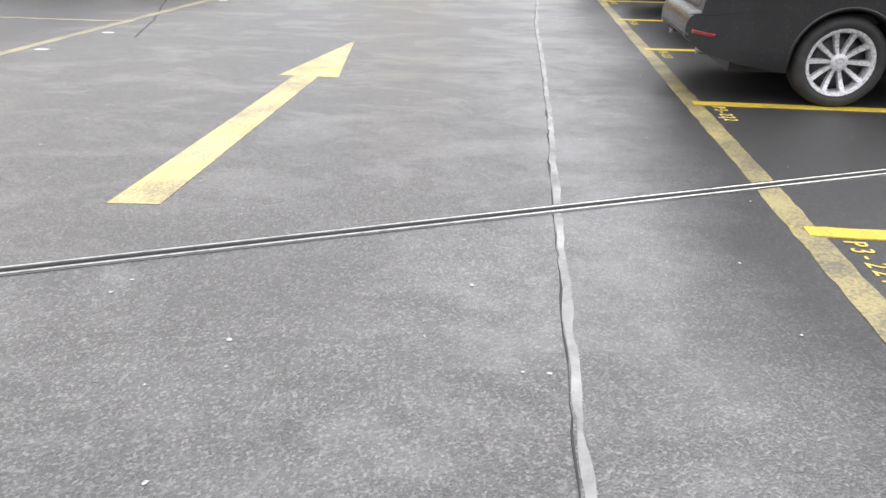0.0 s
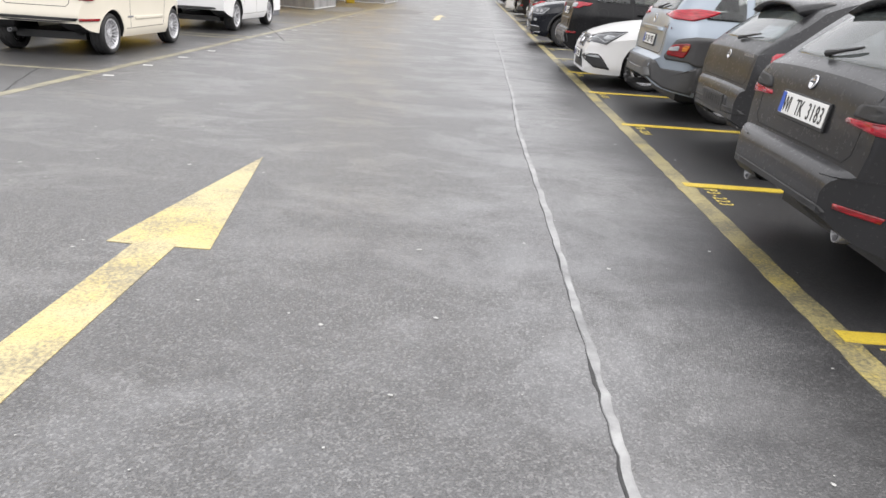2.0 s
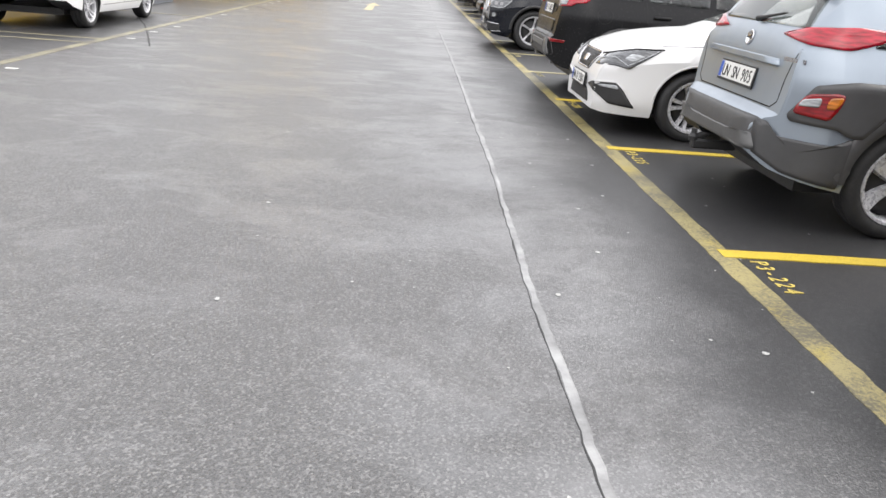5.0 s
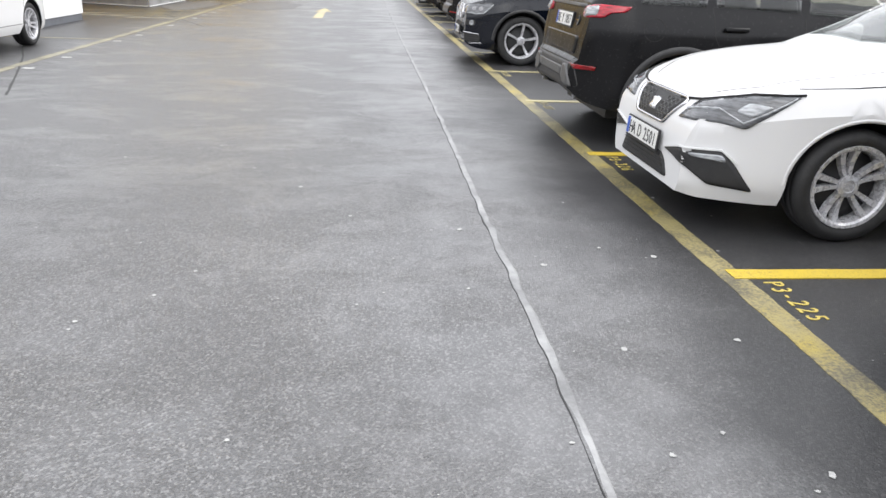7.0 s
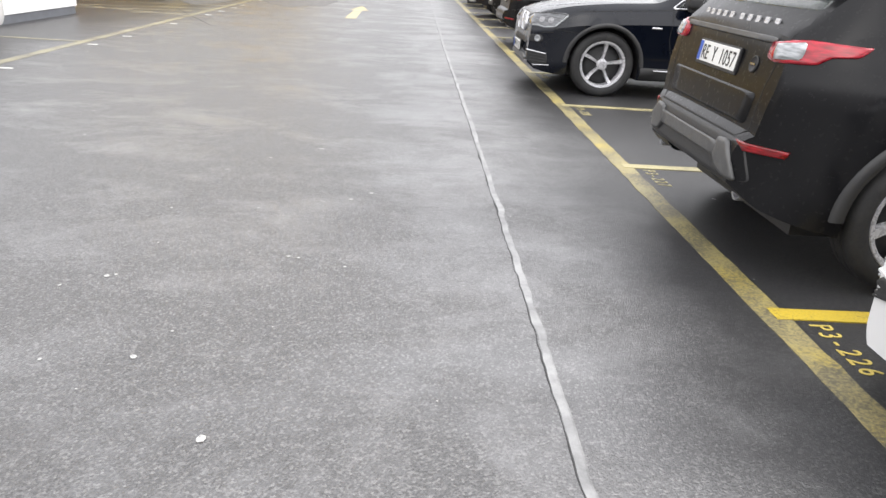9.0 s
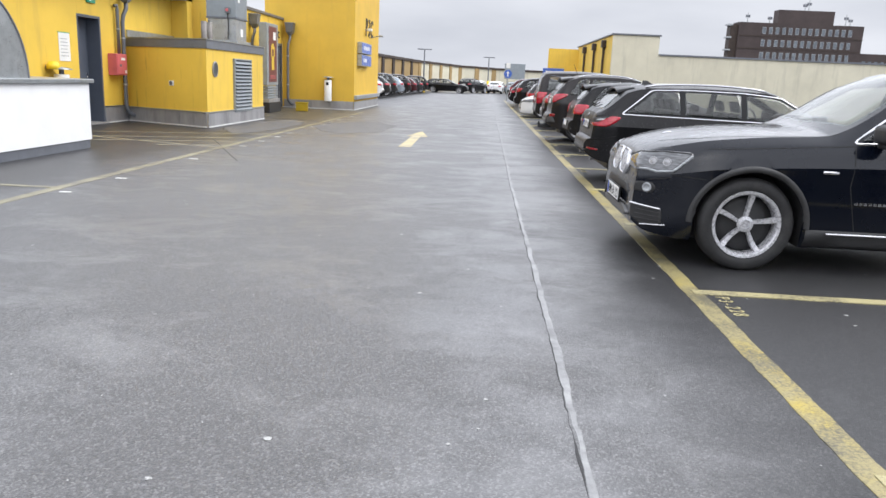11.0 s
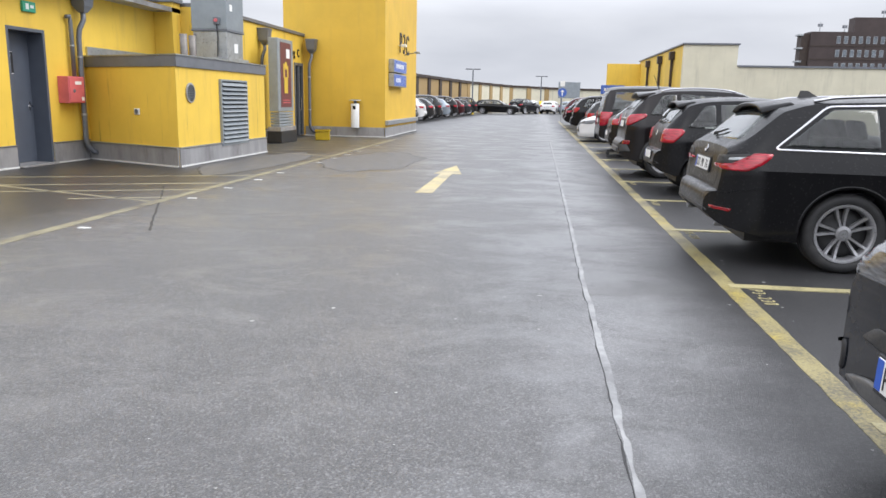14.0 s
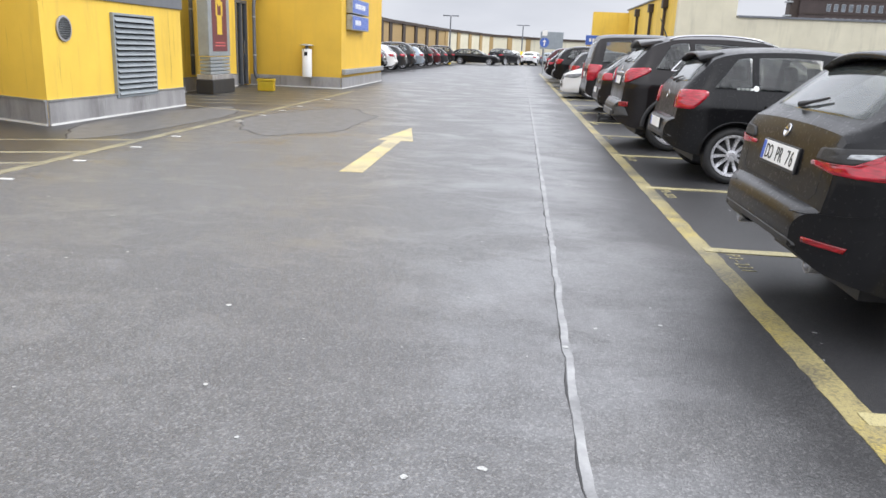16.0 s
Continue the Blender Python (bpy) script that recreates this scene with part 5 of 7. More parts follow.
def detail_suv_front(car, sh, paint):
    front_plate(car, sh, 0.47, "HAM EA 123", 2, 0.04)
    for sign in (1, -1):
        shape = rounded([(0.06, 0.655), (0.24, 0.645), (0.295, 0.70), (0.285, 0.77), (0.22, 0.835), (0.06, 0.845), (0.03, 0.79), (0.03, 0.70)], 0.03)
        part("kidney_grille", sh.patch("front", shape, 0.012, sign, 0.05), DARK, car, "kidney grille with bright bars", True)
        part("grille_rim", sh.ribbon("front", shape, 0.016, 0.024, sign, True), CHROME, car, "", True)
        for k in range(7):
            y = 0.06 + k * 0.032
            part("grille_bar", sh.ribbon("front", [(y, 0.66), (y + 0.005, 0.74), (y - 0.002, 0.83)], 0.012, 0.018, sign), ALLOY, car, "", True)
        part("headlight", sh.patch("front_corner", rounded([(-5, 0.735), (13, 0.726), (20, 0.728), (23, 0.716), (32, 0.728), (39, 0.868), (36, 0.888), (23, 0.884), (7, 0.858), (-5, 0.815)], 1, 2), 0.012, sign, 0.05), SMOKED, car, "large clear headlight with twin lamps", True)
        part("light_edge", sh.ribbon("front_corner", [(13, 0.737), (21, 0.739), (24, 0.728), (31.5, 0.739), (38, 0.862)], 0.019, 0.016, sign), CLEAR, car, "", True)
        part("light_brow", sh.ribbon("front_corner", [(-4, 0.815), (7, 0.853), (23, 0.877), (37, 0.876)], 0.012, 0.014, sign), GAP, car, "", True)
        for a in (20.5, 27):
            hit, nor = sh.cast("front_corner", a, 0.803, sign)
            q = part("lamp_ring", lathe_bm([(0.034, -0.008), (0.034, 0.004), (0.029, 0.005), (0.026, -0.001), (0.020, 0.004), (0.010, 0.008), (0.001, 0.009)], 22), ALLOY_DARK, car, "", True)
            q.matrix_basis = Matrix.Translation(hit + nor * 0.012) @ nor.to_track_quat("Z", "Y").to_matrix().to_4x4()
        hit, nor = sh.cast("front_corner", 21, 0.60, sign)
        pod = part("fog_recess", sh.patch("front_corner", rounded([(15, 0.565), (23, 0.555), (25, 0.60), (23, 0.645), (16, 0.64)], 1, 3), 0.004, sign, 0.05, 4), DARK, car, "", True)
        q = part("fog_lamp", lathe_bm([(0.001, 0.004), (0.024, 0.003), (0.029, 0.012), (0.035, 0.012), (0.038, 0.004), (0.038, -0.02), (0.001, -0.02)], 22), CLEAR, car, "round fog lamp", True)
        q.matrix_basis = Matrix.Translation(hit + nor * 0.006) @ nor.to_track_quat("Z", "Y").to_matrix().to_4x4()
        part("side_intake", sh.patch("front_corner", rounded([(13, 0.47), (28, 0.445), (28.5, 0.315), (20, 0.292), (13, 0.36)], 1, 2), 0.008, sign, 0.05), DARK, car, "black corner intake", True)
        part("intake_blade", sh.ribbon("front_corner", [(15, 0.462), (27.5, 0.438)], 0.016, 0.020, sign), CHROME, car, "", True)
        part("bumper_seam", sh.ribbon("front_corner", [(31, 0.715), (48, 0.70)], 0.008, 0.001, sign), GAP, car)
        part("intake_edge", sh.ribbon("front_corner", [(19, 0.300), (30, 0.315)], 0.012, 0.014, sign), CHROME, car, "", True)
        for k in range(3):
            part("intake_slat", sh.ribbon("front_corner", [(17, 0.42 - 0.036 * k), (27.5, 0.405 - 0.03 * k)], 0.008, 0.016, sign), TRIM_GREY, car)
        part("hood_seam", sh.ribbon("top", [(3.2, 0.78), (3.7, 0.76), (4.2, 0.62), (4.45, 0.40)], 0.010, 0.001, sign), GAP, car)
        hit, nor = sh.cast("side", 3.28, 0.80, sign)
        g = part("side_repeater", box_bm(-0.06, 0.06, -0.012, 0.012, -0.012, 0.014, 0.006, 1), CHROME, car, "", True)
        g.location = hit
        part("sill_strip", sh.ribbon("side", [(1.75, 0.335), (3.25, 0.335)], 0.020, 0.022, sign), CHROME, car, "bright sill strip", True)
        for k in range(7):
            hit, nor = sh.cast("side", 3.06 - k * 0.035, 0.575, sign)
            part("model_mark", box_bm(-0.013, 0.013, -0.003, 0.003, -0.010, 0.010), CHROME, car).location = hit
    part("lower_intake", sh.patch("front", rounded([(-0.50, 0.52), (0.50, 0.52), (0.40, 0.585), (-0.40, 0.585)], 0.03), 0.008, 1, 0.05), DARK, car, "", True)
    part("front_lip", sh.patch("front", rounded([(-0.50, 0.33), (0.50, 0.33), (0.56, 0.36), (0.40, 0.395), (-0.40, 0.395), (-0.56, 0.36)], 0.03), 0.022, 1, 0.05), SKID, car, "silver front skid plate", True)
    hit, nor = sh.cast("top", 4.30, 0)
    em = part("badge", lathe_bm([(0.001, 0.006), (0.034, 0.006), (0.040, 0.003), (0.041, 0.0), (0.001, 0.0)], 20), CHROME, car, "round metal emblem", True)
    em.matrix_basis = Matrix.Translation(hit) @ nor.to_track_quat("Z", "Y").to_matrix().to_4x4()


def detail_small(plate, sticker=True):
    def fn(car, sh, paint):
        rear_plate(car, sh, 0.58, plate, 4)
        badge(car, sh, "rear", 0, 0.90, 0.045)
        tailgate(car, sh, 0.50, 0.58, 0.66, 1.0)
        for sign in (1, -1):
            part("tail_light", sh.patch("rear_corner", rounded([(14, 0.78), (44, 0.78), (54, 0.94), (50, 0.98), (20, 0.97)], 3, 2), 0.016, sign, 0.05), RED, car, "upright red tail light", True)
            if sticker:
                for k in range(4):
                    part("sticker", sh.patch("side", [(0.66 + k * 0.045, 1.0), (0.695 + k * 0.045, 1.0), (0.695 + k * 0.045, 1.022), (0.66 + k * 0.045, 1.022)], 0.002, sign, 0.02, 2), PAPER, car, "white lettering sticker")
                part("sticker", sh.patch("side", [(0.86 + 0.03 * math.cos(k * 0.7), 1.02 + 0.03 * math.sin(k * 0.7)) for k in range(9)], 0.002, sign, 0.02, 2), PAPER, car, "round white sticker")
            part("fuel_flap", sh.ribbon("side", [(0.60 + 0.075 * math.cos(k * math.pi / 10), 0.86 + 0.075 * math.sin(k * math.pi / 10)) for k in range(20)], 0.007, 0.001, sign, True), GAP, car)
        low_rear(car, sh, 0.445, 0.49, 0.62)
        spoiler(car, sh, 0.30, 0.55, 0.48, paint)
        wiper(car, sh, 0.0, -0.28, 1.05)
    return fn


def detail_round_suv(car, sh, paint):
    rear_plate(car, sh, 0.96, "")
    badge(car, sh, "rear", 0, 1.12, 0.05)
    tailgate(car, sh, 0.58, 0.64, 0.68, 1.15)
    part("tailgate_strip", sh.patch("rear", rounded([(-0.34, 1.05), (0.34, 1.05), (0.34, 1.075), (-0.34, 1.075)], 0.01), 0.02, 1, 0.06, 3), CHROME, car, "", True)
    low_rear(car, sh, 0.445, 0.60, 0.78, TRIM_GREY, 0.012)
    part("skid_plate", sh.patch("rear", rounded([(-0.46, 0.445), (0.46, 0.445), (0.50, 0.54), (-0.50, 0.54)], 0.04), 0.024, 1, 0.06, 4), SKID, car, "", True)
    part("tow_bar", box_bm(-0.16, 0.2, -0.03, 0.03, 0.30, 0.36, 0.012, 1), DARK, car)
    part("tow_ball", lathe_bm([(0.001, 0), (0.03, 0.0), (0.034, 0.03), (0.02, 0.05), (0.02, 0.08), (0.001, 0.08)], 14), DARK, car).location = (-0.14, 0, 0.36)
    for sign in (1, -1):
        part("tail_light", sh.patch("rear_corner", rounded([(14, 0.93), (34, 0.94), (58, 1.10), (56, 1.155), (30, 1.13), (16, 1.04)], 4, 2), 0.018, sign, 0.05), RED, car, "swept red tail light", True)
        part("reversing_lamp", sh.patch("rear_corner", rounded([(16, 0.945), (26, 0.95), (28, 1.03), (18, 1.03)], 2, 2), 0.024, sign, 0.05, 3), CLEAR, car, "", True)
        part("reflector", sh.patch("rear_corner", [(22, 0.60), (36, 0.60), (36, 0.67), (22, 0.67)], 0.012, sign, 0.05, 3), RED_DEEP, car, "", True)
        part("quarter_trim", sh.ribbon("side", [(0.98, 1.13), (0.72, 1.13), (0.86, 1.28)], 0.02, 0.008, sign), CHROME, car, "", True)
    spoiler(car, sh, 0.30, 0.60, 0.54, paint)
    wiper(car, sh, 0.0, -0.3, 1.22)
    hit, nor = sh.cast("top", 0.75, 0)
    part("roof_aerial", tube_bm([hit, hit + Vector((-0.12, 0, 0.26))], [0.010, 0.004], 8), DARK, car)


def detail_plain_rear(z, plate="", lamp=(0.80, 1.02)):
    def fn(car, sh, paint):
        rear_plate(car, sh, z, plate, 4)
        badge(car, sh, "rear", 0, z + 0.17, 0.045)
        tailgate(car, sh, 0.52, 0.58, 0.66, lamp[1])
        for sign in (1, -1):
            part("tail_light", sh.patch("rear_corner", rounded([(13, lamp[0]), (44, lamp[0] + 0.02), (53, lamp[1] - 0.02), (17, lamp[1])], 3, 2), 0.016, sign, 0.06), RED, car, "red tail light", True)
        low_rear(car, sh, 0.445, 0.50, 0.62)
    return fn


def detail_plain_front(car, sh, paint):
    front_plate(car, sh, 0.46, "", 2, 0.03)
    part("grille", sh.patch("front", rounded([(-0.45, 0.56), (0.45, 0.56), (0.52, 0.66), (-0.52, 0.66)], 0.03), 0.008, 1, 0.06), DARK, car, "", True)
    part("lower_intake", sh.patch("front", rounded([(-0.5, 0.32), (0.5, 0.32), (0.45, 0.41), (-0.45, 0.41)], 0.03), 0.008, 1, 0.06), DARK, car, "", True)
    for sign in (1, -1):
        part("headlight", sh.patch("front_corner", rounded([(6, 0.61), (38, 0.62), (56, 0.74), (50, 0.76), (8, 0.69)], 3, 2), 0.012, sign, 0.06), SMOKED, car, "clear headlight", True)


def detail_city(car, sh, paint):
    rear_plate(car, sh, 0.83, "BO JM 118", 10)
    tailgate(car, sh, 0.46, 0.52, 0.66, 1.0)
    part("bumper_trim", sh.patch("rear", rounded([(-0.56, 0.475), (0.56, 0.475), (0.60, 0.515), (-0.60, 0.515)], 0.012), 0.012, 1, 0.06, 3), DARK, car, "dark bumper strip with red reflectors", True)
    for sign in (1, -1):
        part("tail_light", sh.patch("rear_corner", rounded([(22, 0.75), (42, 0.75), (46, 0.97), (26, 0.97)], 4, 2), 0.02, sign, 0.05), RED, car, "upright red tail light", True)
        part("light_centre", sh.patch("rear_corner", rounded([(28, 0.79), (37, 0.79), (40, 0.92), (31, 0.92)], 3, 2), 0.028, sign, 0.05, 3), paint, car, "", True)
        part("reflector", sh.patch("rear_corner", [(24, 0.475), (46, 0.48), (46, 0.515), (24, 0.512)], 0.014, sign, 0.05, 3), RED_DEEP, car, "", True)
        part("side_strip", sh.patch("side", rounded([(1.30, 0.47), (2.35, 0.46), (2.35, 0.505), (1.30, 0.515)], 0.01), 0.012, sign, 0.08, 3), paint, car, "", True)
        part("side_badge", sh.patch("side", [(1.05, 0.50), (1.24, 0.50), (1.24, 0.525), (1.05, 0.525)], 0.006, sign, 0.03, 2), CHROME, car)
    low_rear(car, sh, 0.445, 0.465, 0.5)
    exhaust(car, 0.10, 0.45, 0.30, 0.03)


# ---- ground ----
bm = bmesh.new()
gv = [bm.verts.new(c) for c in ((-900, -700, 0), (900, -700, 0), (900, 1400, 0), (-900, 1400, 0))]
bm.faces.new(gv)
ground = tagged(part("ground", bm, ASPHALT), "wet grey asphalt deck of the car park", "ground", kind="structure")

seam_x = curve_through([(-3, -0.07), (6, -0.085), (7.6, -0.072), (9, -0.08), (10.5, -0.095), (12.2, -0.115), (13.2, -0.105), (14.5, -0.072), (16, -0.074), (18, -0.06), (22, -0.056), (26, -0.068), (28.5, -0.074), (31, -0.06), (42, -0.03), (100, 0.03)])
pts, widths = [], []
y = -3.0
while y < 100:
    pts.append((seam_x(y) + 0.010 * noise.noise((0.3, y * 3.7, 0)) + 0.008 * noise.noise((5.0, y * 11.0, 0)), y))
    widths.append(0.014 + 0.018 * noise.noise((9.0, y * 3.3, 0)))
    y += 0.06
tagged(part("seam", ribbon_ground_bm([(xx - 0.008, yy) for xx, yy in pts], [max(0.002, w * 0.9 - 0.007) for w in widths], 0.0022), CRACK_DARK), "thin dark crack along the asphalt seam", "seam", kind="structure")
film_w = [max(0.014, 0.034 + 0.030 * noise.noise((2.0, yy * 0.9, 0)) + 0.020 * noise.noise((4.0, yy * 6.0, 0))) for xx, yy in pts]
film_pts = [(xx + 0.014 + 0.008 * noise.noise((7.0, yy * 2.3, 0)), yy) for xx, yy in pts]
tagged(part("wet_trail", ribbon_ground_bm(film_pts, film_w, 0.001), SHEEN_STRIP), "smooth wet sealed strip along the asphalt seam, with sky sheen painted in pale patches", "strip", kind="structure")
# expansion joint, oblique across the lane
joint = thing("expansion_joint", "metal-edged rubber expansion joint across the asphalt", "joint", kind="structure")
joint.matrix_world = pose(-0.67, 5.29, 0, 0, 0, math.degrees(math.atan(0.458)))
part("rubber_strip", box_bm(-14, 14, -0.022, 0.022, -0.01, 0.003, 0.002, 1), RUBBER, joint)
part("rubber_bead", tube_bm([(-14, 0, 0.003), (14, 0, 0.003)], 0.007, 8), RUBBER, joint)
for sgn in (-1, 1):
    a, b = sorted((sgn * 0.023, sgn * 0.034))
    part("metal_edge", box_bm(-14, 14, a, b, -0.01, 0.007, 0.002, 1), ALU, joint)
    a, b = sorted((sgn * 0.035, sgn * 0.050))
    part("sealant", box_bm(-14, 14, a, b, -0.01, 0.003, 0.001, 1), SEAM, joint)

# hairline cracks and wet traces by the west edge line
for crack in ([(-4.45, 10.1), (-4.9, 11.5), (-5.5, 13.0), (-6.0, 14.4)], [(-4.35, 20.1), (-4.9, 21.7), (-5.5, 23.3), (-6.0, 24.5)], [(-4.22, 29.1), (-4.7, 30.1), (-5.4, 31.6), (-5.9, 32.6)]):
    fine = []
    for (x0, y0), (x1, y1) in zip(crack, crack[1:]):
        for k in range(10):
            fine.append((x0 + (x1 - x0) * k / 10 + random.uniform(-0.008, 0.008), y0 + (y1 - y0) * k / 10))
    tagged(part("crack", ribbon_ground_bm(fine, [0.020 + 0.012 * random.random() for _ in fine], 0.0025), CRACK_DARK), "dark crack in the asphalt", "crack", "cracks", "structure")

# paler dried patches with a dark rim on the deck beside the kiosk
def dry_patch(cx, cy, rx, ry, seed):
    outer, inner = [], []
    for k in range(48):
        t = 2 * math.pi * k / 48
        f = 1 + 0.30 * noise.noise((seed, 1.5 * math.cos(t), 1.5 * math.sin(t))) + 0.10 * noise.noise((seed + 3, 5 * math.cos(t), 5 * math.sin(t)))
        outer.append((cx + rx * f * math.cos(t), cy + ry * f * math.sin(t)))
        inner.append((cx + (rx * f - 0.02) * math.cos(t), cy + (ry * f - 0.05) * math.sin(t)))
    rim = bmesh.new()
    a, b = [rim.verts.new((x, y, 0.0016)) for x, y in outer], [rim.verts.new((x, y, 0.0022)) for x, y in inner]
    for k in range(48):
        rim.faces.new((a[k], a[(k + 1) % 48], b[(k + 1) % 48], b[k]))
    pt = tagged(part("dry_patch", prism_bm(inner, -0.002, 0.0018), DRY_ASPHALT), "paler dried patch of asphalt with a dark rim", "patch", "dried patches", "structure")
    part("damp_rim", rim, CRACK_DARK, pt)


dry_patch(-3.9, 38.0, 0.95, 2.4, 1.0)
dry_patch(-6.1, 37.0, 0.75, 2.6, 7.0)

# painted lines
tagged(part("edge_line", strip_bm(0.955, 1.085, -4, 76, 0.003, 0.10, 0.006), LINE_OLD), "long worn yellow edge line of the parking row", "line", kind="structure")
tagged(part("edge_line", strip_bm(-5.22, -5.09, -4, 47, 0.003, 0.10, 0.008), LINE_PALE), "long faded yellow edge line by the building", "line", kind="structure")
for n in range(218, 248):
    yl = 10.5 + 2.5 * (n - 223)
    tagged(part("bay_line", strip_bm(1.02, 6.0, yl - 0.115, yl - 0.005, 0.006, 0.10, 0.004), LINE_FRESH if n < 227 else LINE_DULL), "bright yellow line between parking bays" if n < 227 else "dull pale yellow line between parking bays", "line", "bay lines")
    num = thing("bay_number", "stencilled yellow bay number on the asphalt", "bay number", "bay numbers", at=pose(1.19, yl - 0.36, 0.003, 0, 0, -90))
    letters("character", "P3-%d" % n, 0.135, NUMBER_PAINT if n < 227 else LINE_DULL, num, pose(0, 0, 0), 0.44, 0.0015, 0.8)
for yl, x0 in ((14.15, -7.6), (20.05, -7.0), (20.6, -7.0), (25.85, -6.9), (11.3, -7.6), (8.2, -7.6)):
    tagged(part("bay_line", strip_bm(x0, -5.2, yl - 0.05, yl + 0.05, 0.004, 0.1, 0.006), LINE_PALE), "faded yellow bay line by the building side", "line", "bay lines")


def slanted(x0, y0, x1, y1, mat, width=0.09):
    n = max(2, int(math.hypot(x1 - x0, y1 - y0) / 0.15))
    line = [(x0 + (x1 - x0) * k / n, y0 + (y1 - y0) * k / n) for k in range(n + 1)]
    return tagged(part("hatch_line", ribbon_ground_bm(line, [width + random.uniform(-0.012, 0.012) for _ in line], 0.0035), mat), "faded yellow hatching line on the asphalt", "line", "hatching lines")


slanted(-9.2, 32.35, -5.2, 31.0, LINE_PALE)
for y1 in (31.45, 32.35, 33.2, 34.4):
    x0 = max(-9.0, -5.2 - (y1 - 30.75) / 0.62)
    slanted(x0, y1 - 0.42 * (-5.2 - x0), -5.2, y1, LINE_PALE, 0.08)
slanted(-6.95, 39.75, -5.2, 39.05, LINE_PALE, 0.10)
for k in range(8):
    slanted(-8.2, 40.2 + k * 0.95, -5.25, 40.9 + k * 0.95 + 0.3, LINE_PALE, 0.09)


def arrow(y0, y1, name_label):
    ym = y0 + (y1 - y0) * 0.61
    cx = -2.06
    outline = [(cx - 0.115, y0), (cx + 0.135, y0 + 0.02), (cx + 0.09, ym), (cx + 0.265, ym), (cx - 0.02, y1), (cx - 0.25, ym + 0.01), (cx - 0.115, ym)]
    ob = part("lane_arrow", prism_bm(outline, -0.002, 0.0035), ARROW_PAINT)
    return tagged(ob, name_label, "arrow", "lane arrows")


arrow(5.33, 10.36, "long worn pale yellow arrow painted on the asphalt")
arrow(32.85, 37.6, "worn pale yellow lane arrow on the wet asphalt")
for k in range(31):
    yy = 8.0 + 1.17 * k
    if k % 7 == 3 or k % 5 == 4:
        continue
    st = part("marker_dot", prism_bm([(-4.97, yy), (-4.85, yy + 0.01), (-4.85, yy + 0.055), (-4.97, yy + 0.05)], -0.002, 0.006), STUD)
    tagged(st, "flat white marker stud beside the edge line", "marker", "marker studs")
    st.location.x = random.uniform(-0.03, 0.03)

# trodden gum and pale chips
bm = bmesh.new()
for k in range(1500):
    cx, cy = random.uniform(-5, 4.5), random.uniform(0, 48)
    r = random.choice((0.004, 0.005, 0.006, 0.008, 0.010, 0.016)) * random.uniform(0.7, 1.15)
    ring = [bm.verts.new((cx + r * random.uniform(0.6, 1.2) * math.cos(t), cy + r * random.uniform(0.6, 1.2) * math.sin(t), 0.0028)) for t in (2 * math.pi * j / 7 for j in range(7))]
    bm.faces.new(ring)
tagged(part("gum_spots", bm, GUM), "pale trodden gum spots and chips on the asphalt", "spots", kind="stuff")

# ---- building by the west edge ----
WX = -9.45


def wall_with_door(name, x0, x1, y0, y1, z1, door0, door1, door_z, mat):
    w = tagged(new(name), "yellow rendered wall with rain streaks", "wall", kind="structure")
    part("wall_panel", box_bm(x0, x1, y0, door0, 0, z1), mat, w)
    part("wall_panel", box_bm(x0, x1, door1, y1, 0, z1), mat, w)
    part("wall_panel", box_bm(x0, x1, door0, door1, door_z, z1), mat, w)
    return w


wall_with_door("wall_west", WX - 0.4, WX, 24.0, 39.7, 3.42, 34.25, 35.27, 2.42, YELLOW)
tagged(part("wall_step", box_bm(WX, -9.0, 39.3, 39.7, 0, 3.42), YELLOW), "yellow rendered step between the two walls", "wall", kind="structure")
wall_with_door("wall_entrance", -9.0, -8.6, 39.7, 47.9, 3.36, 46.85, 47.75, 2.45, YELLOW)
tagged(part("coping_west", box_bm(WX - 0.5, WX + 0.06, 23.9, 39.75, 3.42, 3.52, 0.01, 1), GREY_METAL), "grey metal coping on the yellow wall", "coping", kind="structure")
tagged(part("coping_step", box_bm(WX + 0.06, -8.94, 39.24, 39.75, 3.42, 3.52, 0.01, 1), GREY_METAL), "grey metal coping on the wall step", "coping", kind="structure")
tagged(part("coping_entrance", box_bm(-9.1, -8.54, 39.75, 47.9, 3.36, 3.46, 0.01, 1), GREY_METAL), "grey metal coping over the entrance wall", "coping", kind="structure")
tagged(part("wall_return", box_bm(-22, WX - 0.4, 24.0, 24.4, 0, 3.42), YELLOW), "yellow rendered side wall", "wall", kind="structure")
tagged(part("roof_west", box_bm(-22, -9.0, 24.4, 47.9, 3.2, 3.3), PLINTH), "grey flat roof behind the coping", "roof", kind="structure")


def plinth_run(name, x, y0, y1, h, step=1.15):
    p = tagged(new(name), "grey zinc plinth of jointed sheets", "plinth", kind="structure")
    yy = y0
    while yy < y1 - 0.05:
        e = min(y1, yy + step)
        part("sheet", box_bm(x - 0.02, x + 0.028, yy + 0.004, e - 0.004, 0, h + random.uniform(-0.004, 0.004), 0.004, 1), PLINTH, p)
        yy = e
    part("drip_edge", box_bm(x - 0.02, x + 0.045, y0, y1, h, h + 0.018, 0.004, 1), GREY_METAL, p)
    part("foot_seal", box_bm(x + 0.029, x + 0.040, y0, y1, 0, 0.03, 0.003, 1), STUD, p)


plinth_run("plinth_west", WX, 24.0, 34.25, 0.38)
plinth_run("plinth_west_end", WX, 35.27, 36.40, 0.38)
plinth_run("plinth_entrance", -8.6, 39.9, 46.85, 0.34)

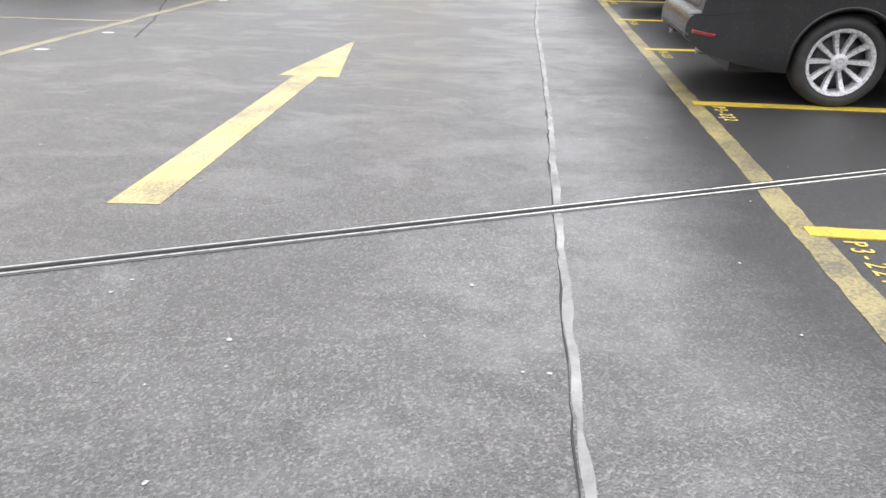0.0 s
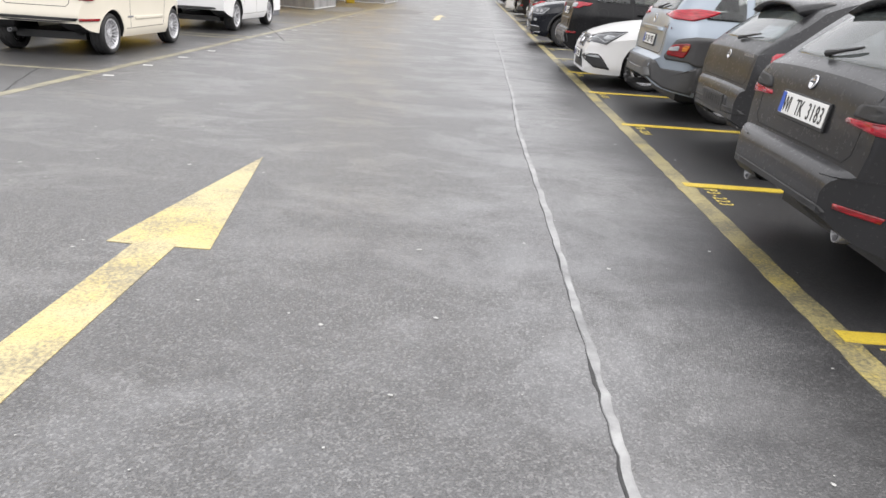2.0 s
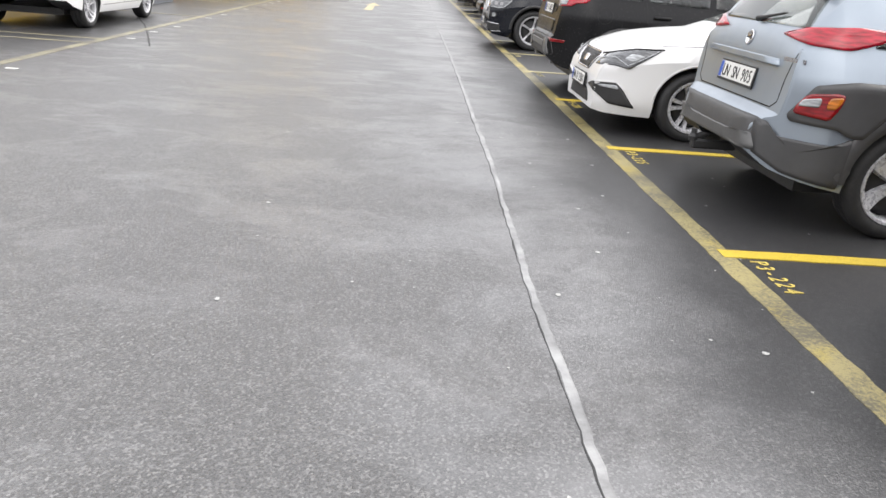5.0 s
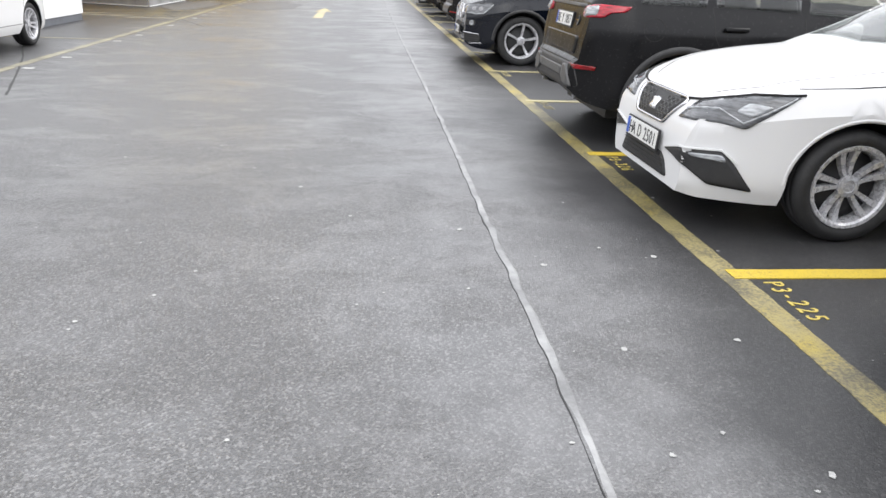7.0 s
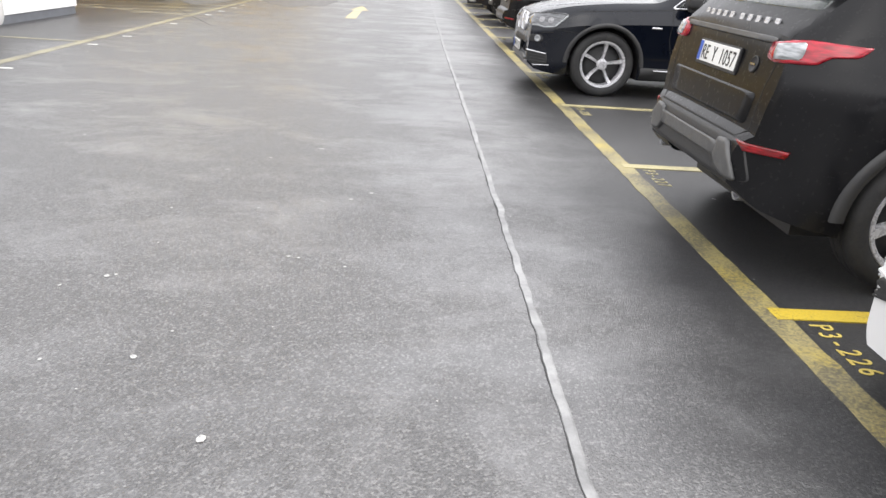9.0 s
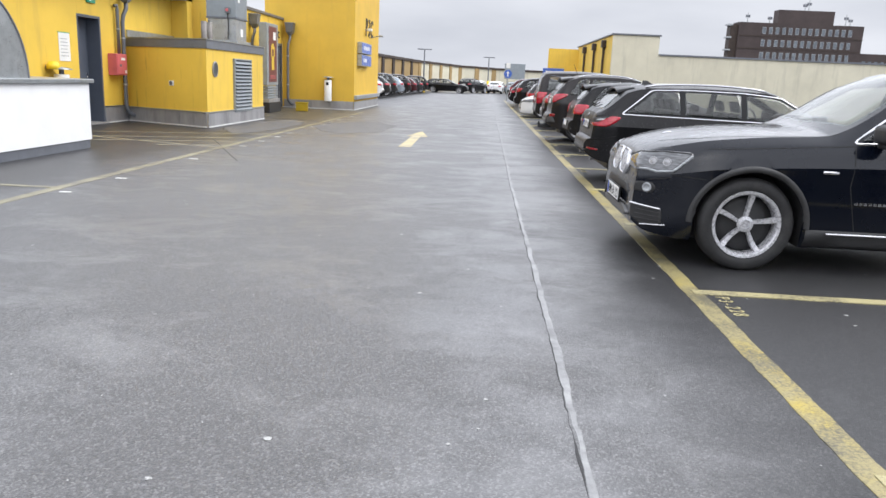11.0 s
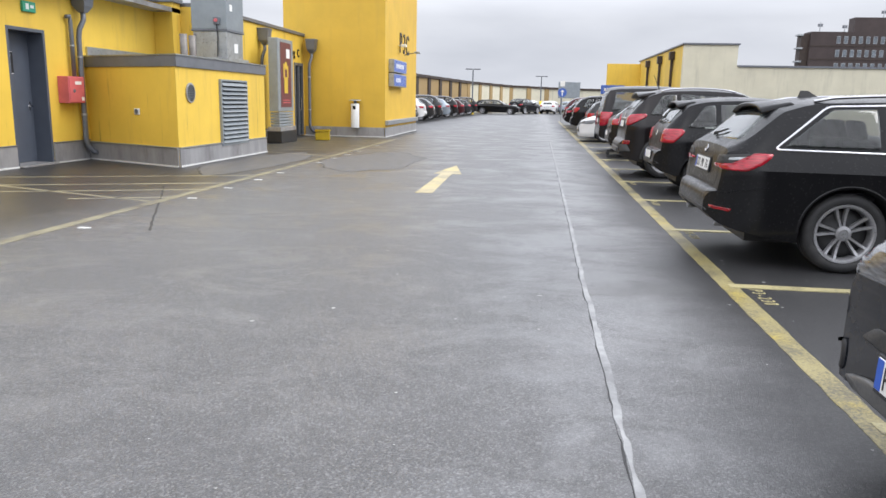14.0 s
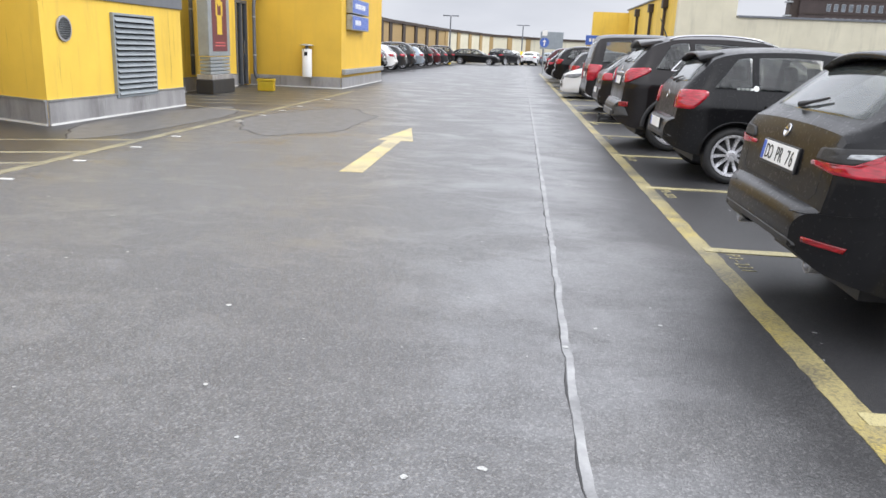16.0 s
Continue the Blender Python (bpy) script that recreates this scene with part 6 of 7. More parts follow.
# steel door in its deep reveal
door = thing("door_1", "closed dark blue-grey steel door in a deep reveal", "door", kind="structure", at=pose(WX, 34.76, 0))
part("leaf", box_bm(-0.36, -0.31, -0.48, 0.48, 0.05, 2.36, 0.004, 1), STEEL_DOOR, door)
for yy in (-0.51, 0.45):
    part("door_frame", box_bm(-0.37, 0.004, yy, yy + 0.06, 0.0, 2.42, 0.004, 1), STEEL_DOOR, door)
part("door_frame", box_bm(-0.37, 0.004, -0.45, 0.45, 2.36, 2.42, 0.004, 1), STEEL_DOOR, door)
part("threshold", box_bm(-0.36, 0.10, -0.5, 0.5, 0.0, 0.035, 0.006, 1), PLINTH, door)
part("handle", tube_bm([(-0.31, 0.36, 1.06), (-0.25, 0.36, 1.06), (-0.25, 0.24, 1.06)], 0.011, 10), CHROME, door, "steel lever handle", True)
part("handle_plate", box_bm(-0.312, -0.302, 0.335, 0.385, 0.98, 1.14, 0.003, 1), CHROME, door)
sg = part("door_sign", box_bm(-0.312, -0.305, -0.34, 0.02, 1.62, 2.02, 0.002, 1), BLACK_INK, door, "black notice with white lines")
for k in range(4):
    part("sign_line", box_bm(-0.3055, -0.303, -0.28, -0.06 + 0.02 * (k % 2), 1.70 + k * 0.075, 1.725 + k * 0.075), PAPER, sg)
for a, b, c, d in ((-0.335, 0.015, 1.625, 1.635), (-0.335, 0.015, 2.005, 2.015)):
    part("sign_edge", box_bm(-0.3055, -0.3035, a, b, c, d), PAPER, sg)

# small fittings on the wall
ex = thing("exit_sign", "small green exit sign above the steel door", "sign", at=pose(WX, 34.85, 2.78))
part("sign_body", box_bm(0.0, 0.05, -0.17, 0.17, -0.09, 0.09, 0.006, 1), GREEN, ex)
part("pictogram", box_bm(0.05, 0.054, -0.10, -0.02, -0.05, 0.05), PAPER, ex)
part("pictogram", box_bm(0.05, 0.054, 0.02, 0.11, -0.02, 0.03), PAPER, ex)
nt = thing("notice", "white paper notice framed on the yellow wall", "notice", at=pose(WX, 33.7, 1.68))
part("sheet", box_bm(0.0, 0.012, -0.21, 0.21, -0.29, 0.29, 0.003, 1), PAPER, nt)
part("notice_edge", box_bm(0.0, 0.016, -0.225, 0.225, 0.29, 0.305), GREEN, nt)
for k in range(6):
    part("notice_line", box_bm(0.012, 0.0135, -0.15, 0.10 + 0.02 * (k % 3), 0.16 - k * 0.07, 0.175 - k * 0.07), LIGHT_METAL, nt)
fb = thing("hydrant_box", "faded red metal box fixed to the wall", "metal box", at=pose(WX, 35.78, 1.37))
part("case", box_bm(0.0, 0.22, -0.25, 0.25, -0.25, 0.25, 0.012, 2), SALMON, fb)
part("box_door", box_bm(0.22, 0.235, -0.23, 0.23, -0.23, 0.23, 0.006, 1), SALMON, fb)
part("label", box_bm(0.235, 0.2365, -0.06, 0.14, 0.10, 0.16), PAPER, fb)
part("lock", lathe_bm([(0.001, 0.01), (0.03, 0.01), (0.035, 0.0), (0.001, 0.0)], 14), GREY_METAL, fb).matrix_basis = pose(0.236, -0.10, -0.02, 0, 90, 0)
part("label", box_bm(0.235, 0.2365, 0.12, 0.20, -0.20, -0.13), PAPER, fb)
cm = thing("wall_camera", "small camera on a bracket on the wall", "camera", at=pose(WX, 33.2, 3.0))
part("bracket", tube_bm([(0, 0, 0), (0.22, 0, 0.02), (0.30, 0, -0.04)], 0.02, 8), GREY_METAL, cm)
part("housing", box_bm(0.20, 0.34, -0.26, 0.10, -0.10, 0.02, 0.02, 2), LIGHT_METAL, cm)


def downpipe(x, y, ztop, foot, label):
    d = thing("downpipe", label, "downpipe", "downpipes", at=pose(x, y, 0))
    bm = bmesh.new()
    hop = []
    for z, wx, wy in ((ztop, 0.16, 0.17), (ztop - 0.06, 0.16, 0.17), (ztop - 0.34, 0.13, 0.14), (ztop - 0.46, 0.06, 0.06)):
        hop.append([bm.verts.new((0.02 + sx * wx, sy * wy, z)) for sx, sy in ((-1, -1), (1, -1), (1, 1), (-1, 1))])
    for r, q in zip(hop, hop[1:]):
        for k in range(4):
            bm.faces.new((r[k], r[(k + 1) % 4], q[(k + 1) % 4], q[k]))
    bmesh.ops.recalc_face_normals(bm, faces=bm.faces[:])
    part("hopper", bm, GREY_METAL, d)
    part("hopper_rim", box_bm(-0.155, 0.195, -0.185, 0.185, ztop - 0.04, ztop + 0.01, 0.006, 1), GREY_METAL, d)
    path = [(0.02, 0, ztop - 0.44), (0.02, 0, ztop - 0.60), (-0.02, -0.09, ztop - 0.78), (-0.04, -0.10, ztop - 0.95), (-0.04, -0.10, 0.42), (-0.03, -0.08, 0.28), (0.03, 0.02, 0.17), (0.10, 0.12, 0.13)]
    part("pipe", tube_bm(path[: None if foot else -3], 0.050, 14), GREY_METAL, d, "", True)
    for z in (0.9, 2.0):
        part("pipe_clip", lathe_bm([(0.052, -0.02), (0.058, -0.02), (0.058, 0.02), (0.052, 0.02)], 16), LIGHT_METAL, d).location = (-0.04, -0.10, z)


downpipe(WX + 0.14, 36.25, 3.30, True, "grey metal downpipe with a hopper head on the yellow wall")
downpipe(-8.46, 43.75, 3.25, False, "grey metal downpipe behind the poster stand")
downpipe(-8.28, 47.74, 3.26, True, "grey metal downpipe beside the entrance")
vp = thing("vent_pipe", "thin grey pipe above the red box", "pipe", at=pose(WX + 0.08, 35.95, 0))
part("pipe", tube_bm([(0.0, -0.12, 2.72), (0.0, -0.02, 2.74), (0.0, 0, 2.66), (0, 0, 1.62)], 0.040, 12), GREY_METAL, vp, "", True)
part("pipe_clip", lathe_bm([(0.042, -0.015), (0.048, -0.015), (0.048, 0.015), (0.042, 0.015)], 14), LIGHT_METAL, vp).location = (0, 0, 2.2)

# plant-room annex with an oblique front
ANNEX = [(-9.45, 36.45), (-7.0, 35.33), (-6.95, 39.65), (-9.45, 39.65)]


def grown(pts, d):
    cx, cy = sum(p[0] for p in pts) / 4, sum(p[1] for p in pts) / 4
    out = []
    for px, py in pts:
        v = Vector((px - cx, py - cy))
        out.append((px + d * (1 if v.x > 0 else -0.02), py + d * (1 if v.y > 0 else -1)))
    return out


annex = tagged(new("annex"), "low yellow plant room with grey cap and zinc plinth", "plant room", kind="structure")
part("annex_wall", prism_bm(ANNEX, 0.0, 1.82), YELLOW, annex)
part("cap", prism_bm(grown(ANNEX, 0.035), 1.82, 2.02, 0.006), GREY_METAL, annex)
part("cap_edge", prism_bm(grown(ANNEX, 0.055), 2.02, 2.045, 0.004), LIGHT_METAL, annex)
for (ax, ay), (bx, by), parts_n in ((ANNEX[0], ANNEX[1], 3), (ANNEX[1], ANNEX[2], 3)):
    a, b = Vector((ax, ay)), Vector((bx, by))
    d = (b - a).normalized()
    nrm = Vector((d.y, -d.x))
    for k in range(parts_n):
        p0, p1 = a + (b - a) * (k / parts_n) + d * 0.003, a + (b - a) * ((k + 1) / parts_n) - d * 0.003
        q = [p0 + nrm * 0.03, p1 + nrm * 0.03, p1 - nrm * 0.02, p0 - nrm * 0.02]
        part("plinth_sheet", prism_bm([(v.x, v.y) for v in q], 0, 0.345), PLINTH, annex)
    q = [a + nrm * 0.05, b + nrm * 0.05, b - nrm * 0.02, a - nrm * 0.02]
    part("drip_edge", prism_bm([(v.x, v.y) for v in q], 0.345, 0.365), LIGHT_METAL, annex)
    q = [a + nrm * 0.042, b + nrm * 0.042, b + nrm * 0.031, a + nrm * 0.031]
    part("foot_seal", prism_bm([(v.x, v.y) for v in q], 0.0, 0.028), STUD, annex)

lv = thing("louvre_grille", "grey metal louvre grille set in the yellow wall", "louvre", at=pose(-6.965, 37.83, 0.97))
for a, b, c, d in ((-0.70, -0.655, -0.68, 0.68), (0.655, 0.70, -0.68, 0.68), (-0.655, 0.655, 0.64, 0.68), (-0.655, 0.655, -0.68, -0.64)):
    part("louvre_frame", box_bm(-0.03, 0.045, a, b, c, d, 0.005, 1), LOUVRE, lv)
part("louvre_back", box_bm(-0.03, 0.014, -0.655, 0.655, -0.64, 0.64), GAP, lv)
for k in range(14):
    bm = box_bm(-0.004, 0.004, -0.655, 0.655, -0.052, 0.052, 0.002, 1)
    sl = part("slat", bm, LOUVRE, lv)
    sl.matrix_basis = pose(0.036, 0, -0.59 + k * 0.0905, 0, -42, 0)
rv = thing("round_vent", "round vent grille in the yellow wall", "vent", at=pose(-6.99, 35.86, 1.36))
part("ring", lathe_bm([(0.155, 0.0), (0.185, 0.0), (0.185, 0.02), (0.155, 0.024)], 28), PLINTH, rv).matrix_basis = pose(0, 0, 0, 0, 90, 0)
part("vent_back", lathe_bm([(0.001, 0.004), (0.158, 0.004)], 28), GAP, rv).matrix_basis = pose(0, 0, 0, 0, 90, 0)
for k in range(9):
    z = -0.128 + k * 0.032
    w = math.sqrt(max(0.0001, 0.155 ** 2 - z * z))
    part("vent_slat", box_bm(-0.0025, 0.0025, -w, w, -0.013, 0.013), LIGHT_METAL, rv).matrix_basis = pose(0.012, 0, z, 0, 40, 0)
front_dir = (Vector(ANNEX[1]) - Vector(ANNEX[0])).normalized()
front_turn = math.degrees(math.atan2(front_dir.y, front_dir.x))
oc = Vector(ANNEX[0]) + front_dir * 1.55
sc = thing("wall_socket", "small weathered outlet on the yellow annex wall", "outlet", at=pose(oc.x, oc.y, 0.99, 0, 0, front_turn))
part("socket_plate", box_bm(-0.08, 0.08, -0.018, 0.002, -0.06, 0.06, 0.008, 1), PAPER, sc)
part("socket_hole", lathe_bm([(0.001, 0.0), (0.045, 0.0), (0.05, 0.012), (0.001, 0.012)], 16), GREY_METAL, sc).matrix_basis = pose(0, -0.018, 0, 90, 0, 0)

ah = thing("air_handling_unit", "galvanised air unit on the annex roof", "air unit", at=pose(-7.68, 38.85, 2.045))
SHEET = surface("blue_grey_sheet", (0.24, 0.27, 0.29), 0.4, 0.3, 0.12, 3, 40, 0.04)
part("base_frame", box_bm(-0.50, 0.46, -0.58, 0.56, 0.0, 0.09, 0.006, 1), LIGHT_METAL, ah)
part("lower_case", box_bm(-0.40, 0.37, -0.46, 0.46, 0.09, 0.66, 0.012, 1), LIGHT_METAL, ah)
part("case_flange", box_bm(-0.43, 0.40, -0.49, 0.49, 0.66, 0.70, 0.006, 1), GREY_METAL, ah)
part("upper_case", box_bm(-0.42, 0.39, -0.48, 0.48, 0.70, 2.6, 0.012, 1), SHEET, ah)
part("switch", box_bm(0.10, 0.24, -0.54, -0.48, 0.80, 0.95, 0.01, 1), GREY_METAL, ah)
part("switch_knob", lathe_bm([(0.001, 0.03), (0.035, 0.03), (0.04, 0.0), (0.001, 0.0)], 14), SALMON, ah).matrix_basis = pose(0.17, -0.54, 0.88, 90, 0, 0)
part("cable", tube_bm([(0.17, -0.50, 0.80), (0.18, -0.49, 0.5), (0.17, -0.50, 0.12)], 0.012, 8), DARK, ah)
part("label", box_bm(0.37, 0.374, -0.05, 0.15, 0.22, 0.42), PAPER, ah)
part("label", box_bm(0.391, 0.395, -0.30, -0.16, 1.1, 1.24), PAPER, ah)
for zz in (0.2, 0.52):
    part("latch", box_bm(-0.38, -0.33, -0.485, -0.46, zz, zz + 0.08, 0.006, 1), GREY_METAL, ah)
for k, yy in enumerate((37.25, 37.65)):
    st = thing("exhaust_stack", "short metal exhaust pipe on the annex roof", "pipe", "exhaust pipes", at=pose(-7.75, yy, 2.045))
    part("pipe", lathe_bm([(0.075, 0.0), (0.075, 0.50), (0.062, 0.50), (0.062, 0.36)], 20), DULL_PIPE, st, "", True)
    part("collar", lathe_bm([(0.10, 0.0), (0.14, 0.0), (0.14, 0.02), (0.10, 0.06)], 20), GREY_METAL, st)
tagged(part("flashing", box_bm(WX, WX + 0.05, 36.5, 39.6, 2.045, 2.22, 0.006, 1), LIGHT_METAL), "pale metal flashing where the annex roof meets the wall", "flashing", kind="structure")

# poster stand and entrance
ps = thing("poster_stand", "grey metal poster stand with a plum poster", "poster stand", at=pose(-7.95, 43.72, 0))
part("foot", box_bm(-0.22, 0.22, -0.70, 0.70, 0.0, 0.34, 0.02, 2), DARK, ps)
part("foot_cap", box_bm(-0.20, 0.20, -0.68, 0.68, 0.34, 0.46, 0.015, 2), PLINTH, ps)
for k in range(5):
    part("rib", box_bm(-0.14, 0.14, -0.62, 0.62, 0.47 + k * 0.085, 0.54 + k * 0.085, 0.012, 2), LOUVRE, ps)
part("case", box_bm(-0.14, 0.14, -0.67, 0.67, 0.90, 2.95, 0.02, 2), LOUVRE, ps)
pp = part("poster", box_bm(0.14, 0.146, -0.46, 0.46, 1.02, 2.85), POSTER, ps, "plum poster with a golden figure of plain shapes")
part("poster_figure", box_bm(0.146, 0.149, -0.16, 0.14, 1.42, 1.88), POSTER_GOLD, pp)
part("poster_figure", box_bm(0.146, 0.149, -0.22, -0.12, 1.86, 2.25), POSTER_GOLD, pp)
part("poster_figure", box_bm(0.146, 0.149, 0.10, 0.20, 1.86, 2.20), POSTER_GOLD, pp)
part("poster_figure", lathe_bm([(0.001, 0.003), (0.11, 0.003), (0.11, 0.0)], 20), POSTER_GOLD, pp).matrix_basis = pose(0.146, 0, 2.20, 0, 90, 0)
part("poster_bubble", box_bm(0.146, 0.149, 0.04, 0.34, 2.42, 2.68), PAPER, pp)
for k in range(2):
    part("poster_line", box_bm(0.146, 0.149, -0.30, 0.32, 1.14 + k * 0.07, 1.165 + k * 0.07), SALMON, pp)
dr = thing("door_2", "closed dark glazed entrance door in the yellow wall", "door", kind="structure", at=pose(-8.6, 47.3, 0))
for a, b in ((-0.45, -0.39), (0.39, 0.45), (-0.03, 0.03)):
    part("door_frame", box_bm(-0.10, 0.03, a, b, 0.02, 2.45, 0.004, 1), GREY_METAL, dr)
part("door_frame", box_bm(-0.10, 0.03, -0.39, 0.39, 2.36, 2.45, 0.004, 1), GREY_METAL, dr)
for a, b in ((-0.39, -0.03), (0.03, 0.39)):
    part("pane", box_bm(-0.05, -0.03, a, b, 0.06, 2.36), GLASS, dr)
part("door_handle", tube_bm([(0.03, 0.07, 0.9), (0.07, 0.07, 0.9), (0.07, 0.07, 1.3), (0.03, 0.07, 1.3)], 0.012, 8), CHROME, dr)
lt = thing("wall_lettering", "black lettering over the entrance door", "lettering", at=pose(-8.588, 46.45, 2.78, 90, 0, 90))
letters("character", "Eingang C", 0.36, BLACK_INK, lt, pose(0, 0, 0), 1.9, 0.012, 1.0)
gb = thing("grit_box", "small bright yellow grit box on the asphalt", "box", at=pose(-7.2, 45.35, 0, 0, 0, 12))
part("tub", box_bm(-0.22, 0.22, -0.19, 0.19, 0.0, 0.26, 0.03, 2), GRIT_YELLOW, gb)
part("lid", box_bm(-0.235, 0.235, -0.205, 0.205, 0.26, 0.33, 0.025, 2), GRIT_YELLOW, gb)

# stair tower
lt = thing("wall_lettering", "black lettering over the entrance door", "lettering", at=pose(-8.588, 46.45, 2.78, 90, 0, 90))
letters("character", "Eingang C", 0.36, BLACK_INK, lt, pose(0, 0, 0), 1.9, 0.012, 1.0)
gb = thing("grit_box", "small bright yellow grit box on the asphalt", "box", at=pose(-7.2, 45.35, 0, 0, 0, 12))
part("tub", box_bm(-0.22, 0.22, -0.19, 0.19, 0.0, 0.26, 0.03, 2), GRIT_YELLOW, gb)
part("lid", box_bm(-0.235, 0.235, -0.205, 0.205, 0.26, 0.33, 0.025, 2), GRIT_YELLOW, gb)

# stair tower
tower = tagged(new("tower"), "tall yellow rendered stair tower with zinc plinth", "tower", kind="structure")
# walls in the darkened yellow, which carries shade in its colour
part("tower_wall", box_bm(-9.3, -5.72, 47.9, 54.5, 0, 7.6), YELLOW_SHADED, tower)
part("tower_coping", box_bm(-9.36, -5.66, 47.84, 54.56, 7.6, 7.75, 0.01, 1), GREY_METAL, tower)
for k in range(3):
    part("plinth_sheet", box_bm(-8.55 + k * 0.94, -7.62 + k * 0.94, 47.872, 47.92, 0, 0.33), PLINTH, tower)
for k in range(6):
    part("plinth_sheet", box_bm(-5.74, -5.692, 47.90 + k * 1.1, 48.99 + k * 1.1, 0, 0.33), PLINTH, tower)
part("guard_rail", box_bm(-5.715, -5.60, 47.95, 54.45, 0.42, 0.58, 0.01, 1), LIGHT_METAL, tower)
part("foot_seal", box_bm(-5.69, -5.678, 47.88, 54.5, 0, 0.028), STUD, tower)
part("foot_seal", box_bm(-8.6, -5.69, 47.858, 47.871, 0, 0.028), STUD, tower)
for k, zc in enumerate((2.47, 1.98)):
    sb = thing("sign_box", "blue illuminated direction sign on the tower", "sign", "direction signs", at=pose(-5.72, 49.75, zc))
    part("sign_case", box_bm(0.0, 0.20, -1.25, 1.25, -0.225, 0.225, 0.015, 2), LIGHT_METAL, sb)
    part("sign_face", box_bm(0.20, 0.206, -1.2, 1.2, -0.195, 0.195), BLUE_SIGN, sb)
    for j in range(7 if k == 0 else 4):
        part("sign_mark", box_bm(0.206, 0.209, -0.85 + j * 0.22, -0.70 + j * 0.22, -0.07, 0.08), PAPER, sb)
lt = thing("wall_lettering", "black lettering on the tower wall", "lettering", at=pose(-5.708, 51.5, 3.42, 90, 0, 90))
letters("character", "P3C", 1.05, BLACK_INK, lt, pose(0, 0, 0), 2.2, 0.014, 1.0)
wl2 = thing("wall_lamp", "small floodlight on an arm above the sign", "lamp", at=pose(-5.72, 51.6, 3.0))
part("arm", tube_bm([(0, 0, 0), (0.45, 0, 0.10)], 0.016, 8), GREY_METAL, wl2)
part("lamp_head", box_bm(0.40, 0.62, -0.10, 0.10, 0.06, 0.14, 0.02, 2), LIGHT_METAL, wl2)
wl3 = thing("wall_camera", "small pale camera under the lettering on the tower", "camera", at=pose(-5.72, 50.4, 3.28))
part("arm", tube_bm([(0, 0, 0), (0.2, 0, -0.02)], 0.018, 8), LIGHT_METAL, wl3)
part("housing", box_bm(0.12, 0.30, -0.16, 0.10, -0.06, 0.04, 0.02, 2), PAPER, wl3)


def ash_bin(at):
    b = thing("ash_bin", "white cylindrical waste bin with a metal hood", "bin", "bins", at=at)
    part("cylinder", lathe_bm([(0.001, 0.0), (0.14, 0.0), (0.145, 0.02), (0.145, 0.80), (0.135, 0.82), (0.12, 0.82)], 28), PAPER, b, "", True)
    part("ash_bowl", lathe_bm([(0.05, 0.80), (0.05, 0.90), (0.06, 0.92)], 16), GREY_METAL, b, "", True)
    part("hood", lathe_bm([(0.001, 0.97), (0.14, 0.955), (0.22, 0.925), (0.215, 0.915), (0.05, 0.92)], 28), LIGHT_METAL, b, "", True)
    part("slot", box_bm(0.10, 0.150, -0.05, 0.05, 0.62, 0.74, 0.01, 1), GAP, b)
    part("wall_mount", box_bm(-0.25, -0.12, -0.06, 0.06, 0.25, 0.6), GREY_METAL, b)
    return b


ash_bin(pose(-6.72, 47.68, 0.32, 0, 0, -90))
ash_bin(pose(WX + 0.22, 33.15, 0.30))
sb = thing("fan_housing", "yellow plastic lamp cap over the bin", "cap", at=pose(WX, 33.0, 1.22))
part("cap", lathe_bm([(0.001, 0.16), (0.08, 0.15), (0.13, 0.08), (0.13, 0.0), (0.001, 0.0)], 20), GRIT_YELLOW, sb, "", True).location = (0.14, 0, 0)
part("bracket", box_bm(0, 0.14, -0.04, 0.04, 0.02, 0.08), GREY_METAL, sb)

# low white shaft wall with a barrel rooflight
shaft = tagged(new("shaft_wall"), "low white rendered shaft wall with grey coping", "wall", kind="structure")
part("shaft_body", box_bm(-8.45, -6.95, 25.9, 29.95, 0.14, 1.05), WHITE_WALL, shaft)
part("shaft_plinth", box_bm(-8.43, -6.97, 25.92, 29.93, 0.0, 0.14), GREY_METAL, shaft)
part("shaft_coping", box_bm(-8.50, -6.89, 25.84, 30.02, 1.05, 1.115, 0.008, 1), LIGHT_METAL, shaft)
rl = thing("barrel_rooflight", "grey sheet-metal barrel hood on the shaft", "rooflight", at=pose(-7.7, 27.45, 1.115))
bm = bmesh.new()
prev = None
for k in range(25):
    t = math.pi * k / 24
    row = [bm.verts.new((-0.62, 1.2 * math.cos(t), 1.22 * math.sin(t))), bm.verts.new((0.55, 1.2 * math.cos(t), 1.22 * math.sin(t)))]
    if prev:
        bm.faces.new((prev[0], prev[1], row[1], row[0]))
    prev = row
for e in (0, 1):
    bm.verts.ensure_lookup_table()
    bm.faces.new([bm.verts[2 * k + e] for k in range(25)])
bmesh.ops.recalc_face_normals(bm, faces=bm.faces[:])
part("hood", bm, LIGHT_METAL, rl)
for xx in (-0.62, -0.04, 0.55):
    rib = tube_bm([(xx, 1.21 * math.cos(math.pi * k / 24), 1.23 * math.sin(math.pi * k / 24)) for k in range(25)], 0.018, 6)
    part("rib", rib, GREY_METAL, rl)

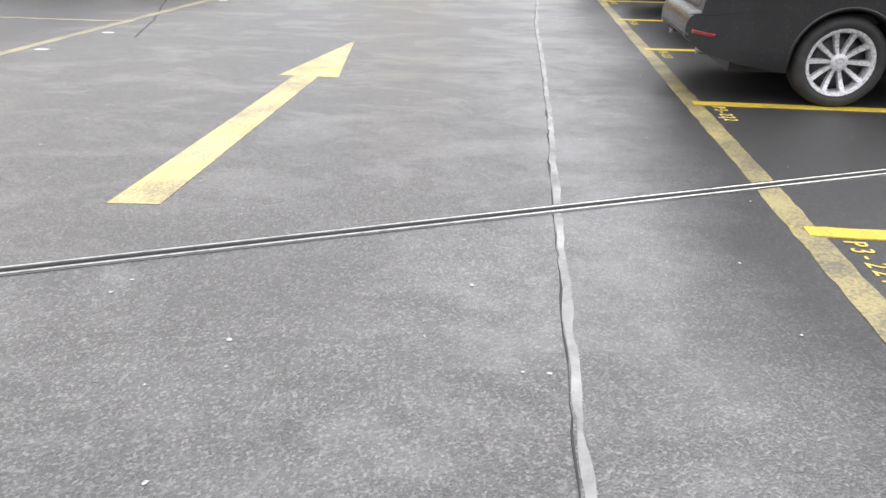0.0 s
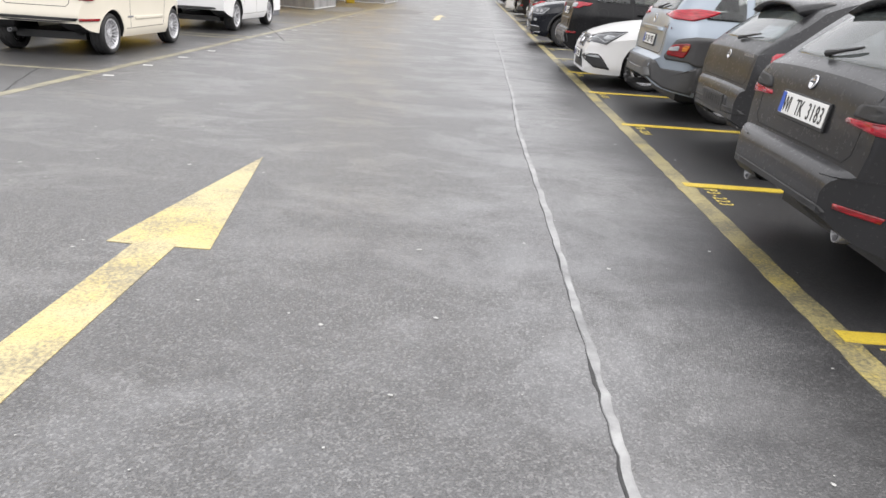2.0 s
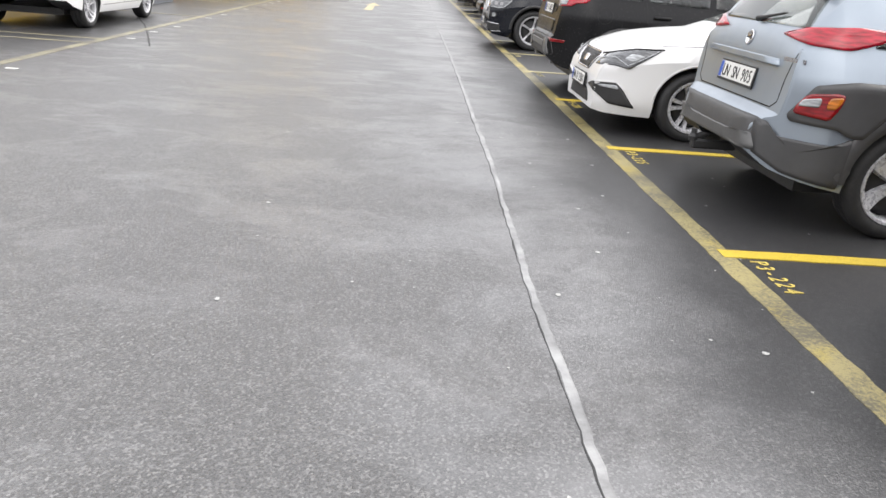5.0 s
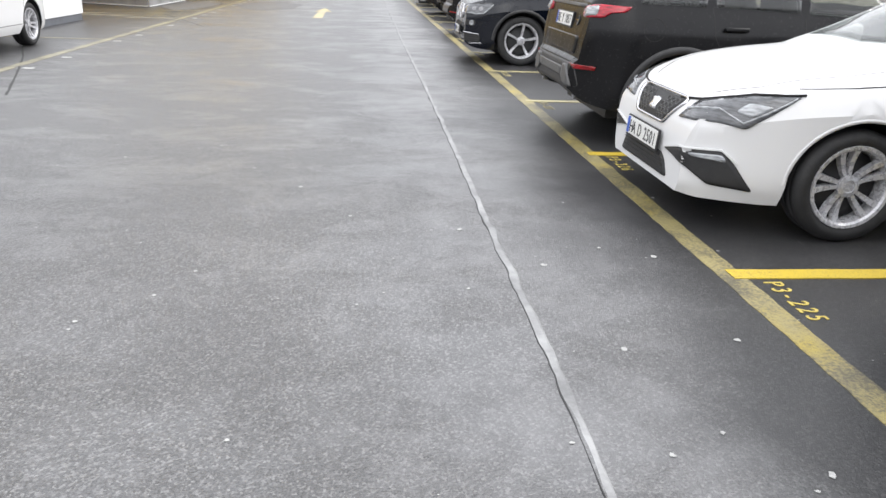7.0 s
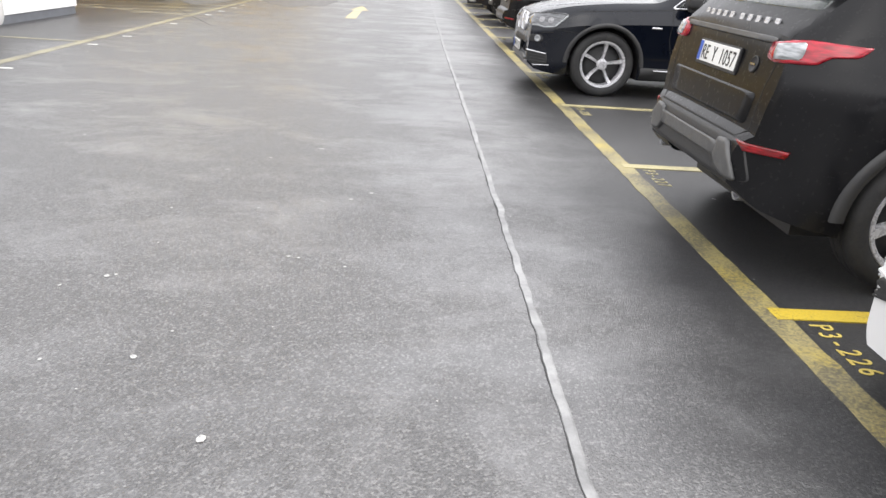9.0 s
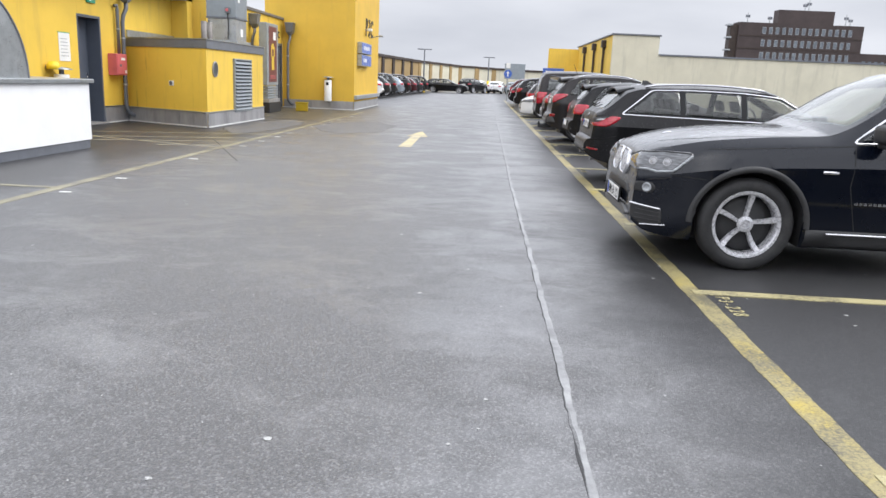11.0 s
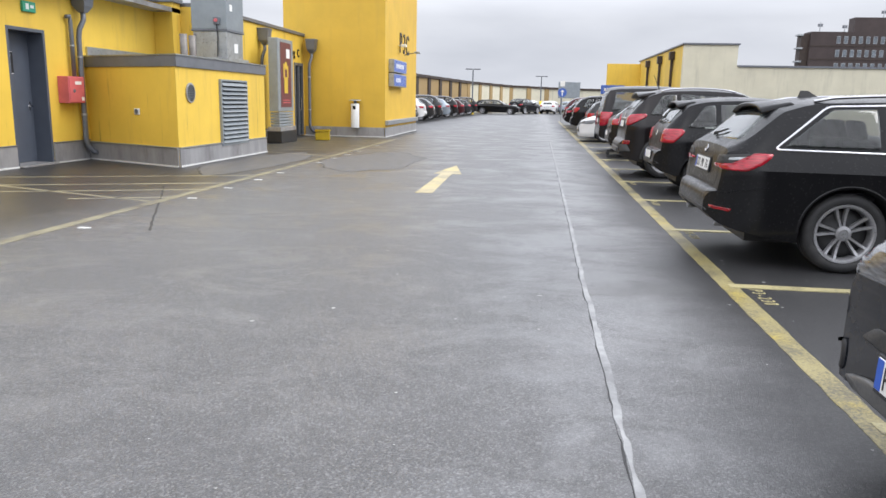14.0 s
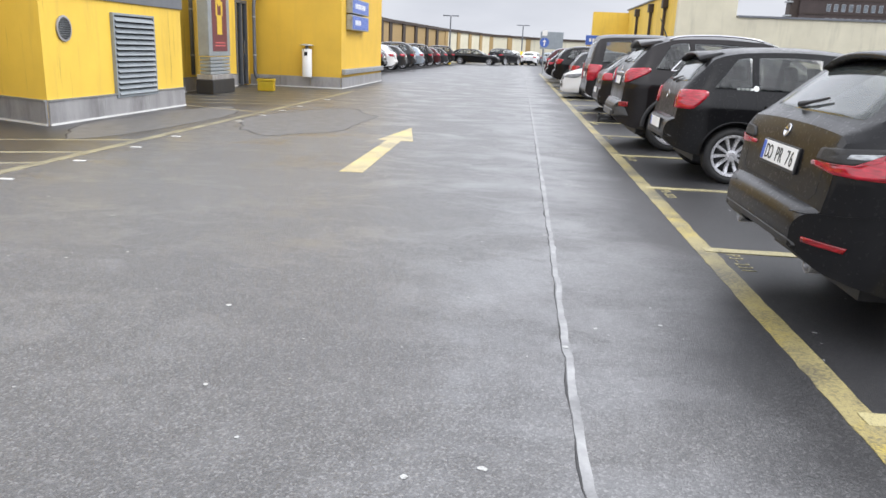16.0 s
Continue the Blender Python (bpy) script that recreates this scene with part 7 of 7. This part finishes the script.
# ---- far structures ----
far = tagged(new("stair_house"), "yellow stair house with cream end wall", "building", kind="structure")
part("side_wall", box_bm(6.0, 6.35, 58.35, 73.0, 0, 4.0), YELLOW, far)
part("end_wall", box_bm(6.0, 8.35, 58.0, 58.35, 0, 4.0), CREAM, far)
part("rear_wall", box_bm(3.9, 6.0, 72.6, 73.0, 0, 3.85), YELLOW, far)
part("house_roof", box_bm(6.35, 8.35, 58.35, 73.0, 3.8, 3.95), PLINTH, far)
part("roof_edge", box_bm(5.92, 8.42, 57.92, 73.05, 4.0, 4.08, 0.01, 1), GREY_METAL, far)
for yy in (60.5, 64.2, 68.6):
    bm = tube_bm([(5.90, yy, 3.75), (5.90, yy, 1.0)], 0.07, 10)
    part("rain_pipe", bm, RUST_POST, far)
    part("rain_hopper", box_bm(5.76, 6.0, yy - 0.2, yy + 0.2, 3.45, 3.85, 0.02, 1), RUST_POST, far)
fs = thing("sign_box", "blue direction sign on the far yellow wall", "sign", "direction signs", at=pose(4.3, 72.58, 2.2))
part("sign_case", box_bm(-0.75, 0.75, -0.15, 0.0, -0.28, 0.28, 0.015, 1), BLUE_SIGN, fs)
for j in range(6):
    part("sign_mark", box_bm(-0.55 + j * 0.19, -0.42 + j * 0.19, -0.153, -0.15, -0.09, 0.09), PAPER, fs)
tagged(part("wall_east", box_bm(8.35, 62, 58.05, 58.4, 0, 3.05), CREAM), "long cream rendered parapet wall", "wall", kind="structure")
tagged(part("coping_east", box_bm(8.42, 62, 57.98, 58.46, 3.05, 3.13), GREY_METAL), "grey metal coping on the cream wall", "coping", kind="structure")

FENCE = [(-12.4, 56.0), (-12.2, 70.0), (-11.2, 88.0), (-8.2, 105.0), (-4.0, 117.0), (0.5, 121.0), (12.0, 124.0)]
fence = thing("screen_wall", "weathered yellow panel screen between brown posts", "screen wall", kind="structure")
tops = curve_through([(0, 3.7), (35, 3.5), (60, 3.3), (90, 2.9)])
run = 0.0
for (x0, y0), (x1, y1) in zip(FENCE, FENCE[1:]):
    length = math.hypot(x1 - x0, y1 - y0)
    n = int(length / 3.0)
    turn = math.degrees(math.atan2(y1 - y0, x1 - x0))
    for k in range(n):
        f = (k + 0.5) / n
        z = tops(run + f * length)
        px, py = x0 + (x1 - x0) * f, y0 + (y1 - y0) * f
        q = part("panel", box_bm(-length / n / 2 + 0.35, length / n / 2 - 0.35, -0.04, 0.04, 0, z - 0.25, 0.01, 1), CREAM if y0 > 104 else FENCE_PANEL, fence)
        q.matrix_basis = pose(px, py, 0, 0, 0, turn)
        q = part("post", box_bm(-0.35, 0.35, -0.16, 0.12, 0, z - 0.05, 0.01, 1), FENCE_PANEL if y0 > 104 else RUST_POST, fence)
        q.matrix_basis = pose(x0 + (x1 - x0) * k / n, y0 + (y1 - y0) * k / n, 0, 0, 0, turn)
        q = part("top_rail", box_bm(-length / n / 2, length / n / 2, -0.2, 0.16, z - 0.25, z), RUST_POST, fence)
        q.matrix_basis = pose(px, py, 0, 0, 0, turn)
    run += length


def street_lamp(x, y, h):
    p = thing("lamp_post", "slim grey lamp post with a flat double head", "lamp post", "lamp posts", at=pose(x, y, 0))
    part("pole", lathe_bm([(0.09, 0.0), (0.075, 2.0), (0.055, h - 0.06)], 12), GREY_METAL, p, "", True)
    part("base_sleeve", lathe_bm([(0.15, 0.0), (0.15, 1.4), (0.10, 1.45)], 14), GRIT_YELLOW, p, "", True)
    for sgn in (-1, 1):
        a, b = sorted((sgn * 0.05, sgn * 0.72))
        part("lamp_head", box_bm(a, b, -0.15, 0.15, h - 0.08, h + 0.02, 0.03, 2), GREY_METAL, p)


street_lamp(-6.8, 95.0, 4.3)
street_lamp(-0.2, 114.0, 4.35)
ds = thing("direction_sign", "round blue traffic sign with a white arrow", "traffic sign", at=pose(1.15, 75.0, 0))
part("post", lathe_bm([(0.03, 0.0), (0.03, 2.75)], 10), LIGHT_METAL, ds)
disc = part("disc", lathe_bm([(0.001, 0.0), (0.30, 0.0), (0.30, 0.02), (0.001, 0.02)], 28), BLUE_SIGN, ds)
disc.matrix_basis = pose(0, -0.03, 1.98, 90, 0, 0)
part("sign_arrow", box_bm(-0.04, 0.04, -0.20, 0.05, 0.02, 0.023), PAPER, disc)
part("sign_arrow", prism_bm([(-0.13, 0.04), (0.13, 0.04), (0.0, 0.21)], 0.02, 0.023), PAPER, disc)
part("small_plate", box_bm(-0.16, 0.16, -0.04, -0.02, 2.40, 2.75), PAPER, ds)
bb = thing("billboard", "grey rectangular board on posts, seen from behind", "billboard", at=pose(2.75, 104.0, 0))
part("board", box_bm(-1.15, 1.15, -0.08, 0.08, 1.75, 3.45, 0.02, 1), LOUVRE, bb)
for xx in (-0.8, 0.8):
    part("post", box_bm(xx - 0.06, xx + 0.06, 0.08, 0.2, 0, 3.3), GREY_METAL, bb)

# dark office block beyond the deck
ob_x, ob_y = 30.7, 125.0
office = thing("office_block", "dark brown brick office block with rows of windows", "building", kind="structure", at=pose(ob_x + 1.9, ob_y, 1.1))
part("main_wall", box_bm(1.0, 17.6, 0, 2.6, -10, 9.7), BROWN_BRICK, office)
part("penthouse", box_bm(6.2, 13.6, 0.3, 2.2, 9.7, 11.5), BROWN_BRICK, office)
part("side_wing", box_bm(17.6, 22.5, 0.5, 2.4, -10, 6.2), BROWN_BRICK, office)
part("stair_core", box_bm(0.0, 1.0, 0.4, 2.0, -10, 9.4), RUST_POST, office)
for k in range(5):
    part("escape_landing", box_bm(-0.4, 0.2, 0.2, 1.6, 2.6 + k * 1.65, 2.8 + k * 1.65), LIGHT_METAL, office)
for row in range(4):
    z = 3.35 + row * 1.65
    part("storey_band", box_bm(0.98, 17.62, -0.06, 0.0, z - 0.42, z - 0.28), RUST_POST, office)
    for k in range(14):
        x = 4.2 + k * 0.88
        if x > 16.9:
            continue
        wdw = part("window", box_bm(x, x + 0.40, -0.08, -0.02, z, z + 0.80), FAR_WINDOW, office)
        part("window_frame", box_bm(x - 0.04, x + 0.44, -0.05, 0.0, z - 0.04, z + 0.84), LIGHT_METAL, wdw)
for k in range(5):
    part("window", box_bm(18.2 + k * 0.85, 18.6 + k * 0.85, 0.42, 0.48, 4.4, 5.2), FAR_WINDOW, office)
for xx, zz, hh in ((10.4, 11.4, 1.6), (9.9, 11.4, 1.2), (2.4, 9.7, 1.3), (15.6, 9.7, 1.6), (16.2, 9.7, 1.1), (5.4, 9.7, 1.0)):
    part("mast", lathe_bm([(0.07, 0), (0.04, hh)], 8), LIGHT_METAL, office).location = (xx, 1.2, zz)
    part("mast_arm", box_bm(-0.3, 0.3, -0.03, 0.03, hh * 0.55, hh * 0.55 + 0.35), GREY_METAL, office).location = (xx, 1.2, zz)

# ---- parked cars ----
GREY_PAINT = car_paint("mineral_grey_paint", (0.026, 0.026, 0.028), 0.30, 0.36, 0.45, 0.50, 0.20)
BLACK_PAINT = car_paint("black_paint", (0.0055, 0.0055, 0.0065), 0.05, 0.34, 0.12, 0.40, 0.20)
BROWN_PAINT = car_paint("brown_black_paint", (0.012, 0.010, 0.0105), 0.15, 0.32, 0.18, 0.50, 0.08)
NAVY_PAINT = car_paint("navy_black_paint", (0.0026, 0.004, 0.0085), 0.08, 0.26, 0.05, 0.70, 0.04)
SILVER_PAINT = car_paint("silver_blue_paint", (0.285, 0.325, 0.37), 0.55, 0.34, 0.10)
WHITE_PAINT = car_paint("white_paint", (0.68, 0.68, 0.68), 0.0, 0.36, 0.04)
CREAM_PAINT = car_paint("cream_paint", (0.68, 0.635, 0.54), 0.0, 0.38, 0.06)
RED_DARK_PAINT = car_paint("dark_red_paint", (0.05, 0.010, 0.012), 0.3, 0.3, 0.2)


def tail_in(name, label, s, paint, x, y, detail, turn=0.0):
    return build_car(name, label, s, paint, pose(x, y, 0, 0, 0, turn), detail)


def nose_in(name, label, s, paint, x, y, detail, turn=0.0):
    return build_car(name, label, s, paint, pose(x + s["L"], y, 0, 0, 0, 180 + turn), detail)


tail_in("estate_car", "dusty dark grey estate car backed to the line", ESTATE, GREY_PAINT, 0.96, 8.82, detail_estate("WI TK 3183"))
tail_in("hatchback_car", "dirty matt grey hatchback with grimy rear plate", HATCH, GREY_PAINT, 1.49, 11.6, detail_hatch)
tail_in("crossover_car", "silver-blue crossover with dark plastic cladding", CROSSOVER, SILVER_PAINT, 1.35, 14.2, detail_crossover)
nose_in("sport_hatchback_car", "clean white hatchback with its nose to the lane", SPORT_HATCH, WHITE_PAINT, 1.015, 16.75, detail_sport_front)
tail_in("off_road_car", "black off-road car with grey bumper skid plate", SUV_BOX, BLACK_PAINT, 0.94, 19.08, detail_suv_box)
nose_in("coupe_suv_car", "dark navy off-road coupe with bright kidney grille", SUV_COUPE, NAVY_PAINT, 0.74, 24.55, detail_suv_front)
CHROME_ESTATE = dict(ESTATE, chrome=True, rim="thin_double", rail_mat=CHROME)
tail_in("estate_car", "black estate car with chrome window trim", CHROME_ESTATE, BLACK_PAINT, 0.985, 29.42, detail_estate("DO PR 76"))
tail_in("small_hatchback_car", "dark small hatchback with a white team sticker", SMALL_HATCH, BLACK_PAINT, 1.28, 34.25, detail_small(""))
tail_in("compact_suv_car", "dark brown-black compact off-road car with tow bar", SUV_ROUND, BROWN_PAINT, 1.05, 37.0, detail_round_suv)
tail_in("hatchback_car", "dark hatchback with bright red tail lights", HATCH, BROWN_PAINT, 1.30, 41.7, detail_plain_rear(0.60, "", (0.80, 0.96)))
tail_in("van_car", "dark brown-grey high-roof van", VAN, BROWN_PAINT, 1.25, 44.4, detail_plain_rear(0.85, "", (0.70, 1.10)))
nose_in("sport_hatchback_car", "white hatchback with its nose to the lane", dict(SPORT_HATCH, rim="six"), WHITE_PAINT, 1.0, 49.3, detail_plain_front)
tail_in("hatchback_car", "dark grey hatchback far along the row", SMALL_HATCH, GREY_PAINT, 1.3, 51.8, detail_plain_rear(0.60, "", (0.78, 0.95)))
tail_in("compact_suv_car", "black off-road car far along the row", SUV_ROUND, BLACK_PAINT, 1.0, 56.7, detail_plain_rear(0.85, "", (0.90, 1.12)))
tail_in("estate_car", "black estate car far along the row", ESTATE, BLACK_PAINT, 0.9, 61.8, detail_plain_rear(0.80, "", (0.80, 0.93)))
tail_in("off_road_car", "dark red off-road car far along the row", SUV_BOX, RED_DARK_PAINT, 1.0, 66.8, detail_plain_rear(0.95, "", (0.92, 1.06)))

# cars along the building side
build_car("city_car", "cream small city car with dark bumper strip", CITY, CREAM_PAINT, pose(-6.62, 15.42, 0, 0, 0, 90), detail_city)
build_car("van_car", "white small van parked behind the city car", dict(VAN, rim="five_double", W=1.74), WHITE_PAINT, pose(-6.70, 21.25, 0, 0, 0, 90), detail_plain_rear(0.72, "", (0.85, 1.25)))
build_car("hatchback_car", "dark hatchback beside the cream city car", HATCH, BLACK_PAINT, pose(-9.2, 15.3, 0, 0, 0, 90), detail_plain_rear(0.60, "", (0.80, 0.96)))

# cars at the far west side and at the end of the lane
row_kinds = [("hatchback_car", "dark red hatchback by the screen wall", HATCH, RED_DARK_PAINT), ("estate_car", "black estate car by the screen wall", ESTATE, BLACK_PAINT), ("estate_car", "white estate car by the screen wall", ESTATE, WHITE_PAINT),
             ("hatchback_car", "dark grey hatchback by the screen wall", HATCH, GREY_PAINT), ("compact_suv_car", "dark compact off-road car by the screen wall", SUV_ROUND, GREY_PAINT), ("estate_car", "silver estate car by the screen wall", ESTATE, SILVER_PAINT),
             ("off_road_car", "dark off-road car by the screen wall", SUV_BOX, BROWN_PAINT)]
yy = 60.4
for i in range(10):
    nm, lb, sp, pt = row_kinds[(i * 3) % 7] if i > 6 else row_kinds[i]
    at = pose(-7.1 + 0.012 * i * i, yy, 0, 0, 0, 180 + 0.8 * i)
    build_car(nm, lb, sp, pt, at, detail_plain_rear(0.80, "", (0.80, 0.95)))
    yy += 3.0 + 0.16 * i
build_car("estate_car", "black estate car parked across the lane end", ESTATE, BLACK_PAINT, pose(-1.8 - 5.2, 99.5, 0, 0, 0, -8), detail_plain_rear(0.80, "", (0.80, 0.93)))
build_car("off_road_car", "black off-road car at the lane end", SUV_BOX, BLACK_PAINT, pose(-3.0, 103.0, 0, 0, 0, 60), detail_plain_rear(0.90, "", (0.92, 1.06)))
for i, (sp, nm, lb, pt) in enumerate(((SMALL_HATCH, "small_hatchback_car", "white small hatchback at the lane end", WHITE_PAINT), (SPORT_HATCH, "sport_hatchback_car", "white hatchback at the lane end", WHITE_PAINT), (ESTATE, "estate_car", "silver estate car at the lane end", SILVER_PAINT))):
    build_car(nm, lb, sp, pt, pose(-1.6 + i * 2.1, 106.5 + i * 0.8, 0, 0, 0, 75), detail_plain_rear(0.72, "", (0.80, 0.95)))
